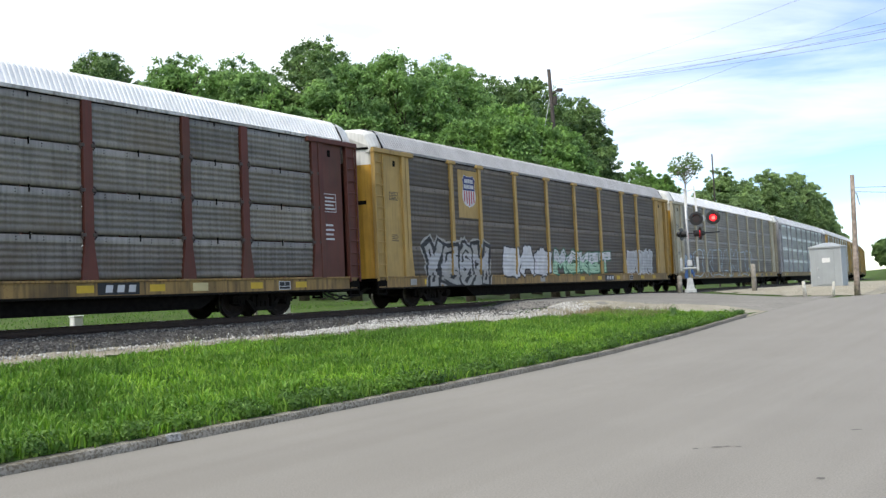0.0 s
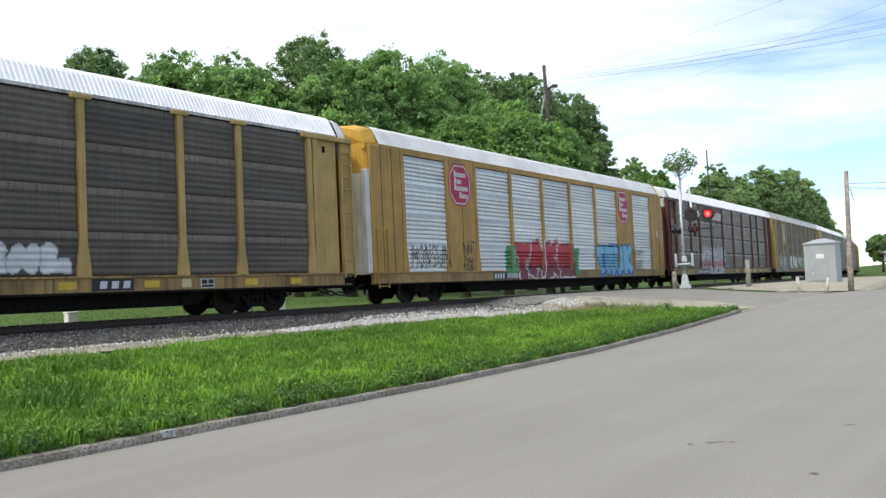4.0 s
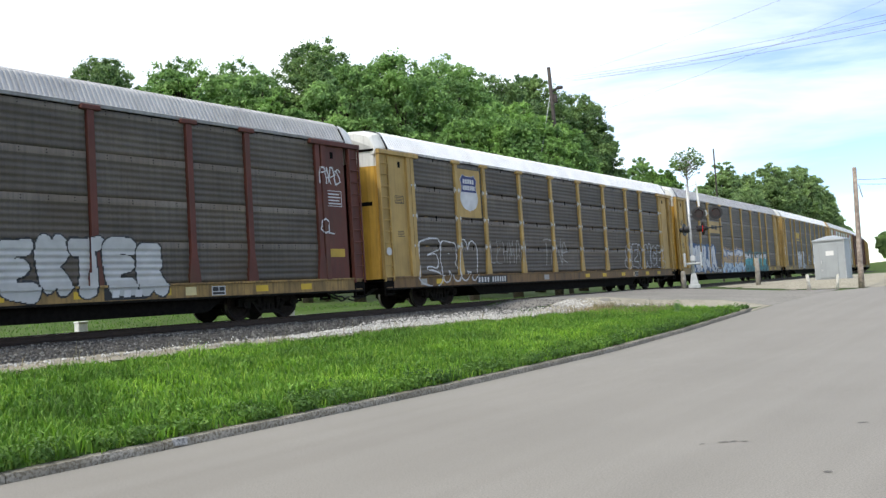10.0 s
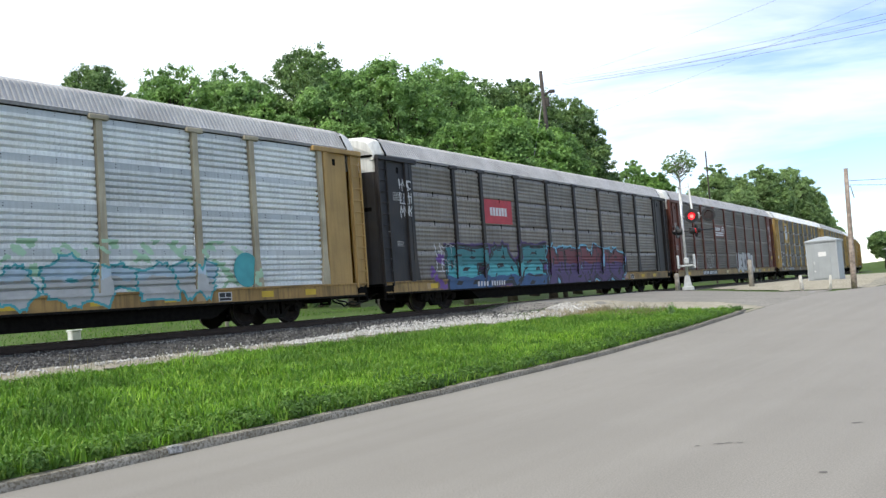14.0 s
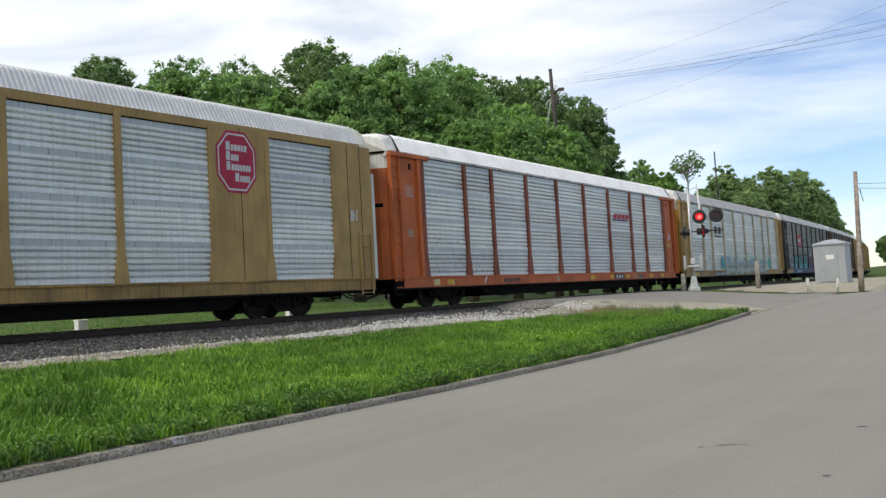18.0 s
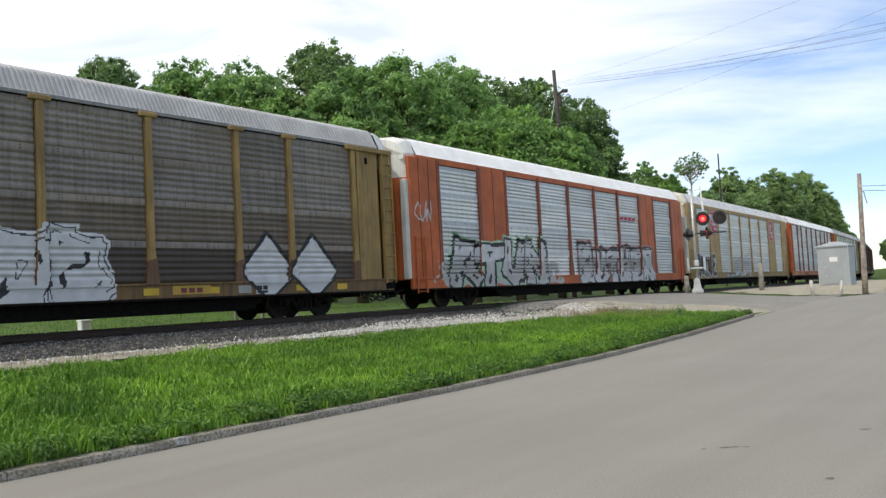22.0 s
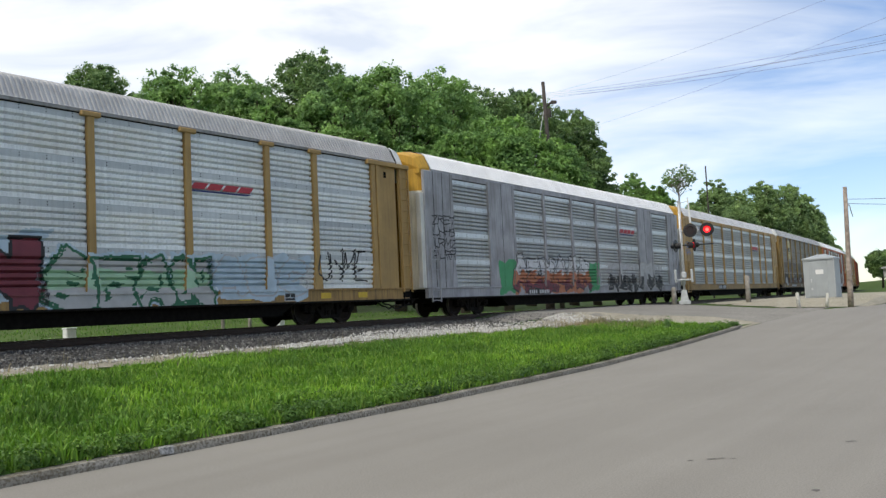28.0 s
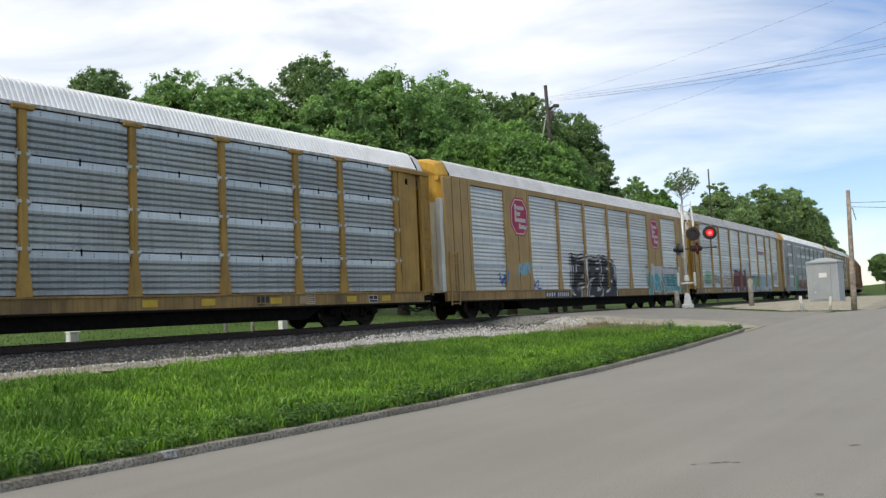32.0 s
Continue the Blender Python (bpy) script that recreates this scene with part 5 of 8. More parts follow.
def name_board(letter, x0, x1, z0, z1, mat, ink, n):
    z0, z1 = 4.44, 5.47
    for a, b in ((x0 + 0.02, -4.36), (-4.18, -1.51)):
        flat(letter, "sign_plate", rect(a, b, z0, z1), mat, 0.004, "brown sign board in place of lettering", SIDE - 0.04 + RIDGE + 0.004)
    base = SIDE - 0.03 + RIDGE + 0.002
    bars(letter, -6.1, -4.5, 4.86, 5.1, 5, PAINTS[ink], base, 0.05)
    flat(letter, "underline", rect(-5.6, -4.42, 4.70, 4.77), PAINTS[ink], 0.005, "", base)
    bars(letter, -3.95, -1.65, 4.58, 5.12, 6, PAINTS[ink], base, 0.12)


def conveyor(letter, x0, x1, z0, z1):
    _, base = plate(letter, x0, x1, z0, z1, BRN)
    h = z1 - z0
    bars(letter, x0 + 0.22, x0 + 1.45, z0 + 0.55 * h, z1 - 0.18 * h, 7, PAINTS["white"], base)
    for k in range(2):
        flat(letter, "line_bar", rect(x0 + 0.2, x1 - 0.5, z0 + (0.14 + 0.18 * k) * h, z0 + (0.25 + 0.18 * k) * h), PAINTS["white"], 0.005, "", base)
    cx, cz = x1 - 0.55, z0 + 0.5 * h
    for r0, r1 in ((0.30, 0.38), (0.15, 0.23)):
        arc_pts = [(cx + r1 * math.cos(t), cz + r1 * math.sin(t)) for t in [math.radians(-25 + 11 * i) for i in range(20)]]
        arc_pts += [(cx + r0 * math.cos(t), cz + r0 * math.sin(t)) for t in [math.radians(-25 + 11 * i) for i in range(19, -1, -1)]]
        flat(letter, "wheel_mark", arc_pts, PAINTS["white"], 0.005, "", base)


def crest(letter, x0, x1, z0, z1, kind):
    """A plain shield in two colours, with bars for its words."""
    if kind == "stripe":
        _, base = plate(letter, x0 - 0.1, x1 + 0.1, z0, z1, YEL)
        x0, x1, z0, z1 = x0 + 0.28, x1 - 0.28, z0 + 0.42, z1 - 0.12
    else:
        base = SIDE - 0.04 + RIDGE + 0.01
        x0, x1, z0, z1 = x0 + 0.02, x1 - 0.02, z0 - 0.05, z1 - 0.15
    w, h, cx = x1 - x0, z1 - z0, (x0 + x1) / 2
    half = [(0, 0.0), (0.09, 0.035), (0.22, 0.05), (0.34, 0.10), (0.43, 0.18), (0.485, 0.28), (0.49, 0.38), (0.465, 0.48), (0.43, 0.57), (0.415, 0.66), (0.44, 0.75), (0.48, 0.82), (0.40, 0.885), (0.33, 0.96), (0.24, 0.93), (0.12, 0.915), (0, 0.92)]
    out = [(cx + u * w, z0 + v * h) for u, v in half] + [(cx - u * w, z0 + v * h) for u, v in half[-2:0:-1]]
    flat(letter, "crest", out, PAINTS["white"], 0.005, "plain white shield with a blue head", base)
    cut = 0.50
    top = [(cx + u * w * 0.95, z0 + v * h * 0.985) for u, v in half if v > cut]
    top = [(cx + 0.435 * w, z0 + cut * h)] + top + [(2 * cx - p, q) for p, q in top[-2::-1]] + [(cx - 0.435 * w, z0 + cut * h)]
    flat(letter, "crest_head", top, PAINTS["navy"], 0.009, "", base)
    if kind == "stripe":
        for i in range(5):
            x = cx + (i - 2) * w * 0.17
            flat(letter, "stripe", rect(x - w * 0.035, x + w * 0.035, z0 + (0.06 + 0.05 * abs(i - 2)) * h, z0 + 0.49 * h), PAINTS["red"], 0.009, "", base)
    for k in range(2):
        bars(letter, cx - (0.34 - 0.03 * k) * w, cx + (0.36 - 0.03 * k) * w, z0 + (0.555 + 0.165 * k) * h, z0 + (0.67 + 0.165 * k) * h, 7 - 2 * k, PAINTS["white"], base + 0.006)


def octagon(letter, x0, x1, z0, z1):
    base = SIDE + 0.055
    cx, cz, w, h = (x0 + x1) / 2, (z0 + z1) / 2, (x1 - x0) / 2, (z1 - z0) / 2

    def ring(f, lift, mat, nm, lab=""):
        k = 0.48
        pts = [(cx + f * w * u, cz + f * h * v) for u, v in ((-k, -1), (k, -1), (1, -k), (1, k), (k, 1), (-k, 1), (-1, k), (-1, -k))]
        flat(letter, nm, pts, mat, lift, lab, base)
    ring(1.0, 0.004, PAINTS["crimson"], "octagon_sign", "crimson eight-sided sign with pale bars")
    ring(0.92, 0.007, PAINTS["white"], "sign_border")
    ring(0.86, 0.010, PAINTS["crimson"], "sign_field")
    # a tall bar for each initial and a row of short ones for the rest of its word
    for k, (v, last, count) in enumerate(((0.47, 0.55, 5), (0.15, 0.12, 3), (-0.17, 0.72, 7), (-0.52, 0.66, 5))):
        first = -0.52 if k < 3 else -0.1
        bars(letter, cx + (first + 0.24) * w, cx + last * w, cz + (v - 0.11) * h, cz + (v + 0.09) * h, count, PAINTS["white"], base + 0.008, 0.01, 0.22)
        flat(letter, "initial_bar", rect(cx + first * w, cx + (first + 0.19) * w, cz + (v - 0.11) * h, cz + (v + 0.17) * h), PAINTS["white"], 0.013, "", base)


def slant_bars(letter, x0, x1, z0, z1):
    base = SIDE - 0.04 + RIDGE + 0.004
    h = z1 - z0
    bars(letter, x0 + 0.2, x1 - 0.3, z0 + 0.35 * h, z1 - 0.05 * h, 4, PAINTS["red"], base, 0.16, 0.15)
    flat(letter, "swoosh", [(x0 + 0.1, z0 + 0.08 * h), (x1 - 0.5, z0 + 0.08 * h), (x1 - 0.3, z0 + 0.25 * h), (x0 + 0.2, z0 + 0.25 * h)], PAINTS["navy"], 0.005, "", base)


def stencil(letter, x0, x1, z0, z1, box=False, ink="white"):
    base = SIDE + (0.005 if z0 > 1.1 else 0.05)
    m = PAINTS[ink]
    x0, x1 = (max(x0 + 0.3, 12.32), min(x1 + 0.4, 13.1)) if x0 > 11 else ((max(x0, -13.1), min(x1, -12.34)) if x0 < -11 else (x0, x1))
    t = 0.02
    if box:
        for a in (rect(x0, x1, z0, z0 + t), rect(x0, x1, z1 - t, z1), rect(x0, x0 + t, z0, z1), rect(x1 - t, x1, z0, z1)):
            flat(letter, "stencil_line", a, m, 0.004, "", base)
    h = z1 - z0
    for k in range(4):
        flat(letter, "stencil_line", rect(x0 + 0.06, x1 - 0.06 - 0.05 * (k % 2), z0 + h * (0.14 + 0.2 * k), z0 + h * (0.22 + 0.2 * k)), m, 0.004, "", base)


def diamonds(letter, x0, x1, z0, z1):
    cell = 0.03
    X, Z = grid(x0 - 0.1, x1 + 0.1, z0 - 0.05, z1 + 0.1, cell)
    idx = np.full(X.shape, -1)
    w, h = (x1 - x0) / 2, z1 - z0
    for k in range(2):
        u, v = np.abs(X - (x0 + w * (k + 0.5))) / (w * 0.5), (Z - z0) / h
        d = np.maximum(u - 1.12, np.maximum(u * 0.55 + v - 1.05, u * 0.6 - v * 1.5 - 0.2))
        idx[d < 0.04] = 1
        idx[d < -0.07] = 0
    idx[(idx == 0) & (np.abs(X - (x0 + x1) / 2) < 0.28) & (np.abs(np.sin(Z * 6) * 0.15 + X - (x0 + x1) / 2) < 0.03)] = 1
    laid(letter, X[0, 0] - cell / 2, Z[0, 0] - cell / 2, cell, idx, ["white", "black"], "two sprayed white diamonds outlined in black")


crest("A", -8.63, -7.10, 3.38, 5.28, "stripe")
mural("A", -11.0, -6.7, 0.73, 2.58, "YESH", ("faint", "grey", "faint"), "black", "faint", seed=1, fat=2.2, swell=0.95)
graffiti("A", -5.45, -1.38, 0.96, 2.46, "block", 3, ("white",), "black", seed=2, word="BAS")
graffiti("A", -0.96, 5.25, 1.08, 2.30, "wild", 5, ("pale_green", "white"), "dark_green", seed=3, word="MCKET")
graffiti("A", 7.48, 11.08, 1.03, 2.43, "block", 3, ("grey",), "white", seed=4, word="DWN")
graffiti("z", -9.97, 5.33, 0.73, 2.9, "hollow", 7, (), "pale_blue", seed=5, word="SKEAMER")
graffiti("z", -12.0, -10.2, 0.73, 2.4, "wild", 2, ("blue", "pale_blue"), "navy", seed=8, word="SK")
name_board("B", -7.20, -1.65, 4.69, 5.53, BRN, "white", 2)
mural("B", -7.0, -1.5, 0.73, 2.52, "2KEY", ("grey", "rose", "grey", "silver"), "black", "white", seed=6, board=-5.5)
number_bars("B", -8.18, -5.57, 0.74, 1.04)
stencil("B", 11.84, 12.48, 3.19, 3.78, True)
stencil("B", 11.82, 12.42, 2.19, 2.93)
octagon("C", -9.00, -7.45, 3.69, 5.36)
octagon("C", 7.02, 8.60, 3.63, 5.44)
scrawl("C", -11.5, -9.1, 1.16, 2.2, 6, "black", seed=7, words=("MONSUN",), jit=0.05, fat=0.026)
scrawl("C", -8.21, -7.31, 1.10, 2.35, 3, "black", seed=8, rows=2)
wash("C", -4.3, 1.6, 0.75, 2.2, "maroon", 6)
graffiti("C", -4.2, 1.5, 0.73, 2.6, "bold", 4, ("maroon", "red", "red"), "white", seed=9, word="TAKE")
graffiti("C", -4.84, -4.04, 0.81, 2.31, "bubble", 1, ("green",), "dark_green", seed=10)
graffiti("C", 1.41, 2.17, 0.73, 2.33, "bubble", 1, ("green",), "dark_green", seed=11)
wash("C", 4.1, 8.8, 0.73, 2.5, "blue", 7)
graffiti("C", 4.2, 8.7, 0.73, 2.6, "block", 4, ("sky", "sky", "sky"), "navy", seed=12, word="TRUK")
scrawl("C", 8.86, 10.6, 1.05, 2.25, 5, "black", seed=13, rows=2, fat=0.028, words=("HAPPY", "B-DAY"), jit=0.05)
for car_ in "CJKQ":
    scrawl(car_, 12.62, 12.98, 3.0, 3.36, 2, "white", seed=71, fat=0.03, words=("BI",), jit=0.0)
number_bars("C", -6.02, -3.71, 0.74, 1.04)
word_bars("D", -6.59, -4.88, 3.49, 4.28, "yellow", 3)
graffiti("D", -7.0, -3.0, 0.73, 2.64, "wild", 3, ("grey", "white"), "black", seed=14, word="SKE")
scrawl("D", -11.78, -9.37, 0.73, 2.16, 4, "black", seed=15, fat=0.045)
scrawl("D", -1.06, 0.40, 1.12, 2.14, 3, "white", seed=16)
graffiti("D", 1.70, 3.99, 1.15, 1.93, "bubble", 3, ("white",), "grey", seed=17, word="ENL")
scrawl("D", -12.99, -12.32, 1.96, 2.91, 3, "white", seed=18, rows=2)
stencil("D", -12.97, -12.26, 3.89, 4.48, True, "black")
word_plate("E", -7.09, -4.48, 3.49, 4.30, YEL, "black", 2)
wash("E", -11.8, -5.6, 0.75, 2.75, "deep_blue", 4)
graffiti("E", -11.5, -5.9, 0.77, 2.75, "block", 5, ("white", "white"), "deep_blue", "", seed=19, word="TNUJA")
wash("E", -4.7, 1.3, 0.73, 1.25, "tan", 5)
mural("E", -4.4, 1.2, 0.85, 2.5, "ASKR", ("pale_blue", "tan", "white"), "deep_blue", "tan", seed=20, fat=1.6, swell=1.05)
mural("E", 1.6, 8.5, 0.73, 2.25, "ENHUR", ("deep_teal", "teal", "white"), "black", "deep_teal", seed=21, fat=1.5, swell=1.0)
number_bars("E", -6.90, -4.74, 0.74, 1.04)
stencil("E", 11.71, 12.30, 3.32, 3.73, True, "black")
plate("F", -9.11, -7.28, 3.37, 5.28, YEL)
crest("F", -8.87, -7.57, 3.65, 5.29, "plain")
graffiti("F", -11.75, -7.91, 0.73, 2.62, "hollow", 4, (), "white", seed=22, word="ERM")
scrawl("F", -6.95, -3.93, 1.40, 2.58, 5, "faint", seed=23, words=("LEHMAN",), jit=0.06, fat=0.016)
scrawl("F", -2.41, -0.11, 1.35, 2.70, 4, "faint", seed=24)
graffiti("F", 6.64, 12.05, 1.14, 2.59, "hollow", 5, (), "grey", seed=25, word="SEYNCE")
number_bars("F", -8.09, -5.79, 0.74, 1.04)
conveyor("G", -4.14, -1.44, 3.39, 4.28)
graffiti("G", 1.05, 6.24, 0.73, 2.40, "bubble", 7, ("silver", "silver"), "black", seed=26, word="DEKTER")
scrawl("G", -11.45, -8.80, 1.17, 2.00, 7, "faint", seed=27, fat=0.03)
graffiti("G", -6.75, -4.90, 1.15, 2.28, "hollow", 3, (), "faint", seed=28, word="NAS")
number_bars("G", -7.93, -4.53, 0.74, 1.04)
scrawl("G", 11.99, 12.95, 4.10, 4.75, 4, "white", seed=29)
stencil("G", 11.93, 12.59, 3.43, 3.94, True)
scrawl("G", 11.91, 12.57, 2.52, 3.04, 2, "white", seed=30)
plate("G", 12.25, 13.1, 1.80, 2.06, PAINTS["gold"])
word_plate("H", -7.10, -4.61, 3.37, 4.39, PAINTS["red"], "white", 6)
wash("H", -11.0, 7.2, 0.73, 2.1, "purple", 11)
mural("H", -9.8, -2.0, 0.73, 2.55, "EAE", ("deep_blue", "teal", "deep_teal", "deep_teal"), "black", "deep_purple", seed=31, fat=2.4, swell=1.05)
mural("H", -1.7, 6.8, 0.85, 2.5, "NEWUS", ("deep_purple", "deep_purple", "wine", "wine"), "black", "sky", seed=32, fat=1.5, swell=1.1)
scrawl("H", -10.64, -9.37, 1.36, 2.51, 3, "white", seed=33, rows=2)
scrawl("H", -12.56, -12.01, 3.38, 4.81, 3, "white", seed=34, rows=3)
number_bars("H", -8.03, -5.67, 0.74, 1.02)
word_bars("I", -6.60, -4.52, 3.46, 4.18, "black", 2)
smear("I", -4.4, 9.3, 1.12, 2.45, "pale_green", 0.45)
for x0_, x1_, word_ in ((-4.4, -2.3, "El"), (-2.1, 2.5, "Cholo"), (2.75, 7.6, "Crew")):
    graffiti("I", x0_, x1_, 0.78, 2.15, "block", 0, ("silver", "pale_blue"), "teal", seed=36 + len(word_), word=word_)
number_bars("I", -6.90, -4.34, 0.74, 0.99)
for cx_ in (-4.95, 8.7):
    flat("I", "green_roundel", [(cx_ + 0.46 * math.cos(k * 0.3142), 1.62 + 0.5 * math.sin(k * 0.3142)) for k in range(20)], PAINTS["teal"], 0.006, "sprayed green roundel", SIDE + 0.03)
slant_bars("J", 4.62, 7.14, 3.81, 4.25)
graffiti("J", -11.3, -9.4, 1.16, 2.5, "hollow", 1, (), "white", seed=71, word="R")
graffiti("J", -8.9, -7.5, 1.16, 2.4, "hollow", 1, (), "white", seed=72, word="N")
smear("J", -10.42, -10.1, 0.73, 1.1, "white")
smear("J", -8.1, -7.9, 0.73, 1.1, "white")
word_bars("J", -6.74, -5.16, 0.74, 0.98, "black", 6)
octagon("K", -8.96, -7.42, 3.70, 5.38)
octagon("K", 7.28, 8.70, 3.61, 5.39)
graffiti("K", -12.2, -8.4, 0.73, 2.45, "block", 5, ("black",), "white", seed=37, word="VRTUE")
graffiti("K", -3.6, 0.9, 0.73, 2.3, "block", 6, ("white", "white"), "black", seed=38, word="ZOMBIT")
number_bars("K", -5.95, -3.59, 0.74, 1.02)
scrawl("K", -8.86, -8.20, 1.71, 2.09, 3, "white", seed=39)
scrawl("K", -12.43, -12.05, 1.73, 2.11, 2, "white", seed=40)
slant_bars("L", 4.28, 6.85, 3.89, 4.20)
wash("L", -12.5, -2.2, 0.73, 1.75, "silver", 3)
mural("L", -11.3, -3.9, 0.78, 2.7, "RTUN", ("silver", "white"), "black", "pale_green", seed=41, fat=2.0, swell=0.95)
mural("L", -0.5, 8.6, 0.73, 2.68, "BUTHER", ("white", "silver", "white"), "black", "rose", seed=42, fat=1.8, swell=1.0)
number_bars("L", -6.05, -3.64, 0.74, 0.96)
word_plate("M", -9.00, -7.48, 3.50, 5.30, PAINTS["cream"], "black", 3)
mural("M", 0.3, 3.0, 0.73, 2.4, "DB", ("white", "white"), "black", "white", seed=43, fat=0.7)
graffiti("M", -10.9, -9.9, 0.73, 1.8, "bubble", 1, ("grey",), "black", seed=44, word="O")
diamonds("M", 7.26, 10.91, 0.73, 2.48)
scrawl("M", -3.03, -1.80, 1.18, 1.74, 4, "white", seed=44)
scrawl("M", -8.50, -7.43, 1.21, 2.14, 2, "grey", seed=45)
scrawl("M", -7.01, -4.55, 1.18, 2.23, 5, "grey", seed=46)
number_bars("M", -8.11, -5.42, 0.77, 1.04)
slant_bars("N", 4.29, 6.86, 3.78, 4.22)
scrawl("N", -13.48, -12.42, 3.00, 3.91, 3, "blue", seed=47, rows=2)
number_bars("N", -6.21, -4.26, 0.74, 1.04)
slant_bars("O", 4.30, 6.88, 3.84, 4.21)
for x_, r_ in ((-7.9, 0.75), (0.75, 0.7)):
    wash("O", x_ - r_, x_ + r_, 0.74, 2.3, "green", 8)
wash("O", -7.3, 0.3, 0.73, 1.5, "orange", 9)
graffiti("O", -7.4, 0.4, 0.9, 2.55, "wild", 6, ("maroon", "orange", "white", "white"), "black", "", seed=48, word="AZWAAR")
graffiti("O", 2.6, 10.6, 0.73, 2.45, "wild", 6, ("black", "grey"), "faint", seed=49, word="KENTSU")
scrawl("O", -13.27, -11.79, 2.13, 3.88, 4, "black", seed=50, rows=4)
number_bars("O", -6.17, -4.07, 0.74, 0.98)
slant_bars("P", 4.15, 6.83, 3.81, 4.11)
graffiti("P", -10.98, -9.60, 1.41, 2.28, "wild", 2, ("pale_green",), "green", seed=51, word="AK")
scrawl("P", -8.83, -7.38, 1.34, 2.00, 5, "black", seed=52, fat=0.03)
graffiti("P", -6.4, -3.4, 0.95, 2.15, "hollow", 5, (), "maroon", seed=53, word="OASIS")
wash("P", -4.0, 0.6, 0.8, 2.6, "pale_blue", 10)
graffiti("P", -3.6, 0.15, 0.73, 2.5, "bold", 2, ("maroon", "maroon"), "black", "", seed=61, word="RN")
mural("P", 0.3, 4.9, 0.73, 2.1, "SEAN", ("silver", "pale_green", "silver"), "dark_green", "pale_blue", seed=55, fat=1.5, swell=1.0)
graffiti("P", 5.0, 8.7, 0.8, 2.15, "hollow", 3, (), "grey", "pale_blue", seed=56, word="ABC")
scrawl("P", 9.14, 11.47, 1.26, 2.49, 4, "black", seed=57, fat=0.03)
number_bars("P", -6.95, -4.56, 0.74, 1.04)
scrawl("P", -12.93, -12.19, 3.46, 5.16, 1, "red", seed=58, rows=6)
octagon("Q", -8.71, -7.20, 3.47, 5.15)
octagon("Q", 7.39, 8.83, 3.43, 5.19)
mural("Q", -3.0, 2.1, 0.80, 2.7, "PEB", ("black", "black"), "white", "black", seed=59, fat=1.8, swell=1.35)
graffiti("Q", 6.56, 11.99, 0.73, 2.52, "wild", 5, ("teal", "teal", "silver"), "white", seed=60, word="VRYHE")
scrawl("Q", -9.75, -9.15, 1.25, 1.95, 1, "blue", seed=61, fat=0.06)
scrawl("Q", -8.25, -7.15, 1.75, 2.3, 4, "sky", seed=62, fat=0.05)
scrawl("Q", -6.8, -6.2, 1.05, 1.6, 2, "blue", seed=63, fat=0.04)
number_bars("Q", -5.90, -3.43, 0.74, 1.01)
word_bars("R", 5.24, 5.94, 0.76, 1.03, "black", 3)
stencil("R", 7.34, 7.74, 0.77, 1.12, True)
flat("F", "round_placard", [(-13.57 + 0.14 * math.cos(k * 0.3927), 1.98 + 0.14 * math.sin(k * 0.3927)) for k in range(16)], PAINTS["white"], 0.085, "round white placard on the end strip", SIDE + 0.04)
flat("M", "sill_plate", rect(4.85, 6.05, 0.80, 1.03), PAINTS["gold"], 0.006, "gold sill plate with dark bars", SIDE + 0.05)
bars("M", 5.1, 5.85, 0.84, 0.97, 3, PAINTS["maroon"], SIDE + 0.056)
scrawl("L", -13.5, -12.5, 3.1, 4.0, 3, "white", seed=70)
flat("J", "warning_plate", rect(12.05, 12.75, 2.55, 2.75), PAINTS["gold"], 0.006, "small gold notice plate", SIDE + 0.1)
flat("J", "round_placard", [(12.42 + 0.12 * math.cos(k * 0.3927), 3.0 + 0.12 * math.sin(k * 0.3927)) for k in range(16)], PAINTS["white"], 0.006, "round white placard", SIDE + 0.01)
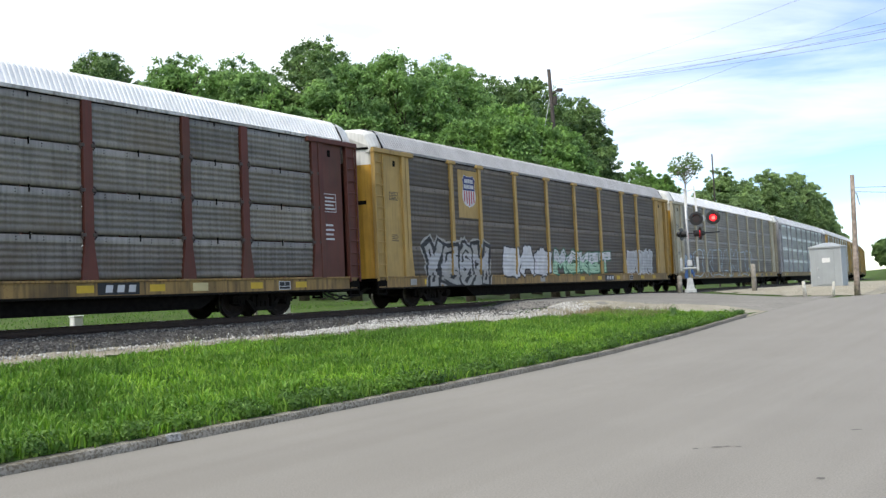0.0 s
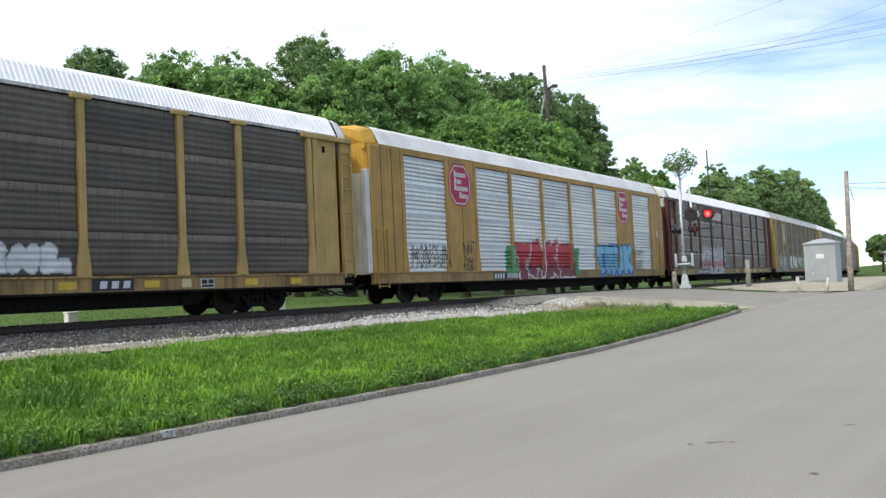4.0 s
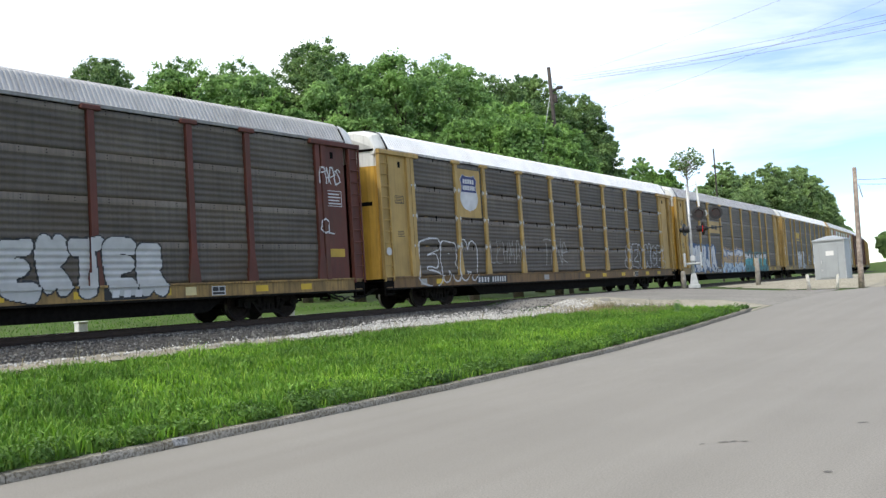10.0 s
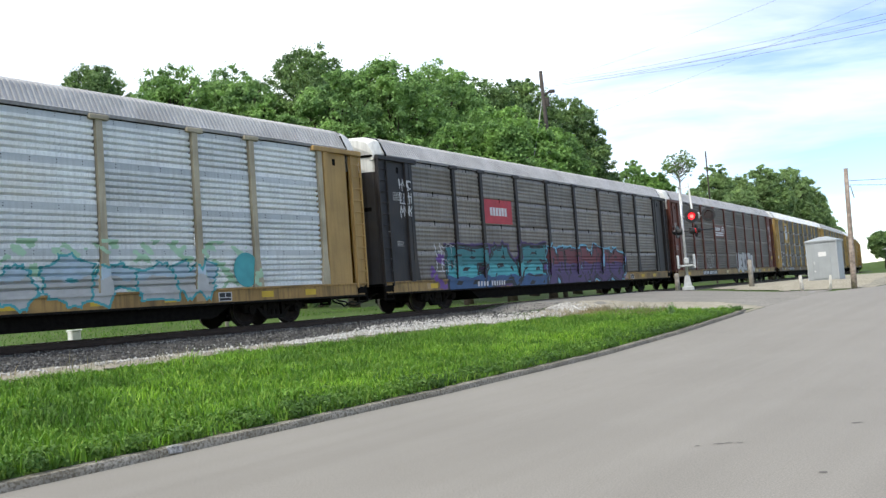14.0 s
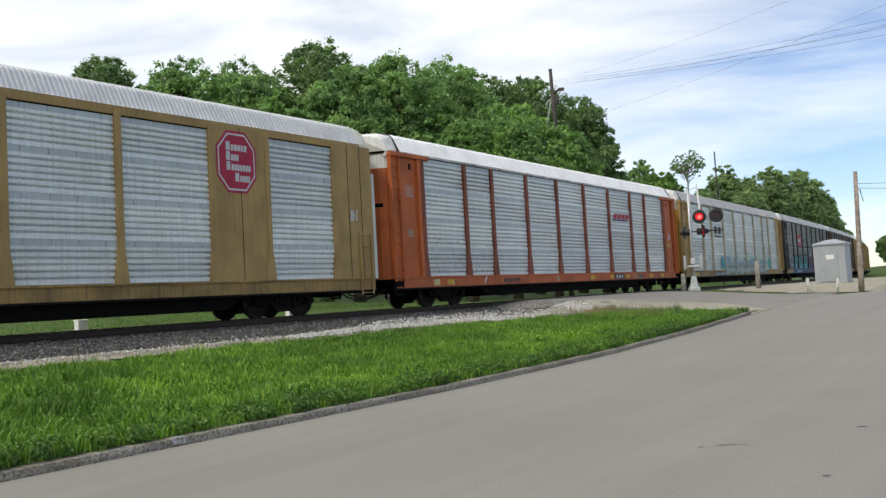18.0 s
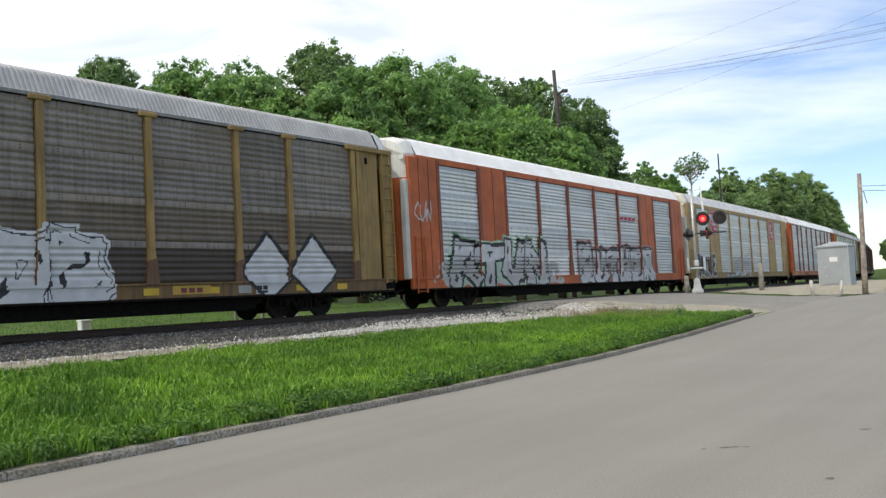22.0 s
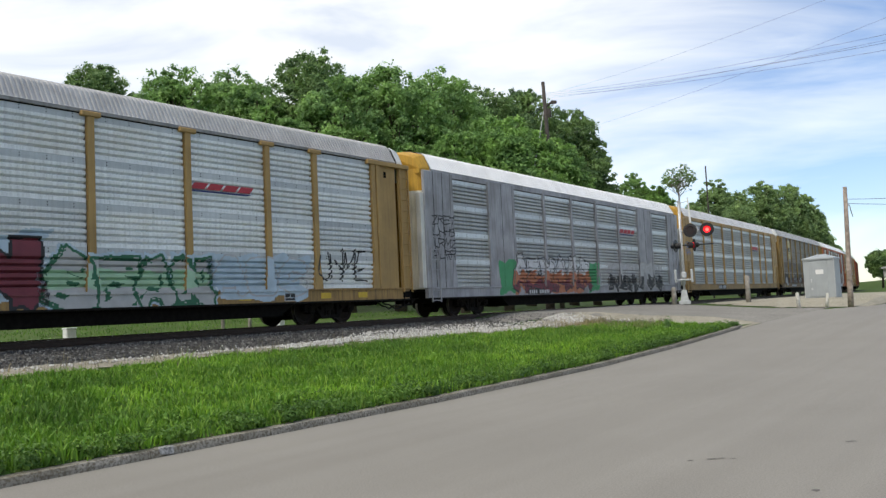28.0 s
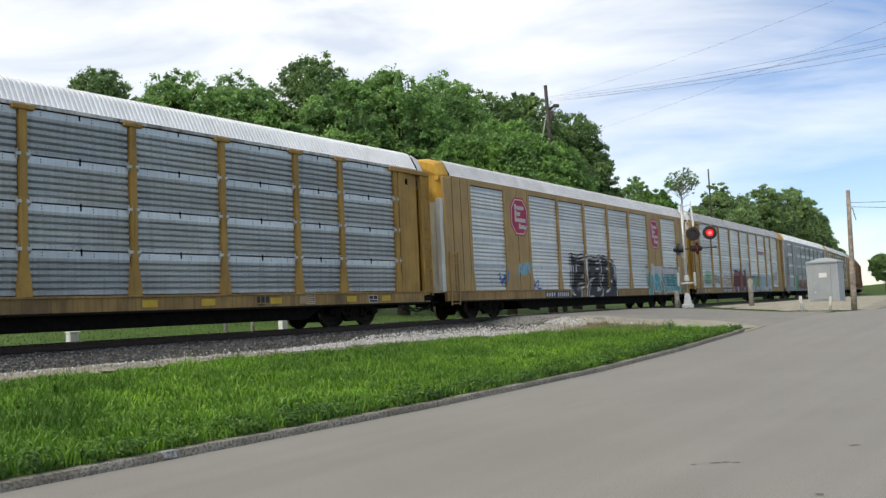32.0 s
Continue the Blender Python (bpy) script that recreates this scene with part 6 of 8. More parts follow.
# small stencils that every car carries near its ends and on its sill
for letter in ORDER:
    if letter[0] == "h" or SPEC[letter].get("flush"):
        continue
    ink = "faint" if letter in "BGHJ" else "black"
    rr = random.Random(letter)
    for k in range(2):
        z = 2.4 + 1.4 * k + rr.uniform(-0.2, 0.2)
        stencil(letter, -12.95, -12.45, z, z + rr.uniform(0.25, 0.45), k == 1, ink)
    x = 7.64 if letter not in "BR" else 10.27
    flat(letter, "tag_plate", rect(x, x + 0.46, 0.75, 1.0), PAINTS["white"], 0.006, "small white-edged black tag plate", SIDE + 0.05)
    for a, b in ((0.03, 0.22), (0.25, 0.43)):
        flat(letter, "tag_field", rect(x + a, x + b, 0.86, 0.98), PAINTS["black"], 0.010, "", SIDE + 0.05)
    flat(letter, "tag_field", rect(x + 0.03, x + 0.43, 0.77, 0.84), PAINTS["black"], 0.010, "", SIDE + 0.05)
    if letter not in "EFMLHIP":
        x = 4.45 if letter != "R" else 5.2
        if letter != "R":
            flat(letter, "mark_board", rect(x, x + 1.15, 0.74, 1.04), PAINTS["black"], 0.005, "dark board with three pale bars", SIDE + 0.05)
            bars(letter, x + 0.2, x + 1.15, 0.80, 0.98, 3, PAINTS["white"], SIDE + 0.055, 0.03, 0.4)
    for k in range(3):
        x = -11.6 + 9.3 * k + rr.uniform(-0.4, 0.4)
        flat(letter, "sill_patch", rect(x, x + rr.uniform(0.3, 0.5), 0.78, 1.0), PAINTS[rr.choice(("tan", "cream", "faint"))], 0.004, "", SIDE + 0.05)
    for x in (-10.9 + rr.uniform(-0.3, 0.3), 1.6, 3.7 + rr.uniform(-0.3, 0.3), 5.9, 9.2, 10.95):
        flat(letter, "reflector", rect(x, x + 0.45, 0.80, 0.98), PAINTS["yellow"], 0.005, "yellow reflective strip", SIDE + 0.05)


# ---- track, ballast and crossing ----
def sweep(name, prof, s0, s1, ds, mats, slots=None, closed=True):
    """A section of (q, z) points drawn along the track."""
    ss = spread(s0, s1, ds)
    vs, fs, ms, k = [], [], [], len(prof)
    for s in ss:
        for q, z in prof:
            x, y, _ = along(s, q)
            vs.append((x, y, z + RAIL_Z))
    for i in range(len(ss) - 1):
        for j in range(k if closed else k - 1):
            j2 = (j + 1) % k
            fs.append((i * k + j, i * k + j2, (i + 1) * k + j2, (i + 1) * k + j))
            ms.append(slots[j] if slots else 0)
    me = bpy.data.meshes.new(name)
    me.from_pydata(vs, [], fs)
    for m in mats:
        me.materials.append(m)
    me.polygons.foreach_set("material_index", ms)
    me.update()
    return me


for q0 in (0.755, -0.755):
    sec = [(q0 - 0.07, -0.172), (q0 + 0.07, -0.172), (q0 + 0.07, -0.158), (q0 + 0.012, -0.14), (q0 + 0.012, -0.045), (q0 + 0.036, -0.035), (q0 + 0.036, -0.004), (q0 + 0.028, 0.0), (q0 - 0.028, 0.0), (q0 - 0.036, -0.004), (q0 - 0.036, -0.035), (q0 - 0.012, -0.045), (q0 - 0.012, -0.14), (q0 - 0.07, -0.158)]
    tagged(new("rail", sweep("rail", sec, -600, 700, 4.0, (M_RAIL, M_RAILTOP), [0, 0, 0, 0, 0, 0, 1, 1, 1, 0, 0, 0, 0, 0])), "rusty steel rail with a worn bright head", "rail", "rails of the track")

tie_me = Geo().box(-0.11, 0.11, -1.3, 1.3, -0.34, -0.175, 0.012).mesh("tie", M_TIE)
ties = tagged(new("railway_ties"), "weathered dark timber ties under the rails", "railway tie", kind="structure")
rest = Geo()
for i in range(-380, 420):
    s = i * 0.56 + random.uniform(-0.03, 0.03)
    x, y, a = along(s)
    if -32 < s < 40 and not CROSS_A - 0.5 < s < CROSS_B + 0.5:
        t = new("tie", tie_me)
        t.parent = ties
        t.location, t.rotation_euler = (x, y, RAIL_Z + random.uniform(-0.01, 0.0)), (0, 0, a + random.uniform(-0.02, 0.02))
    else:
        m = Matrix.Translation((x, y, RAIL_Z)) @ Matrix.Rotation(a, 4, "Z")
        rest.add([m @ Vector(v) for v in ((-0.11, -1.3, -0.175), (0.11, -1.3, -0.175), (0.11, 1.3, -0.175), (-0.11, 1.3, -0.175), (-0.11, -1.3, -0.32), (0.11, -1.3, -0.32), (0.11, 1.3, -0.32), (-0.11, 1.3, -0.32))], ((0, 1, 2, 3), (0, 4, 5, 1), (2, 6, 7, 3), (1, 5, 6, 2), (3, 7, 4, 0)))
far_ties = new("far_ties", rest.mesh("far_ties", M_TIE))
far_ties.parent = ties
tagged(far_ties, kind="stuff")


def shoulder_lift(s):
    """How far the gravel shoulder stands over the ground beside the ballast."""
    return 0.01 + 0.06 * (1 - step(-7, 0, s))


def ballast_sheet():
    ss = spread(-500, -34, 20)[:-1] + spread(-34, 44, 0.22) + spread(44, 700, 20)[1:]
    qs = [-4.3, -3.6, -2.9, -2.2, -1.5, -0.75, 0, 0.75, 1.3] + spread(1.5, 4.8, 0.15)
    vs, fs, k = [], [], len(qs)
    for s in ss:
        for q in qs:
            x, y, _ = along(s, q)
            w = abs(q)
            top = curve_of(((0, RAIL_Z - 0.20), (1.55, RAIL_Z - 0.20), (2.0, RAIL_Z - 0.25), (4.1, -0.82 if s < 10 else -0.68), (4.7, -1.1)), w)
            c = step(CROSS_A - 5.0, CROSS_A - 2.6, s) * (1 - step(CROSS_B - 0.3, CROSS_B + 2.0, s))
            top = top * (1 - c) + (-0.9) * c
            n = noise.noise((x * 2.3, y * 2.3, 0)) * 0.05 + noise.noise((x * 9, y * 9, 3)) * 0.035
            vs.append((x, y, top + n * (1.0 if q > 1.3 else 0.5)))
    for i in range(len(ss) - 1):
        fs += [(i * k + j, (i + 1) * k + j, (i + 1) * k + j + 1, i * k + j + 1) for j in range(k - 1)]
    me = bpy.data.meshes.new("ballast")
    me.from_pydata(vs, [], fs)
    me.materials.append(M_BALLAST)
    return tagged(new("ballast", me), "dark grey crushed stone ballast bed under the track", "ballast", kind="structure")


ballast_sheet()


def stones(name, count, place, size, mat, label):
    """Loose stones as rough eight-sided chips."""
    rng = np.random.default_rng(len(name))
    base = np.array(((1, 0, 0), (-1, 0, 0), (0, 1, 0), (0, -1, 0), (0, 0, 1), (0, 0, -1)), float)
    tri = ((0, 2, 4), (2, 1, 4), (1, 3, 4), (3, 0, 4), (2, 0, 5), (1, 2, 5), (3, 1, 5), (0, 3, 5))
    vs, fs = [], []
    for i in range(count):
        s, q, z = place(rng)
        x, y, _ = along(s, q)
        r = rng.uniform(*size)
        p = base * rng.uniform(0.55, 1.15, (6, 3)) * r + rng.uniform(-0.3, 0.3, (6, 3)) * r
        a = rng.uniform(0, 6.28)
        p[:, :2] = p[:, :2] @ np.array(((math.cos(a), math.sin(a)), (-math.sin(a), math.cos(a))))
        o = len(vs)
        vs += (p + (x, y, z)).tolist()
        fs += [(u + o, v + o, w + o) for u, v, w in tri]
    me = bpy.data.meshes.new(name)
    me.from_pydata(vs, [], fs)
    me.materials.append(mat)
    return tagged(new(name, me), label, "gravel", kind="stuff")


def ballast_place(rng):
    while True:
        s, q = rng.uniform(-30, 34), rng.uniform(1.2, 4.4)
        if not CROSS_A - 1.5 < s < CROSS_B + 0.5:
            break
    top = curve_of(((0, RAIL_Z - 0.20), (1.55, RAIL_Z - 0.20), (2.0, RAIL_Z - 0.25), (4.1, -0.82 if s < 10 else -0.68), (4.7, -1.1)), q)
    return s, q, max(top, land(s, q) - 0.01) + 0.01


def verge_edge(s):
    return 4.68 + 2.07 * step(-10, 3, s) + 0.35 * noise.noise((s * 0.9, 0.3, 7.0))


def white_place(rng):
    if rng.random() < 0.07:
        s = -9 - 21 * rng.random()
        q = rng.normal(4.5, 0.14)
    else:
        s = 0.3 - 13.5 * rng.random() ** 0.9
        lo = 2.5 + 2.0 * step(-6, -14, s)
        q = lo + (verge_edge(s) + 0.3 - lo) * rng.random() ** 0.6
    top = curve_of(((0, RAIL_Z - 0.20), (1.55, RAIL_Z - 0.20), (2.0, RAIL_Z - 0.25), (4.1, -0.82), (4.7, -1.1)), q)
    c = step(CROSS_A - 5.0, CROSS_A - 2.6, s)
    return s, q, max(land(s, q) + (shoulder_lift(s) if q > 4.1 else 0.0), top * (1 - c) - 0.9 * c) + 0.012


stones("loose_ballast", 14000, ballast_place, (0.018, 0.045), M_STONE, "loose grey ballast stones on the track shoulder")
stones("pale_gravel_stones", 8500, white_place, (0.02, 0.05), M_STONE_W, "loose pale limestone gravel along the grass edge")


def tip_place(rng):
    q = 4.3 + 4.6 * rng.random() ** 1.3
    s = 0.1 + 0.17 * (11.7 - q) + rng.normal(0.15, 0.45)
    return s, q, land(s, q) + 0.022


stones("scattered_gravel_stones", 1700, tip_place, (0.02, 0.05), M_STONE_W, "scattered pale gravel round the tip of the grass")


def shoulder_end(q):
    """Where the asphalt of the crossing road begins."""
    return curve_of(((1.6, -1.2), (4.5, 1.6), (6.5, 3.6), (9.5, 5.2), (11.8, 3.6)), q)


def crossing_keep(s, q):
    return shoulder_end(q) - 0.2 < s < CROSS_B - 0.1 * q


# crossing road up to the track on both sides, and the panels between the rails
S_X = spread(-4, 22, 0.25)
sheet("crossing_road", S_X, spread(1.62, 11.76, 0.35), 0.006, M_APRON, "pale worn asphalt ramp up to the railway crossing", crossing_keep)
sheet("crossing_road", S_X, spread(-12, -1.62, 1.0), 0.006, M_APRON, "pale worn asphalt road beyond the railway crossing", lambda s, q: CROSS_A < s < CROSS_B)
mid = tagged(new("crossing_deck"), "timber and asphalt deck between the rails at the crossing", "crossing", kind="structure")
for q0, q1, nm in ((-0.66, 0.66, "deck_panel"), (0.84, 1.60, "deck_panel"), (-1.60, -0.84, "deck_panel")):
    for k in range(5):
        a, b = CROSS_A + k * 2.56, CROSS_A + k * 2.56 + 2.54
        me = sweep(nm, [(q0, -0.3), (q1, -0.3), (q1, -0.012), (q0, -0.012)], a, b, 1.3, (M_APRON,))
        o = new(nm, me)
        o.parent = mid
# pale shoulder between the grass wedge and the crossing road
sheet("gravel_shoulder", S_X, spread(4.6, 11.7, 0.25), 0.003, M_PALE, "pale sandy gravel shoulder beside the crossing road",
      lambda s, q: 0.2 + 0.17 * (11.7 - q) + noise.noise((s * 1.3, q * 1.3, 0)) * 0.5 < s < shoulder_end(q))
sheet("gravel_apron", spread(12, 60, 0.5), spread(5.0, 13.5, 0.3), 0.012, M_PALE, "pale gravel apron round the signal cabinet",
      lambda s, q: s > 18.0 - 0.3 * (q - 6) + noise.noise((s, q, 2)) * 0.6 and q < 13.4)


def kerb():
    """A low concrete kerb in separate lengths, its end curving into the crossing road."""
    root = tagged(new("kerb"), "low worn concrete kerb between grass and road", "kerb", kind="structure")
    path = [(s, KERB_Q - 0.02) for s in spread(-60, 0.2, 1.0)]
    path += [(0.9, 11.68), (1.6, 11.6), (2.3, 11.46), (3.0, 11.25)]

    def block(a, b, name):
        n = 4
        vs, fs = [], []
        for i in range(n + 1):
            u = i / n
            s, q = a[0] + (b[0] - a[0]) * u, a[1] + (b[1] - a[1]) * u
            fall = 1 - 0.75 * step(0.8, 3.0, s)
            z = road_z(s)
            g = 0.006 if i in (0, n) else 0.0
            for dq, dz in ((0.022, -0.1), (0.014, 0.05 * fall), (0.004, 0.092 * fall - g), (-0.012, 0.102 * fall - g), (-0.14, 0.106 * fall - g), (-0.15, -0.1)):
                x, y, _ = along(s, q + dq + noise.noise((s * 0.8, dz * 9, 5)) * 0.012 + noise.noise((s * 4.1, dz * 7, 9)) * 0.007)
                vs.append((x, y, z + dz))
        for i in range(n):
            fs += [(i * 6 + j, (i + 1) * 6 + j, (i + 1) * 6 + (j + 1) % 6, i * 6 + (j + 1) % 6) for j in range(6)]
        fs += [(0, 1, 2, 3, 4, 5), tuple(range(n * 6 + 5, n * 6 - 1, -1))]
        o = new(name, Geo().add(vs, fs).mesh(name, M_KERB))
        o.parent = root
    stops = spread(-60, 0.2, 1.83)
    for a, b in zip(stops, stops[1:]):
        block((a + 0.006, KERB_Q - 0.02), (b - 0.006, KERB_Q - 0.02), "kerb_stone")
    for a, b in zip(path[-5:], path[-4:]):
        block(a, b, "kerb_stone")
    white_p = Geo()
    s0 = -21.48
    x0, y0, a0 = along(s0, KERB_Q + 0.014)
    m = Matrix.Translation((x0, y0, road_z(s0))) @ Matrix.Rotation(a0, 4, "Z")
    white_p.add([m @ Vector(v) for v in ((-0.10, 0, 0.03), (0.09, 0, 0.02), (0.11, 0.022, 0.102), (-0.11, 0.022, 0.102), (0.10, 0.08, 0.112), (-0.07, 0.09, 0.112))], ((0, 1, 2, 3), (3, 2, 4, 5)))
    o = new("paint_patch", white_p.mesh("paint_patch", M_PATCH))
    o.parent = root
    tagged(o, "faded white paint patch")


M_PATCH = plain("white_kerb_paint", (0.33, 0.325, 0.31), 0.8, 0.0, 0.7, 30.0)
kerb()


# ---- grass ----
def blades(name, count, place, high, wide, mat, label, seed, edge=False):
    """Bent grass blades, each a narrow two-piece leaf."""
    rng = np.random.default_rng(seed)
    sq = np.array([place(rng) for _ in range(count)])
    px = np.array([along(s, q)[:2] for s, q, _ in sq])
    z = sq[:, 2]
    tuft = np.array([noise.noise((x * 1.6, y * 1.6, 9.0)) + 0.6 * noise.noise((x * 5, y * 5, 2.0)) for x, y in px])
    h = rng.uniform(high[0], high[1], count) * np.clip(0.85 + 0.75 * tuft, 0.4, 1.6)
    if edge:
        # thin and short where it runs out on to the gravel
        h *= np.array([min(1.0, 0.3 + 0.7 * max(0.0, q - verge_edge(s) + 0.2) / 1.1) for s, q, _ in sq])
    w = rng.uniform(wide[0], wide[1], count)
    a, lean, b = rng.uniform(0, 6.283, count), rng.uniform(0.1, 0.75, count), rng.uniform(0, 6.283, count)
    dx, dy = np.cos(a) * w / 2, np.sin(a) * w / 2
    lx, ly = np.cos(b) * lean * h, np.sin(b) * lean * h
    v = np.empty((count, 5, 3))
    v[:, 0] = np.stack((px[:, 0] - dx, px[:, 1] - dy, z - 0.01), 1)
    v[:, 1] = np.stack((px[:, 0] + dx, px[:, 1] + dy, z - 0.01), 1)
    mx, my, mz = px[:, 0] + lx * 0.35, px[:, 1] + ly * 0.35, z + h * 0.6
    v[:, 2] = np.stack((mx + dx * 0.8, my + dy * 0.8, mz), 1)
    v[:, 3] = np.stack((mx - dx * 0.8, my - dy * 0.8, mz), 1)
    v[:, 4] = np.stack((px[:, 0] + lx, px[:, 1] + ly, z + h * (1 - 0.25 * lean)), 1)
    o = np.arange(count)[:, None] * 5
    quads = (o + np.array((0, 1, 2, 3))).tolist()
    tris = (o + np.array((3, 2, 4))).tolist()
    me = bpy.data.meshes.new(name)
    me.from_pydata(v.reshape(-1, 3).tolist(), [], quads + tris)
    me.materials.append(mat)
    return tagged(new(name, me), label, "grass", kind="stuff")


M_BLADE = leafy("grass_blade", (0.09, 0.225, 0.018), (0.175, 0.365, 0.033), (0.31, 0.47, 0.09))
M_WEED = leafy("weed_leaf", (0.06, 0.15, 0.022), (0.105, 0.225, 0.036), (0.16, 0.29, 0.06))
M_CLOVER = leafy("clover_leaf", (0.10, 0.25, 0.03), (0.17, 0.36, 0.05), (0.27, 0.46, 0.11))
M_WHITEFLOWER = plain("white_petal", (0.75, 0.75, 0.7), 0.7)
M_STRAW = leafy("dry_stem", (0.20, 0.17, 0.10), (0.27, 0.23, 0.15), (0.36, 0.30, 0.23))


def gravel_edge():
    """The pale sandy shoulder between ballast and grass, a little higher than both."""
    ss, qs = spread(-31, 4, 0.35), spread(3.7, 6.9, 0.16)
    vs, fs, k = [], [], len(qs)
    for s in ss:
        for q in qs:
            x, y, _ = along(s, q)
            vs.append((x, y, land(s, q) + shoulder_lift(s) * step(verge_edge(s) + 0.9, verge_edge(s) + 0.1, q) + 0.025 * noise.noise((x * 2, y * 2, 3))))
    for i in range(len(ss) - 1):
        for j in range(k - 1):
            s, q = (ss[i] + ss[i + 1]) / 2, (qs[j] + qs[j + 1]) / 2
            if q < verge_edge(s) + 0.5 and q > 4.12 + 0.14 * noise.noise((s * 3, q * 2, 8)):
                fs.append((i * k + j, (i + 1) * k + j, (i + 1) * k + j + 1, i * k + j + 1))
    me = bpy.data.meshes.new("gravel_edge")
    me.from_pydata(vs, [], fs)
    me.materials.append(M_PALE)
    tagged(new("gravel_edge", smooth(me)), "pale sandy gravel strip between ballast and grass", "gravel", kind="structure")


gravel_edge()


def verge(rng):
    while True:
        s = -31 + 33.4 * rng.random()
        q = 4.3 + 7.35 * rng.random()
        if q > verge_edge(s) + rng.exponential(0.25) - 0.2 and q < KERB_Q - 0.1 and q < KERB_Q + 0.3 - 2.4 * step(-1.0, 3.0, s) + 0.6:
            break
    if s > 0.1 + 0.17 * (11.7 - q):
        s -= 3.0 * rng.random() + 1.5
        q = max(q, verge_edge(s))
    return s, q, land(s, q) - 0.02


def leaves(clumps, per, size, rng, mat, loose=0.0):
    """Small folded leaf sprays gathered on clumps; loose ones stand every way and off the clump's skin."""
    c = np.repeat(np.array([p[:3] for p in clumps]), per, 0)
    r = np.repeat(np.array([p[3] for p in clumps]), per)
    n = len(c)
    d = rng.normal(size=(n, 3))
    d /= np.linalg.norm(d, axis=1)[:, None]
    d[:, 2] *= 0.72
    pos = c + d * (r * np.abs(rng.normal(0.84 - 0.12 * loose, 0.20 + 0.18 * loose, n)))[:, None]
    nrm = d * (1.15 - 0.5 * loose) + rng.normal(size=(n, 3)) * (0.40 + 0.3 * loose) + np.array((0, 0, 0.25))
    nrm /= np.linalg.norm(nrm, axis=1)[:, None]
    u = np.cross(nrm, rng.normal(size=(n, 3)))
    u /= np.linalg.norm(u, axis=1)[:, None]
    w = np.cross(nrm, u)
    s = rng.uniform(size[0], size[1], n)[:, None]
    v = np.empty((n, 4, 3))
    v[:, 0], v[:, 2] = pos - u * s, pos + u * s
    v[:, 1], v[:, 3] = pos + w * s * 0.55 + nrm * s * 0.15, pos - w * s * 0.55 + nrm * s * 0.15
    me = bpy.data.meshes.new("crown")
    me.from_pydata(v.reshape(-1, 3).tolist(), [], (np.arange(n)[:, None] * 4 + np.arange(4)).tolist())
    me.materials.append(mat)
    return me


def leaf_tufts(name, count, place, rad, per, size, mat, label, seed):
    """Low leafy weeds: many small leaves gathered in tufts."""
    rng = np.random.default_rng(seed)
    c = []
    for _ in range(count):
        s, q = place(rng)
        x, y, _ = along(s, q)
        r = rng.uniform(*rad)
        c.append((x, y, land(s, q) + r * 0.55, r))
    me = leaves(c, per, size, rng, mat)
    me.name = name
    return tagged(new(name, me), label, "weed", kind="stuff")


def kerb_edge(rng):
    s = -31 + 32 * rng.random()
    lush = 0.5 + 0.5 * noise.noise((s * 0.7, 1.0, 4.0))
    return s, KERB_Q - 0.12 - abs(rng.normal(0, 0.12 + 0.35 * lush))


def verge_spots(rng):
    while True:
        s, q = -31 + 31 * rng.random(), 5.4 + 6.2 * rng.random()
        if q > verge_edge(s) + 0.6 and noise.noise((s * 0.55, q * 0.8, 6.0)) + 0.25 * rng.random() > 0.1:
            return s, q


def flower_place(rng):
    s = rng.choice((-11.5, -9.5, -6.0, -16.0)) + rng.normal(0, 0.9)
    q = verge_edge(s) + abs(rng.normal(0.5, 0.5))
    return s, q, land(s, q) + rng.uniform(0.16, 0.26)


stones("clover_flowers", 150, flower_place, (0.012, 0.022), M_WHITEFLOWER, "small white clover flowers in the verge")


def tall_stems(rng):
    if rng.random() < 0.55:
        q = 5.0 + 4.6 * rng.random()
        s = 0.2 + 0.17 * (11.7 - q) - abs(rng.normal(0, 1.6))
        q = max(q, verge_edge(s))
    else:
        s = -30 + 31 * rng.random()
        q = verge_edge(s) + abs(rng.normal(0, 0.7))
    return s, q, land(s, q) - 0.02


blades("verge_weeds", 34000, verge, (0.04, 0.16), (0.03, 0.06), M_WEED, "broad-leaved weeds among the verge grass", 8, True)
blades("verge_clover", 26000, verge, (0.08, 0.2), (0.03, 0.055), M_CLOVER, "light green clover among the verge grass", 9, True)
blades("verge_grass", 110000, verge, (0.09, 0.24), (0.012, 0.026), M_BLADE, "thick green unmown verge grass", 3, True)
leaf_tufts("kerb_weeds", 900, kerb_edge, (0.05, 0.15), 55, (0.015, 0.036), M_WEED, "broad-leaved weeds growing along the kerb", 4)
leaf_tufts("verge_weed_tufts", 420, verge_spots, (0.05, 0.14), 34, (0.014, 0.032), M_CLOVER, "leafy weed tufts among the verge grass", 14)
blades("tall_stems", 4200, tall_stems, (0.18, 0.42), (0.006, 0.013), M_STRAW, "dry seed stems at the ballast edge", 5)


def far_grass(rng):
    s, q = -45 + 70 * rng.random(), -4.6 - 13 * rng.random() ** 1.4
    return s, q, land(s, q) - 0.02


# the darker weed green stands in for the train's shadow on this grass
blades("far_grass", 30000, far_grass, (0.05, 0.13), (0.02, 0.05), M_WEED, "green grass beyond the track", 6)


# ---- things beside the track ----
M_ALU = plain("dull_aluminium", (0.55, 0.56, 0.57), 0.45, 0.5, 0.15)
M_WHITEP = plain("white_sign_paint", (0.75, 0.75, 0.74), 0.5, 0.0, 0.12)
M_DARKHOOD = plain("black_lamp_hood", (0.018, 0.018, 0.02), 0.5)
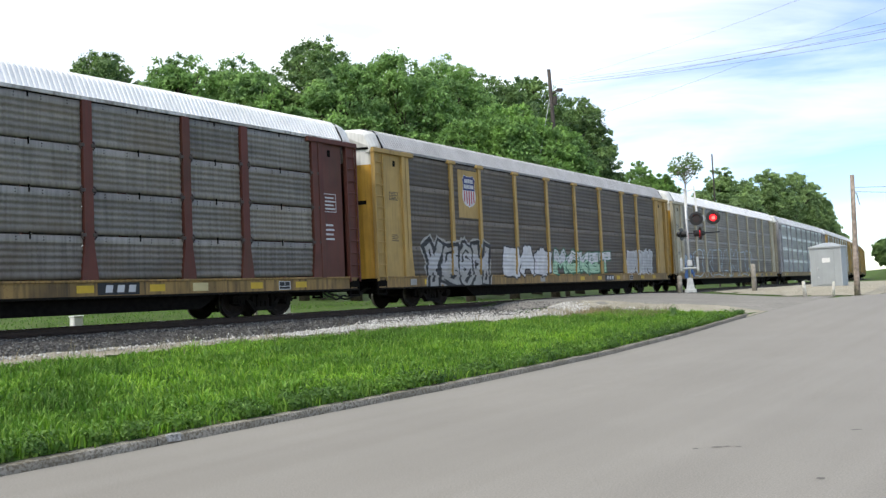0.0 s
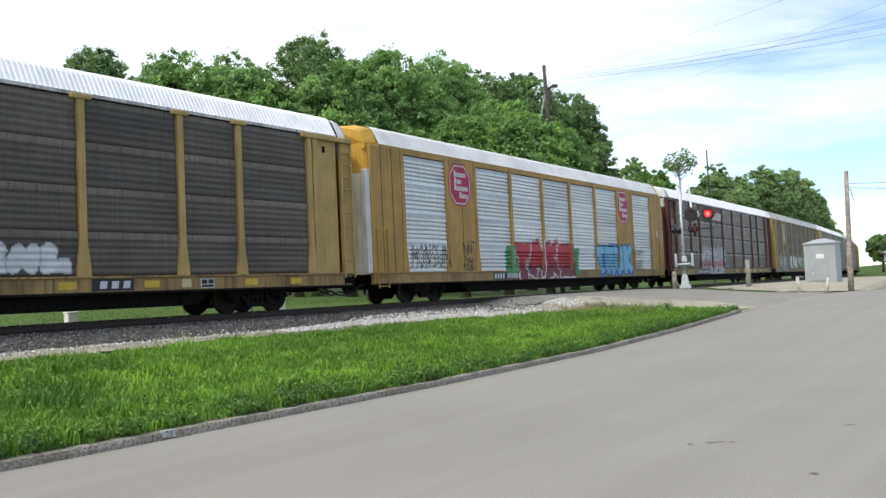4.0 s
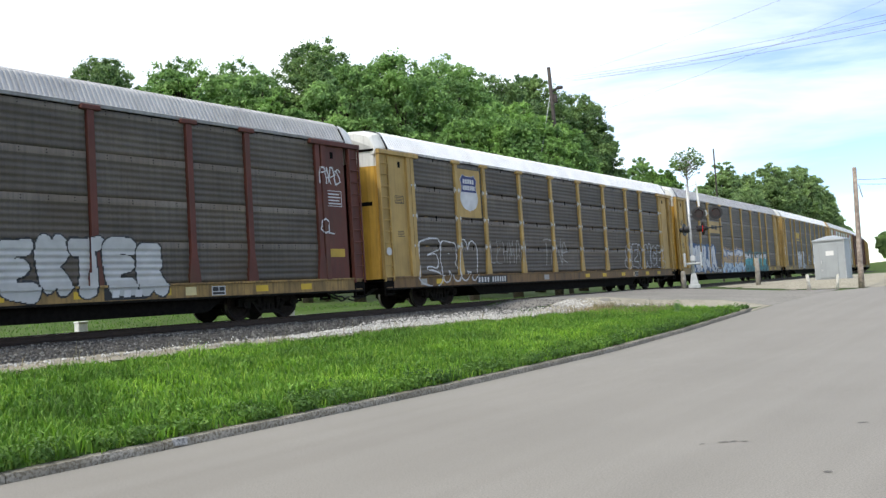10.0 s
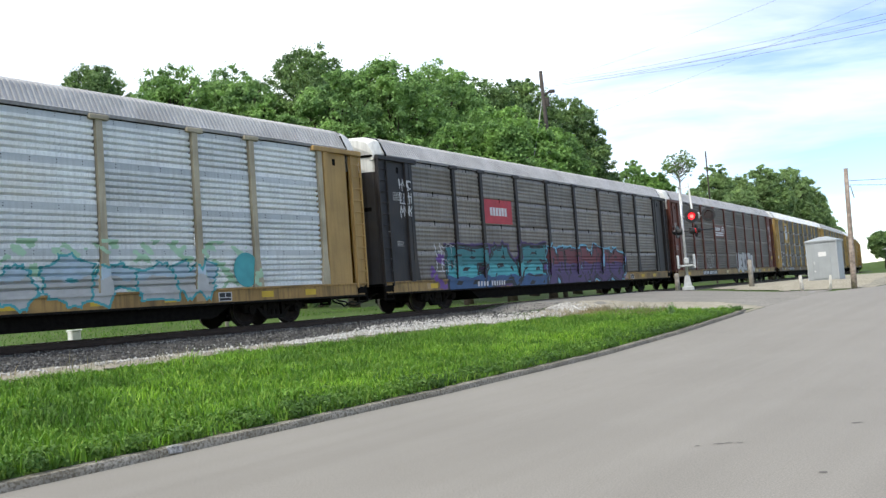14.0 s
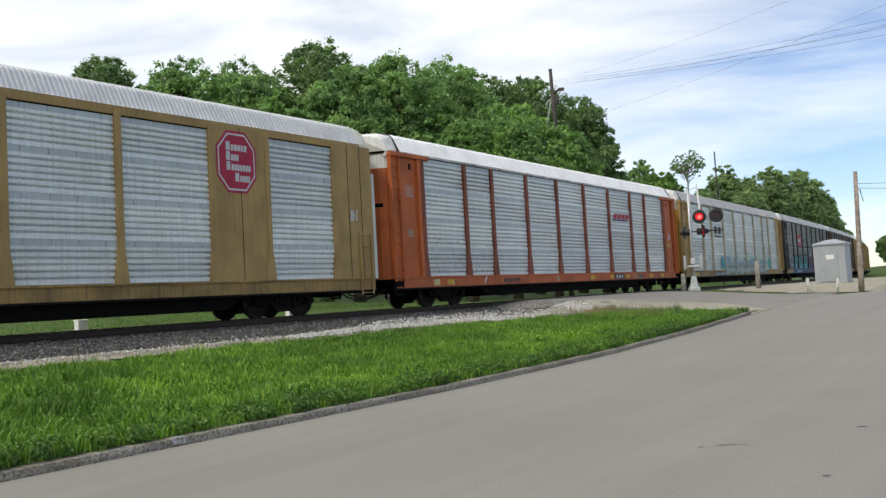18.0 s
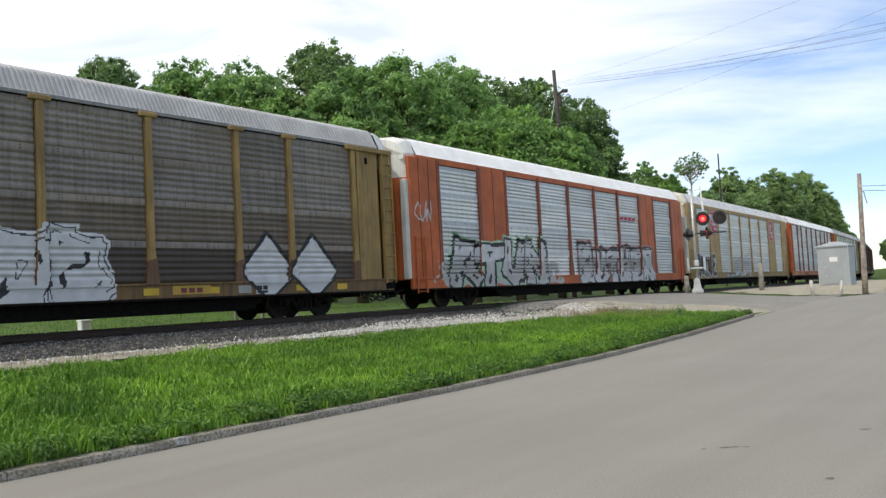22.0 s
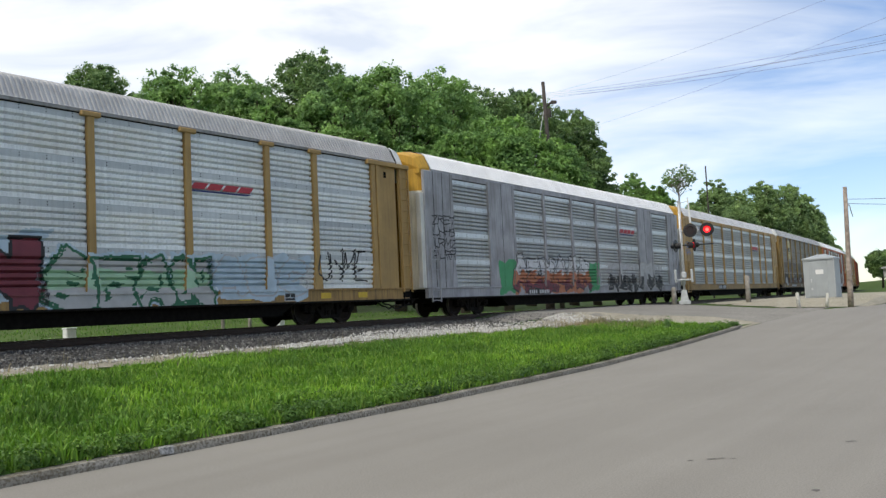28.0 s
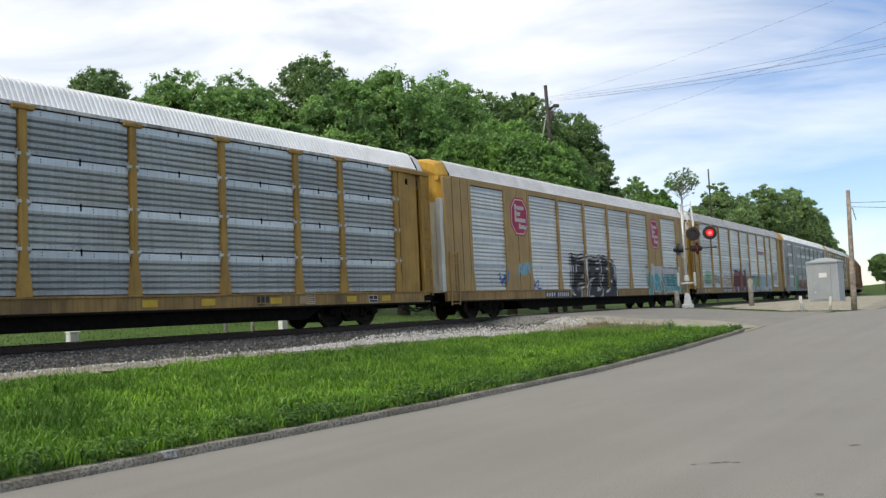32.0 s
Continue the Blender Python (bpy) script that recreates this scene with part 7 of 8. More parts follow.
M_LENS = glow("lit_red_lens", (1.0, 0.01, 0.02), 2.2)
M_LENSHOT = glow("lamp_hot_spot", (1.0, 0.12, 0.10), 3.0)
M_REDPLATE = plain("unlit_lens_cover", (0.035, 0.012, 0.012), 0.3)
M_CONC = plain("grey_concrete", (0.38, 0.37, 0.34), 0.9)
M_CAB = painted("grey_cabinet_paint", (0.36, 0.385, 0.40), 0.06, 0.5, 0.1, flat=0.92)
M_WOOD = plain("weathered_timber", (0.30, 0.275, 0.24), 0.9, 0, 0.45, 5)
M_POLE = plain("old_pole_timber", (0.345, 0.28, 0.235), 0.9, 0, 0.5, 6)
M_DARKPOLE = plain("dark_pole_timber", (0.07, 0.06, 0.055), 0.9, 0, 0.4, 6)
M_WIRE = plain("wire", (0.13, 0.12, 0.12), 0.7)
M_BOLL = plain("chipped_white_paint", (0.55, 0.53, 0.48), 0.8, 0, 0.35)


def spot(s, q, dz=0.0):
    x, y, a = along(s, q)
    return x, y, land(s, q) + dz, a


LENS_COVERS = []


def signal():
    x, y, z, a = spot(18.2, 3.9, -0.03)
    r = thing("crossing_signal", x, y, z, math.radians(-18), "silver railway crossing signal mast with paired red flashers", "crossing signal")
    r.scale = (1.12, 1.14, 1.14)
    part("base", Geo().box(-0.28, 0.28, -0.28, 0.28, 0.0, 0.22, 0.02).prism([(-0.2, 0.22), (0.2, 0.22), (0.11, 0.75), (-0.11, 0.75)], -0.16, 0.16).mesh("base", M_ALU), r, "cast aluminium mast base")
    part("mast", smooth(Geo().tube(((0, 0, 0.7), (0, 0, 5.05)), 0.065, 14).mesh("mast", M_ALU)), r)
    part("mast_cap", Geo().tube(((0, 0, 5.05), (0, 0, 5.12), (0, 0, 5.18)), (0.09, 0.09, 0.02), 12).mesh("mast_cap", M_ALU), r)
    # crossed boards, turned to show nearly edge-on to the camera
    cross = part("crossbuck", Geo().box(-0.02, 0.02, -0.06, 0.06, 4.4, 4.7, 0.01).mesh("crossbuck", M_ALU), r, "white crossbuck seen edge-on")
    for k, tilt in enumerate((48, -48)):
        b = part("board", Geo().box(0.03 + 0.025 * k, 0.045 + 0.025 * k, -0.62, 0.62, -0.11, 0.11, 0.004).mesh("board", M_WHITEP), cross, "", (0.0, 0.0, 4.55))
        b.rotation_euler = (radians(tilt), 0, 0)
    cross.rotation_euler = (0, 0, radians(6))
    # slim strip sized to fit the camera's view of an edge-on board
    part("edge_board", Geo().prism([(0.40, 5.25), (0.47, 5.28), (0.56, 4.0), (0.46, 4.0)], 0.0, 0.03).mesh("edge_board", M_WHITEP), r, "narrow white strip shaped to show the camera a board edge-on")
    part("side_arm", Geo().tube(((0, 0, 5.0), (0.46, 0, 5.1)), 0.025, 6).mesh("side_arm", M_ALU), r)
    part("cross_arm", smooth(Geo().tube(((-0.5, -0.02, 2.92), (1.55, -0.02, 2.92)), 0.03, 8).mesh("cross_arm", M_DARKHOOD)), r)
    part("upper_arm", smooth(Geo().tube(((0, -0.05, 3.62), (1.35, -0.12, 3.62)), 0.028, 8).mesh("upper_arm", M_ALU)), r)
    box = part("junction_box", Geo().box(0.62, 0.86, -0.16, 0.06, 3.5, 3.78, 0.02).mesh("junction_box", M_ALU), r)
    for k, cx in enumerate((0.47, 1.27)):
        lamp = part("flasher", Geo().mesh_disc(0.335, 0.03).mesh("flasher", M_DARKHOOD), r, "red flasher lamp on a black disc", (cx, -0.2, 3.62))
        lamp.rotation_euler = (0, 0, radians(2))
        hood = Geo()
        n = 18
        vs, fs = [], []
        for ry_, rr in ((-0.03, 0.19), (-0.30, 0.20)):
            for i in range(n + 1):
                t = math.radians(-40) + math.radians(260) * i / n
                vs.append((rr * math.cos(t), ry_, rr * math.sin(t)))
        fs = [(i, i + 1, n + 2 + i, n + 1 + i) for i in range(n)]
        part("visor", hood.add(vs, fs).mesh("visor", M_DARKHOOD), lamp)
        part("lens", Geo().mesh_disc(0.165, 0.012).mesh("lens", M_LENS), lamp, "glowing red lens", (0, -0.035, 0))
        part("hot_spot", Geo().mesh_disc(0.085, 0.006).mesh("hot_spot", M_LENSHOT), lamp, "", (0.01, -0.05, -0.01))
        # cover added to hide the glowing lens while this lamp is off
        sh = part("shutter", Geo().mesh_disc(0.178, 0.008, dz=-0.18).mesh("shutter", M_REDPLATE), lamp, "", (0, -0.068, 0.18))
        LENS_COVERS.append((sh, k))
    # the pair that faces the other way, seen from behind and the side
    for cx, cy in ((-0.28, 0.1), (0.62, 0.12)):
        lamp = part("rear_flasher", Geo().mesh_disc(0.31, 0.03).mesh("rear_flasher", M_DARKHOOD), r, "flasher turned to the side road", (cx, cy, 2.92))
        lamp.rotation_euler = (0, 0, radians(72 if cx < 0 else -75))
        part("lamp_body", smooth(Geo().tube(((0, 0.02, 0), (0, 0.2, 0), (0, 0.26, 0)), (0.13, 0.12, 0.05), 12).mesh("lamp_body", M_DARKHOOD)), lamp)
        part("visor", Geo().tube(((0, -0.02, 0), (0, -0.3, 0)), (0.15, 0.16), 14, cap=False).mesh("visor", M_DARKHOOD), lamp)
        if cx > 0:
            part("lens", Geo().mesh_disc(0.15, 0.012).mesh("lens", M_LENS), lamp, "glowing red lens", (0, -0.05, 0))
    # gate mechanism low on the mast
    gate = part("gate_mechanism", Geo().box(-0.32, 0.38, -0.22, 0.06, 1.18, 1.28, 0.03).mesh("gate_mechanism", M_ALU), r, "silver gate mechanism with counterweight arms")
    part("motor_case", Geo().box(-0.10, 0.16, -0.2, 0.05, 1.32, 1.62, 0.04).mesh("motor_case", M_ALU), gate)
    for cx in (-0.36, 0.42):
        part("counterweight_arm", Geo().box(cx - 0.05, cx + 0.05, -0.45, 0.25, 1.1, 1.22, 0.02).box(cx - 0.06, cx + 0.06, -0.45, -0.2, 1.22, 1.75, 0.03).mesh("counterweight_arm", M_ALU), gate)
    return r


def mesh_disc(self, rad, thick, dz=0.0):
    n = 28
    vs = [(0, -thick / 2, dz)] + [(rad * math.cos(i * math.tau / n), -thick / 2, dz + rad * math.sin(i * math.tau / n)) for i in range(n)]
    vs += [(0, thick / 2, dz)] + [(rad * math.cos(i * math.tau / n), thick / 2, dz + rad * math.sin(i * math.tau / n)) for i in range(n)]
    fs = [(0, 1 + i, 1 + (i + 1) % n) for i in range(n)] + [(n + 1, n + 2 + (i + 1) % n, n + 2 + i) for i in range(n)]
    fs += [(1 + (i + 1) % n, 1 + i, n + 2 + i, n + 2 + (i + 1) % n) for i in range(n)]
    return self.add(vs, fs)


Geo.mesh_disc = mesh_disc
signal()


def cabinet():
    x, y, z, a = spot(25.7, 9.75, -0.02)
    r = thing("signal_cabinet", x, y, z, math.radians(-37), "grey sheet-metal railway signal cabinet with a hipped roof", "cabinet")
    r.scale = (0.9, 0.9, 0.95)
    part("plinth", Geo().box(-0.98, 0.98, -0.95, 0.95, -0.3, 0.06, 0.02).mesh("plinth", M_CONC), r, "concrete plinth")
    part("body", Geo().box(-0.92, 0.92, -0.88, 0.88, 0.06, 2.42, 0.02).mesh("body", M_CAB), r)
    roof = [(-1.0, -0.96, 2.40), (1.0, -0.96, 2.40), (1.0, 0.96, 2.40), (-1.0, 0.96, 2.40), (-1.0, -0.96, 2.48), (1.0, -0.96, 2.48), (1.0, 0.96, 2.48), (-1.0, 0.96, 2.48), (-0.25, 0, 2.74), (0.25, 0, 2.74)]
    part("roof", Geo().add(roof, ((3, 2, 1, 0), (0, 1, 5, 4), (1, 2, 6, 5), (2, 3, 7, 6), (3, 0, 4, 7), (4, 5, 9, 8), (5, 6, 9), (6, 7, 8, 9), (7, 4, 8))).mesh("roof", M_CAB), r)
    door = part("door", Geo().box(-0.62, 0.52, -0.92, -0.88, 0.14, 2.3, 0.012).mesh("door", M_CAB), r)
    part("door_handle", Geo().box(-0.5, -0.44, -0.98, -0.92, 1.0, 1.22, 0.015).mesh("door_handle", M_ALU), door)
    part("notice", Geo().box(-0.2, 0.28, -0.925, -0.921, 1.5, 1.78).mesh("notice", M_WHITEP), door, "white notice plate")
    for k in range(2):
        part("padlock", Geo().box(-0.52, -0.42, -0.96, -0.925, 0.55 + k * 0.55, 0.66 + k * 0.55, 0.01).mesh("padlock", M_ALU), door)
    for sx in (-0.93, 0.93):
        part("corner_strip", Geo().box(sx - 0.02, sx + 0.02, -0.9, -0.84, 0.06, 2.4, 0.006).mesh("corner_strip", M_ALU), r)
    return r


cabinet()


def round_post(name, s, q, h, rad, mat, lean, label, category, group=""):
    x, y, z, a = spot(s, q, -0.04)
    r = thing(name, x, y, z, random.uniform(0, 6), label, category, group)
    top = (lean[0] * h, lean[1] * h, h)
    part("shaft", smooth(Geo().tube(((0, 0, 0), (lean[0] * h * 0.5, lean[1] * h * 0.5, h * 0.5), top), (rad * 1.08, rad, rad * 0.92), 12).mesh("shaft", mat)), r)
    part("cap", Geo().tube((top, (top[0], top[1], h + rad * 0.35)), (rad * 0.9, rad * 0.3), 12).mesh("cap", mat), r)
    return r


round_post("timber_post", 19.9, 6.9, 1.5, 0.13, M_WOOD, (0, 0), "short weathered timber post beside the crossing", "post")
round_post("timber_post", 19.5, 2.85, 1.15, 0.14, M_WOOD, (0, 0), "squat weathered timber post beside the signal mast", "post")
round_post("bollard", 15.6, 10.4, 0.78, 0.085, M_BOLL, (-0.1, 0), "chipped white bollard leaning slightly", "bollard", "bollards by the apron")
round_post("bollard", 15.9, 11.6, 0.72, 0.07, M_BOLL, (-0.12, 0), "chipped white bollard leaning slightly", "bollard", "bollards by the apron")


def wooden_pole():
    x, y, z, a = spot(16.05, 12.65, -0.05)
    r = thing("utility_pole", x, y, z, 0, "bare brown timber service pole at the roadside", "pole")
    part("shaft", smooth(Geo().tube([(0.02 * u, -0.015 * u, u) for u in (0, 1, 2, 3, 4, 5.8)], (0.14, 0.13, 0.12, 0.115, 0.105, 0.095), 14).mesh("shaft", M_POLE)), r)
    part("bracket", Geo().box(0.1, 0.3, -0.05, -0.01, 4.9, 4.95).mesh("bracket", M_ALU), r)
    part("drop_wire", Geo().tube(((0.3, -0.03, 4.92), (0.36, -0.03, 4.6), (0.42, -0.03, 4.35)), 0.02, 5).mesh("drop_wire", M_WIRE), r)
    return Vector((x, y, z))


WPOLE = wooden_pole()


def wire(name, a, b, sag, rad, label):
    a, b = Vector(a), Vector(b)
    pts = [a.lerp(b, i / 24) - Vector((0, 0, sag * 4 * (i / 24) * (1 - i / 24))) for i in range(25)]
    return tagged(new(name, Geo().tube(pts, rad, 5).mesh(name, M_WIRE)), label, "cable", "overhead wires")


def line_pole():
    x, y = 7.86, 57.46
    zt = 15.27
    z = land(*PLAN(x, y))
    r = thing("power_pole", x, y, z - 0.1, 0, "dark timber power pole with a lamp bracket", "pole")
    h = zt - z
    part("shaft", smooth(Geo().tube([(0.5 * (1 - u), 0, u * h) for u in (0, 0.25, 0.5, 0.75, 1)], (0.17, 0.16, 0.15, 0.14, 0.12), 12).mesh("shaft", M_DARKPOLE)), r)
    part("lamp_bracket", Geo().tube(((0.1, 0, h - 1.75), (0.45, -0.1, h - 1.5), (0.75, -0.15, h - 1.52)), 0.08, 8).mesh("lamp_bracket", M_DARKPOLE), r)
    part("lamp_head", Geo().box(0.45, 0.85, -0.28, -0.05, h - 1.6, h - 1.38, 0.04).mesh("lamp_head", M_DARKPOLE), r)
    part("transformer", Geo().tube(((0.3, -0.1, h - 2.5), (0.3, -0.1, h - 1.9)), 0.14, 10).mesh("transformer", M_DARKPOLE), r)
    part("guy", Geo().tube(((0, 0, h - 1.8), (-1.3, -0.5, h - 7.5)), 0.025, 5).mesh("guy", M_ALU), r)
    return Vector((x, y, zt))


def PLAN(x, y):
    """The place along and beside the track of a plan position."""
    dx, dy = x - ARC_X, y - ARC_Y
    return (math.atan2(dy, dx) + math.pi / 2 - TRACK_TURN) / TRACK_BEND, math.hypot(dx, dy) - ARC_R


def far_mast():
    x, y = 36.4, 112.0
    z = land(*PLAN(x, y))
    r = thing("far_mast", x, y, z, 0, "thin dark mast among the far trees", "pole")
    part("shaft", Geo().tube(((0, 0, 0), (0, 0, 17.2 - z)), (0.13, 0.09), 8).mesh("shaft", M_DARKPOLE), r)


WIRES = ((-0.90, 15.35, 25.77, 7.99, 0.008), (-1.00, 15.34, 25.78, 7.71, 0.009), (-1.10, 15.32, 25.79, 7.46, 0.008), (-1.25, 16.36, 27.50, 8.33, 0.008), (-4.20, 15.40, 25.75, 8.72, 0.006), (-1.00, 13.20, 26.94, 9.46, 0.006))
LP = line_pole()
far_mast()
for k, (dz, bx, by, bz, rad) in enumerate(WIRES):
    wire("overhead_wire", LP + Vector((0, 0, dz)), (bx, by, bz), 0.25, rad * 0.7, "thin dark overhead wire against the sky")
wire("overhead_wire", WPOLE + Vector((0.12, -0.08, 5.2)), (31.0, 42.0, 4.55), 0.1, 0.012, "thin service wire from the roadside pole")
wire("overhead_wire", WPOLE + Vector((0.12, -0.08, 5.0)), (31.0, 40.0, 3.6), 0.1, 0.012, "thin service wire from the roadside pole")


def house():
    x, y = 83.1, 142.7
    z = land(*PLAN(x, y)) - 0.4
    r = thing("house", x, y, z, math.radians(20), "distant low house with a pale roof", "house")
    part("wall", Geo().box(-6, 6, -4, 4, 0, 1.5, 0.02).mesh("wall", M_HOUSE), r)
    part("roof", Geo().add([(-6.5, -4.5, 1.45), (6.5, -4.5, 1.45), (6.5, 4.5, 1.45), (-6.5, 4.5, 1.45), (-6.5, 0, 2.4), (6.5, 0, 2.4)], ((0, 1, 5, 4), (2, 3, 4, 5), (0, 4, 3), (1, 2, 5), (3, 2, 1, 0))).mesh("roof", M_HROOF), r)
    for i in range(3):
        w = part("window", Geo().box(-4.2 + i * 3.4, -3.0 + i * 3.4, -4.05, -3.98, 0.5, 1.3, 0.02).mesh("window", M_WHITEP), r)
        part("pane", Geo().box(-4.1 + i * 3.4, -3.1 + i * 3.4, -4.07, -4.055, 0.58, 1.22).mesh("pane", M_DARKHOOD), w)


M_HOUSE = plain("pale_siding", (0.5, 0.5, 0.48), 0.8)
M_HROOF = plain("grey_shingle", (0.58, 0.58, 0.58), 0.8)
house()


def marker(name, s, q, w, h, mat, label):
    x, y, z, a = spot(s, q, -0.04)
    r = thing(name, x, y, z, a, label, "marker")
    part("body", Geo().box(-w / 2, w / 2, -w * 0.4, w * 0.4, 0, h, 0.03).mesh("body", mat), r)
    part("lid", Geo().box(-w * 0.55, w * 0.55, -w * 0.45, w * 0.45, h, h + 0.06, 0.015).mesh("lid", mat), r)


marker("utility_pedestal", -11.8, -7.2, 0.36, 0.75, M_WHITEP, "small white utility pedestal in the grass")
marker("utility_pedestal", -0.6, -8.6, 0.36, 0.85, M_WHITEP, "small white utility pedestal in the grass")
for s, q in ((-3.2, -9.5), (-1.9, -9.2)):
    round_post("fence_post", s, q, 1.1, 0.08, M_WOOD, (0, 0), "old timber post in the grass beyond the track", "post", "posts beyond the track")


def road_mark(s, q, w, l, turn):
    x, y, _ = along(s, q)
    n = 14
    vs = []
    for i in range(n):
        t = i * math.tau / n
        r = 1 + 0.45 * noise.noise((math.cos(t) * 2 + s, math.sin(t) * 2, q))
        px, py = math.cos(t) * l * r, math.sin(t) * w * r
        vs.append((x + px * math.cos(turn) - py * math.sin(turn), y + px * math.sin(turn) + py * math.cos(turn), road_z(s) + 0.008))
    tagged(new("road_stain", Geo().add(vs, (tuple(range(n)),)).mesh("road_stain", M_TAR)), "small dark tar spot on the asphalt", "stain", "road stains", "structure")


sheet("paint_line", [12.9, 13.4, 13.9, 14.4], [11.18, 11.34], 0.014, M_PATCH, "short worn white paint line on the road")
M_TAR = plain("tar", (0.13, 0.12, 0.108), 0.85)
for px, py, w, l, turn in ((2.60, 8.41, 0.03, 0.055, 0.05), (2.70, 8.42, 0.025, 0.04, 0.3), (2.38, 8.38, 0.022, 0.035, 0.4), (2.80, 8.38, 0.02, 0.035, -0.2), (4.25, 9.0, 0.03, 0.07, 0.2), (2.95, 6.9, 0.03, 0.04, 0.6)):
    s_, q_ = PLAN(px, py)
    road_mark(s_, q_, w, l, turn)


# ---- trees ----
M_BARK = plain("tree_bark", (0.09, 0.07, 0.055), 0.95, 0, 0.5, 9)
M_BARKPALE = plain("pale_bark", (0.30, 0.27, 0.24), 0.95, 0, 0.4, 9)
LEAF = {
    "d": leafy("dark_leaf", (0.152, 0.257, 0.111), (0.184, 0.304, 0.127), (0.220, 0.351, 0.152)),
    "m": leafy("mid_leaf", (0.205, 0.364, 0.138), (0.245, 0.421, 0.158), (0.294, 0.482, 0.190)),
    "b": leafy("bright_leaf", (0.187, 0.346, 0.108), (0.220, 0.398, 0.124), (0.255, 0.446, 0.149)),
    "g": leafy("greyish_leaf", (0.145, 0.25, 0.105), (0.186, 0.305, 0.128), (0.24, 0.365, 0.172)),
}
LEAF["s"] = LEAF["g"]
# far leaves lighter and greyer: distance haze put into the colour
LEAF["f"] = leafy("hazed_leaf", (0.215, 0.335, 0.155), (0.255, 0.385, 0.182), (0.30, 0.44, 0.22))
TREE_LABEL = {"f": "broadleaf tree far beyond the crossing, its green paled for haze", "d": "tall dark green broadleaf tree", "m": "full mid-green broadleaf tree", "b": "bright green young broadleaf tree", "g": "grey-green broadleaf tree with dead twigs", "s": "thin sparse tree with bare pale branches"}
# plan position, height of the top, crown half-width and kind
TREES = (
    (-27.6, 69.8, 21.7, 3.7, "g"),
    (-18.6, 61.3, 18.5, 3.9, "m"),
    (-15.4, 65.9, 19.5, 3.9, "m"),
    (-12.6, 60.8, 17.1, 3.2, "m"),
    (-8.8, 63.4, 20.05, 3.9, "d"),
    (-2.7, 60.2, 17.6, 4.2, "m"),
    (0.7, 66.0, 18.74, 4.55, "m"),
    (4.5, 69.9, 18.43, 4.29, "g"),
    (8.0, 73.5, 18.9, 3.9, "d"),
    (12.3, 77.0, 17.89, 3.89, "d"),
    (14.7, 78.6, 16.0, 2.4, "d"),
    (4.7, 56.8, 12.89, 3.93, "b"),
    (7.8, 59.5, 11.59, 3.68, "b"),
    (1.7, 55.0, 11.55, 2.74, "b"),
    (-6.0, 57.7, 16.19, 3.55, "m"),
    (27.1, 114.0, 16.9, 2.5, "m"),
    (30.1, 113.7, 15.2, 2.7, "b"),
    (31.2, 107.0, 16.9, 2.2, "s"),
    (45.8, 137.4, 18.9, 3.3, "f"),
    (56.2, 144.7, 19.2, 4.2, "f"),
    (63.9, 152.1, 19.3, 3.9, "f"),
    (50.1, 140.0, 16.8, 3.4, "f"),
    (69.9, 160.0, 18.4, 3.6, "f"),
    (73.9, 166.0, 15.8, 3.4, "f"),
    (58.8, 146.5, 16.6, 3.6, "f"),
    (39.6, 128.0, 14.2, 2.8, "f"),
    (82.6, 180.0, 11.0, 3.2, "f"),
    (80.1, 177.8, 12.92, 3.66, "f"),
    (91.1, 194.8, 10.79, 2.69, "f"),
    (88.4, 168.2, 7.4, 2.9, "g"),
    (95.5, 168.0, 8.2, 4.0, "f"),
    (104.0, 171.0, 7.6, 4.2, "f"),
    (84.0, 176.0, 5.4, 2.4, "f"),
    (47.2, 131.8, 13.84, 3.65, "f"),
    (31.6, 113.7, 12.27, 3.07, "m"),
    (-9.3, 56.2, 13.32, 2.08, "m"),
)


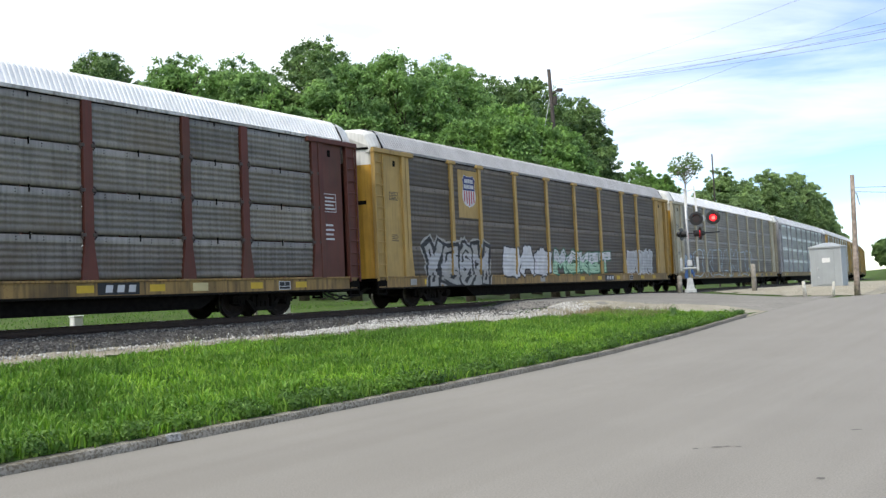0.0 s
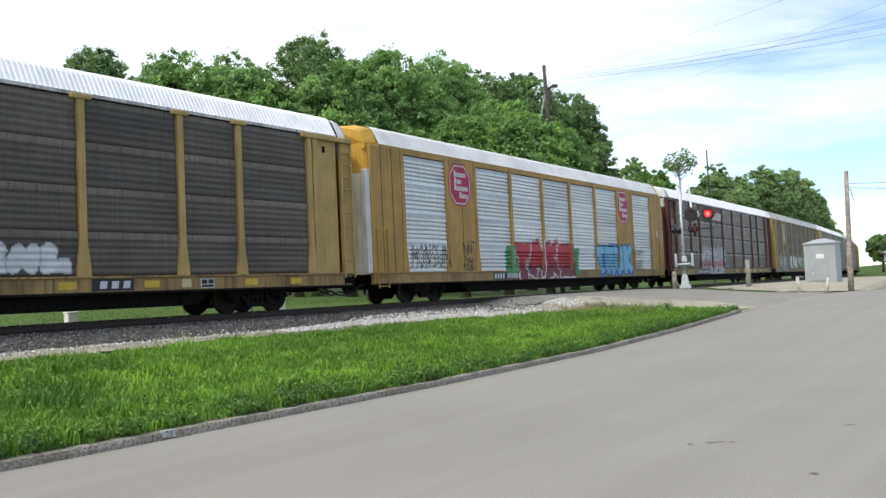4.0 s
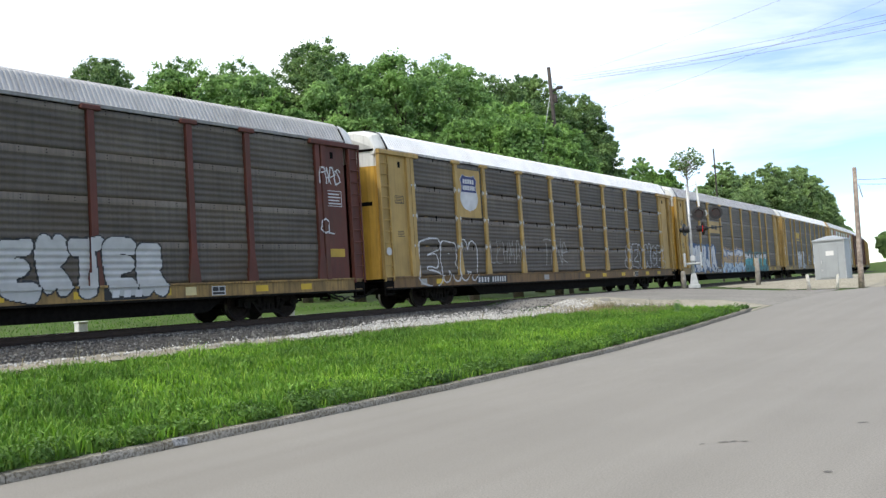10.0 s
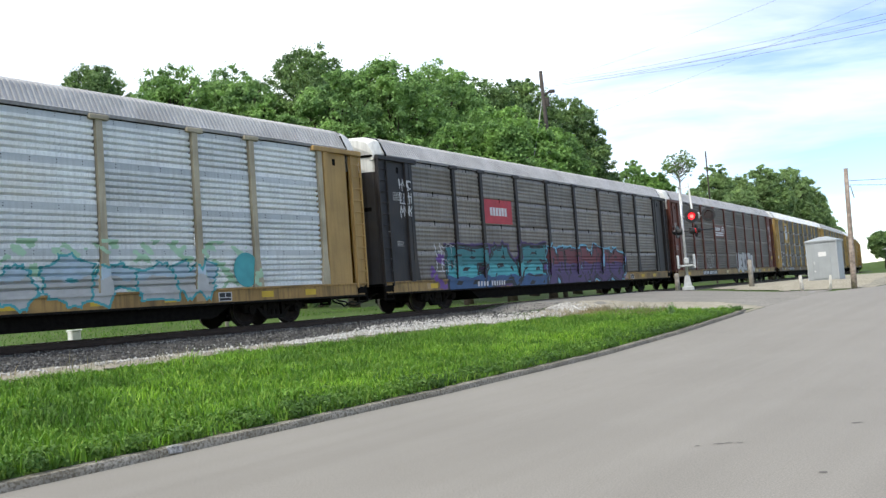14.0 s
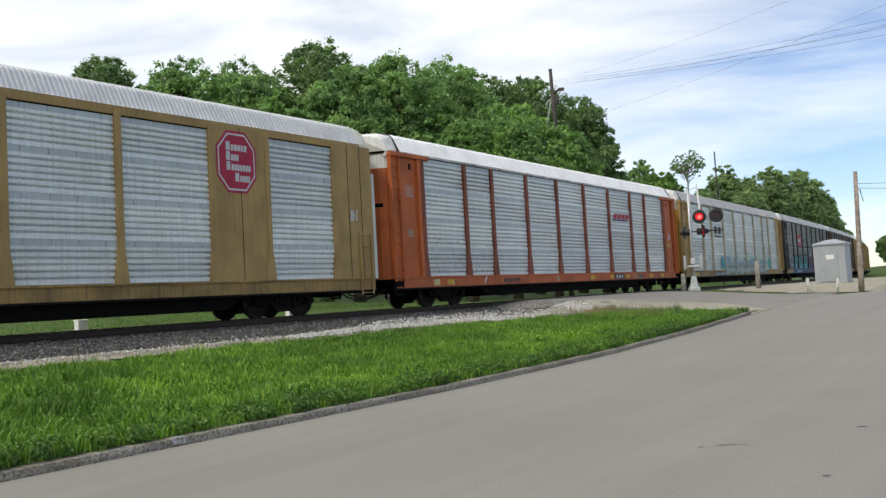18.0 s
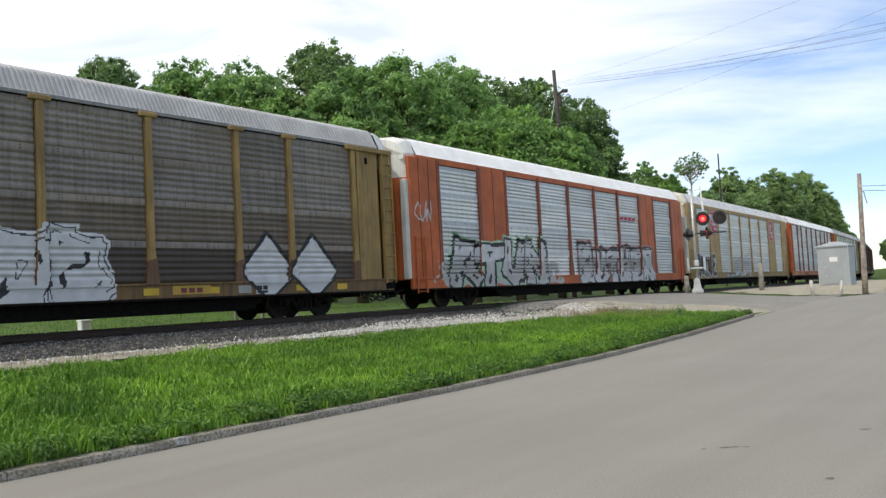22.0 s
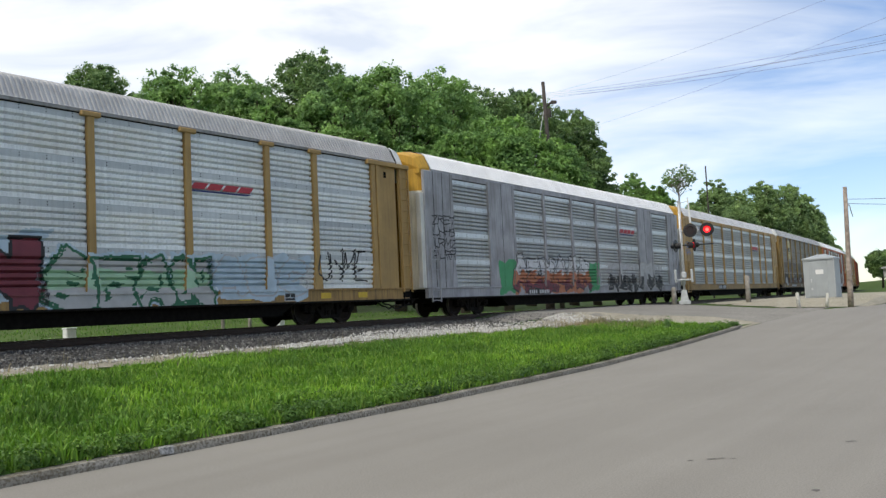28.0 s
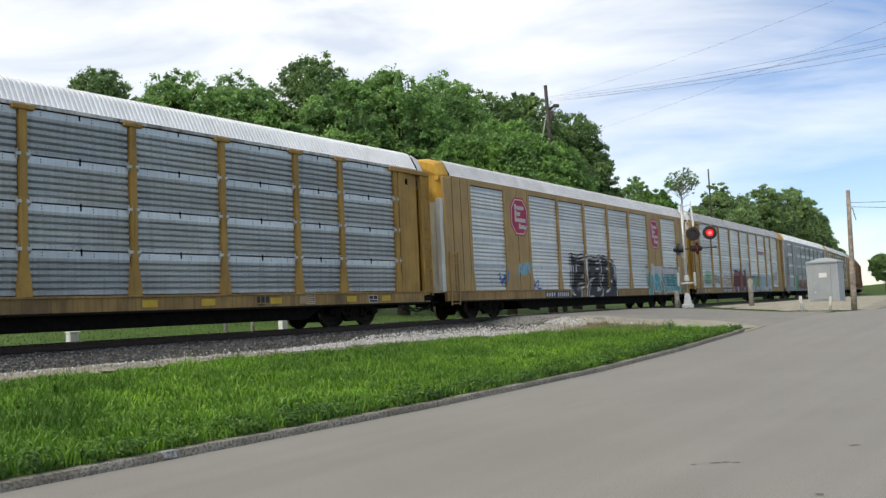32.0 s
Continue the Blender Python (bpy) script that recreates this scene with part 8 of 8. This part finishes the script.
def tree(x, y, top, half, kind, seed):
    rng = np.random.default_rng(seed)
    s, q = PLAN(x, y)
    z = land(s, q)
    h = top - z
    r = thing("tree", x, y, z - 0.1, 0, TREE_LABEL[kind], "tree", "trees beyond the railway")
    sparse = kind == "s"
    bark = M_BARKPALE if sparse else M_BARK
    g = Geo()
    tr = 0.018 * h + 0.06
    bend = rng.normal(0, 0.25, 2)
    spine = [(bend[0] * u * u, bend[1] * u * u, h * u * 0.86) for u in (0, 0.2, 0.4, 0.6, 0.8, 1.0)]
    g.tube(spine, [tr * f for f in (1.25, 1.0, 0.8, 0.58, 0.36, 0.12)], 9)
    part("trunk", smooth(g.mesh("trunk", bark)), r)
    base = 0.24 * h if not sparse else 0.74 * h
    cz, rz = (base + h) / 2, (h - base) / 2
    clumps = []
    limbs = Geo()

    def spray(p, cr, share):
        clumps.append((*p, cr))
        if rng.random() < share:
            u0 = max(0.22, min(0.92, (p[2] - 0.3 * half) / h))
            if sparse:
                u0 = min(0.99, max(0.55, (p[2] / h - rng.uniform(0.01, 0.10)) / 0.86))
            st = (bend[0] * u0 * u0, bend[1] * u0 * u0, h * u0 * 0.86)
            md = [st[k] * 0.45 + p[k] * 0.55 for k in range(3)]
            md[2] += 0.12 * half * rng.uniform(-0.5, 0.6)
            thick = 0.35 if sparse else 1.0
            limbs.tube((st, md, p), (tr * 0.42 * (1.1 - u0), tr * 0.22 * thick, 0.02 * thick), 6, cap=False)

    if sparse:
        for i in range(210):
            d = rng.normal(size=3)
            d[2] = abs(d[2]) - 0.35
            d /= np.linalg.norm(d)
            f = rng.uniform(0.35, 1.0) ** 0.6
            cr = rng.uniform(0.4, 1.2) * 0.24
            spray([d[0] * half * f, d[1] * half * f, min(cz + d[2] * rz * f, h - cr * 0.6)], cr, 0.4)
    else:
        # boughs: rounded masses round the crown, each a shell of smaller leaf clumps, with gaps between them
        for i in range(int(22 + 5 * half)):
            d = rng.normal(size=3)
            d[2] += 0.25
            d /= np.linalg.norm(d)
            rl = half * rng.uniform(0.25, 0.40)
            f = rng.uniform(0.72, 1.06)
            flat_ = 1.0 if d[2] > -0.2 else 0.82
            mid = [d[0] * (half - rl * 0.7) * f * flat_, d[1] * (half - rl * 0.7) * f * flat_, cz + d[2] * (rz - rl * 0.8) * min(1.0, f)]
            mid[2] = min(mid[2], h - rl * 0.85)
            for j in range(13):
                e = rng.normal(size=3) + d * 0.55 + np.array((0, 0, 0.35))
                e /= np.linalg.norm(e)
                g_ = rl * rng.uniform(0.7, 1.05)
                spray([mid[0] + e[0] * g_, mid[1] + e[1] * g_, mid[2] + e[2] * g_ * 0.8], rl * rng.uniform(0.26, 0.48), 0.06)
        # sprigs that stand out of the outline
        for i in range(int(60 + 22 * half)):
            d = rng.normal(size=3)
            d[2] = abs(d[2]) * 1.2 - 0.25
            d /= np.linalg.norm(d)
            f = rng.uniform(0.88, 1.02)
            spray([d[0] * half * f, d[1] * half * f, min(cz + d[2] * rz * f, h)], half * rng.uniform(0.05, 0.11), 0.12)
        for i in range(70):
            d = rng.normal(size=3)
            d /= np.linalg.norm(d)
            f = rng.uniform(0.25, 0.82)
            spray([d[0] * half * f, d[1] * half * f, cz + d[2] * rz * f], half * rng.uniform(0.2, 0.34), 0.08)
    part("branchwork", smooth(limbs.mesh("branchwork", bark)), r)
    per = 12 if sparse else (58 if math.hypot(x, y) < 100 else 56)
    size = (0.075, 0.16) if math.hypot(x, y) < 100 else ((0.07, 0.15) if sparse else (0.11, 0.22))
    part("crown", leaves(clumps, per, size, rng, LEAF[kind], 1.0), r)


for k, (x, y, top, half, kind) in enumerate(TREES):
    tree(x, y, top, half, kind, 100 + k)


def shrub(s, q, h, half, kind, seed, size=(0.05, 0.13), per=60, name="shrub", label="low leafy shrub beyond the track", group="shrubs beyond the track"):
    rng = np.random.default_rng(seed)
    x, y, _ = along(s, q)
    r = thing(name, x, y, land(s, q) - 0.05, 0, label, name.split("_")[-1], group)
    g = Geo()
    clumps = []
    for i in range(26):
        a, f = rng.uniform(0, 6.28), rng.uniform(0, 1) ** 0.5
        p = (math.cos(a) * half * f, math.sin(a) * half * f, h * rng.uniform(0.15, 0.95) * (1.05 - 0.5 * f))
        clumps.append((*p, rng.uniform(0.2, 0.45) * h * 0.5))
        if i % 4 == 0:
            g.tube(((0, 0, 0), (p[0] * 0.5, p[1] * 0.5, p[2] * 0.6), p), (0.03, 0.02, 0.008), 5, cap=False)
    part("stems", g.mesh("stems", M_BARK), r)
    part("leaves", leaves(clumps, per, size, rng, LEAF[kind]), r)


for k in range(16):
    shrub(-30 + k * 4.1 + random.uniform(-1, 1), -20 - random.uniform(0, 9), random.uniform(0.8, 2.2), random.uniform(0.8, 1.6), random.choice("mbmd"), 300 + k)
shrub(-1.7, 10.2, 0.55, 0.07, "m", 330, (0.015, 0.04), 14, "tall_weed", "tall leafy weed at the tip of the grass verge", "")


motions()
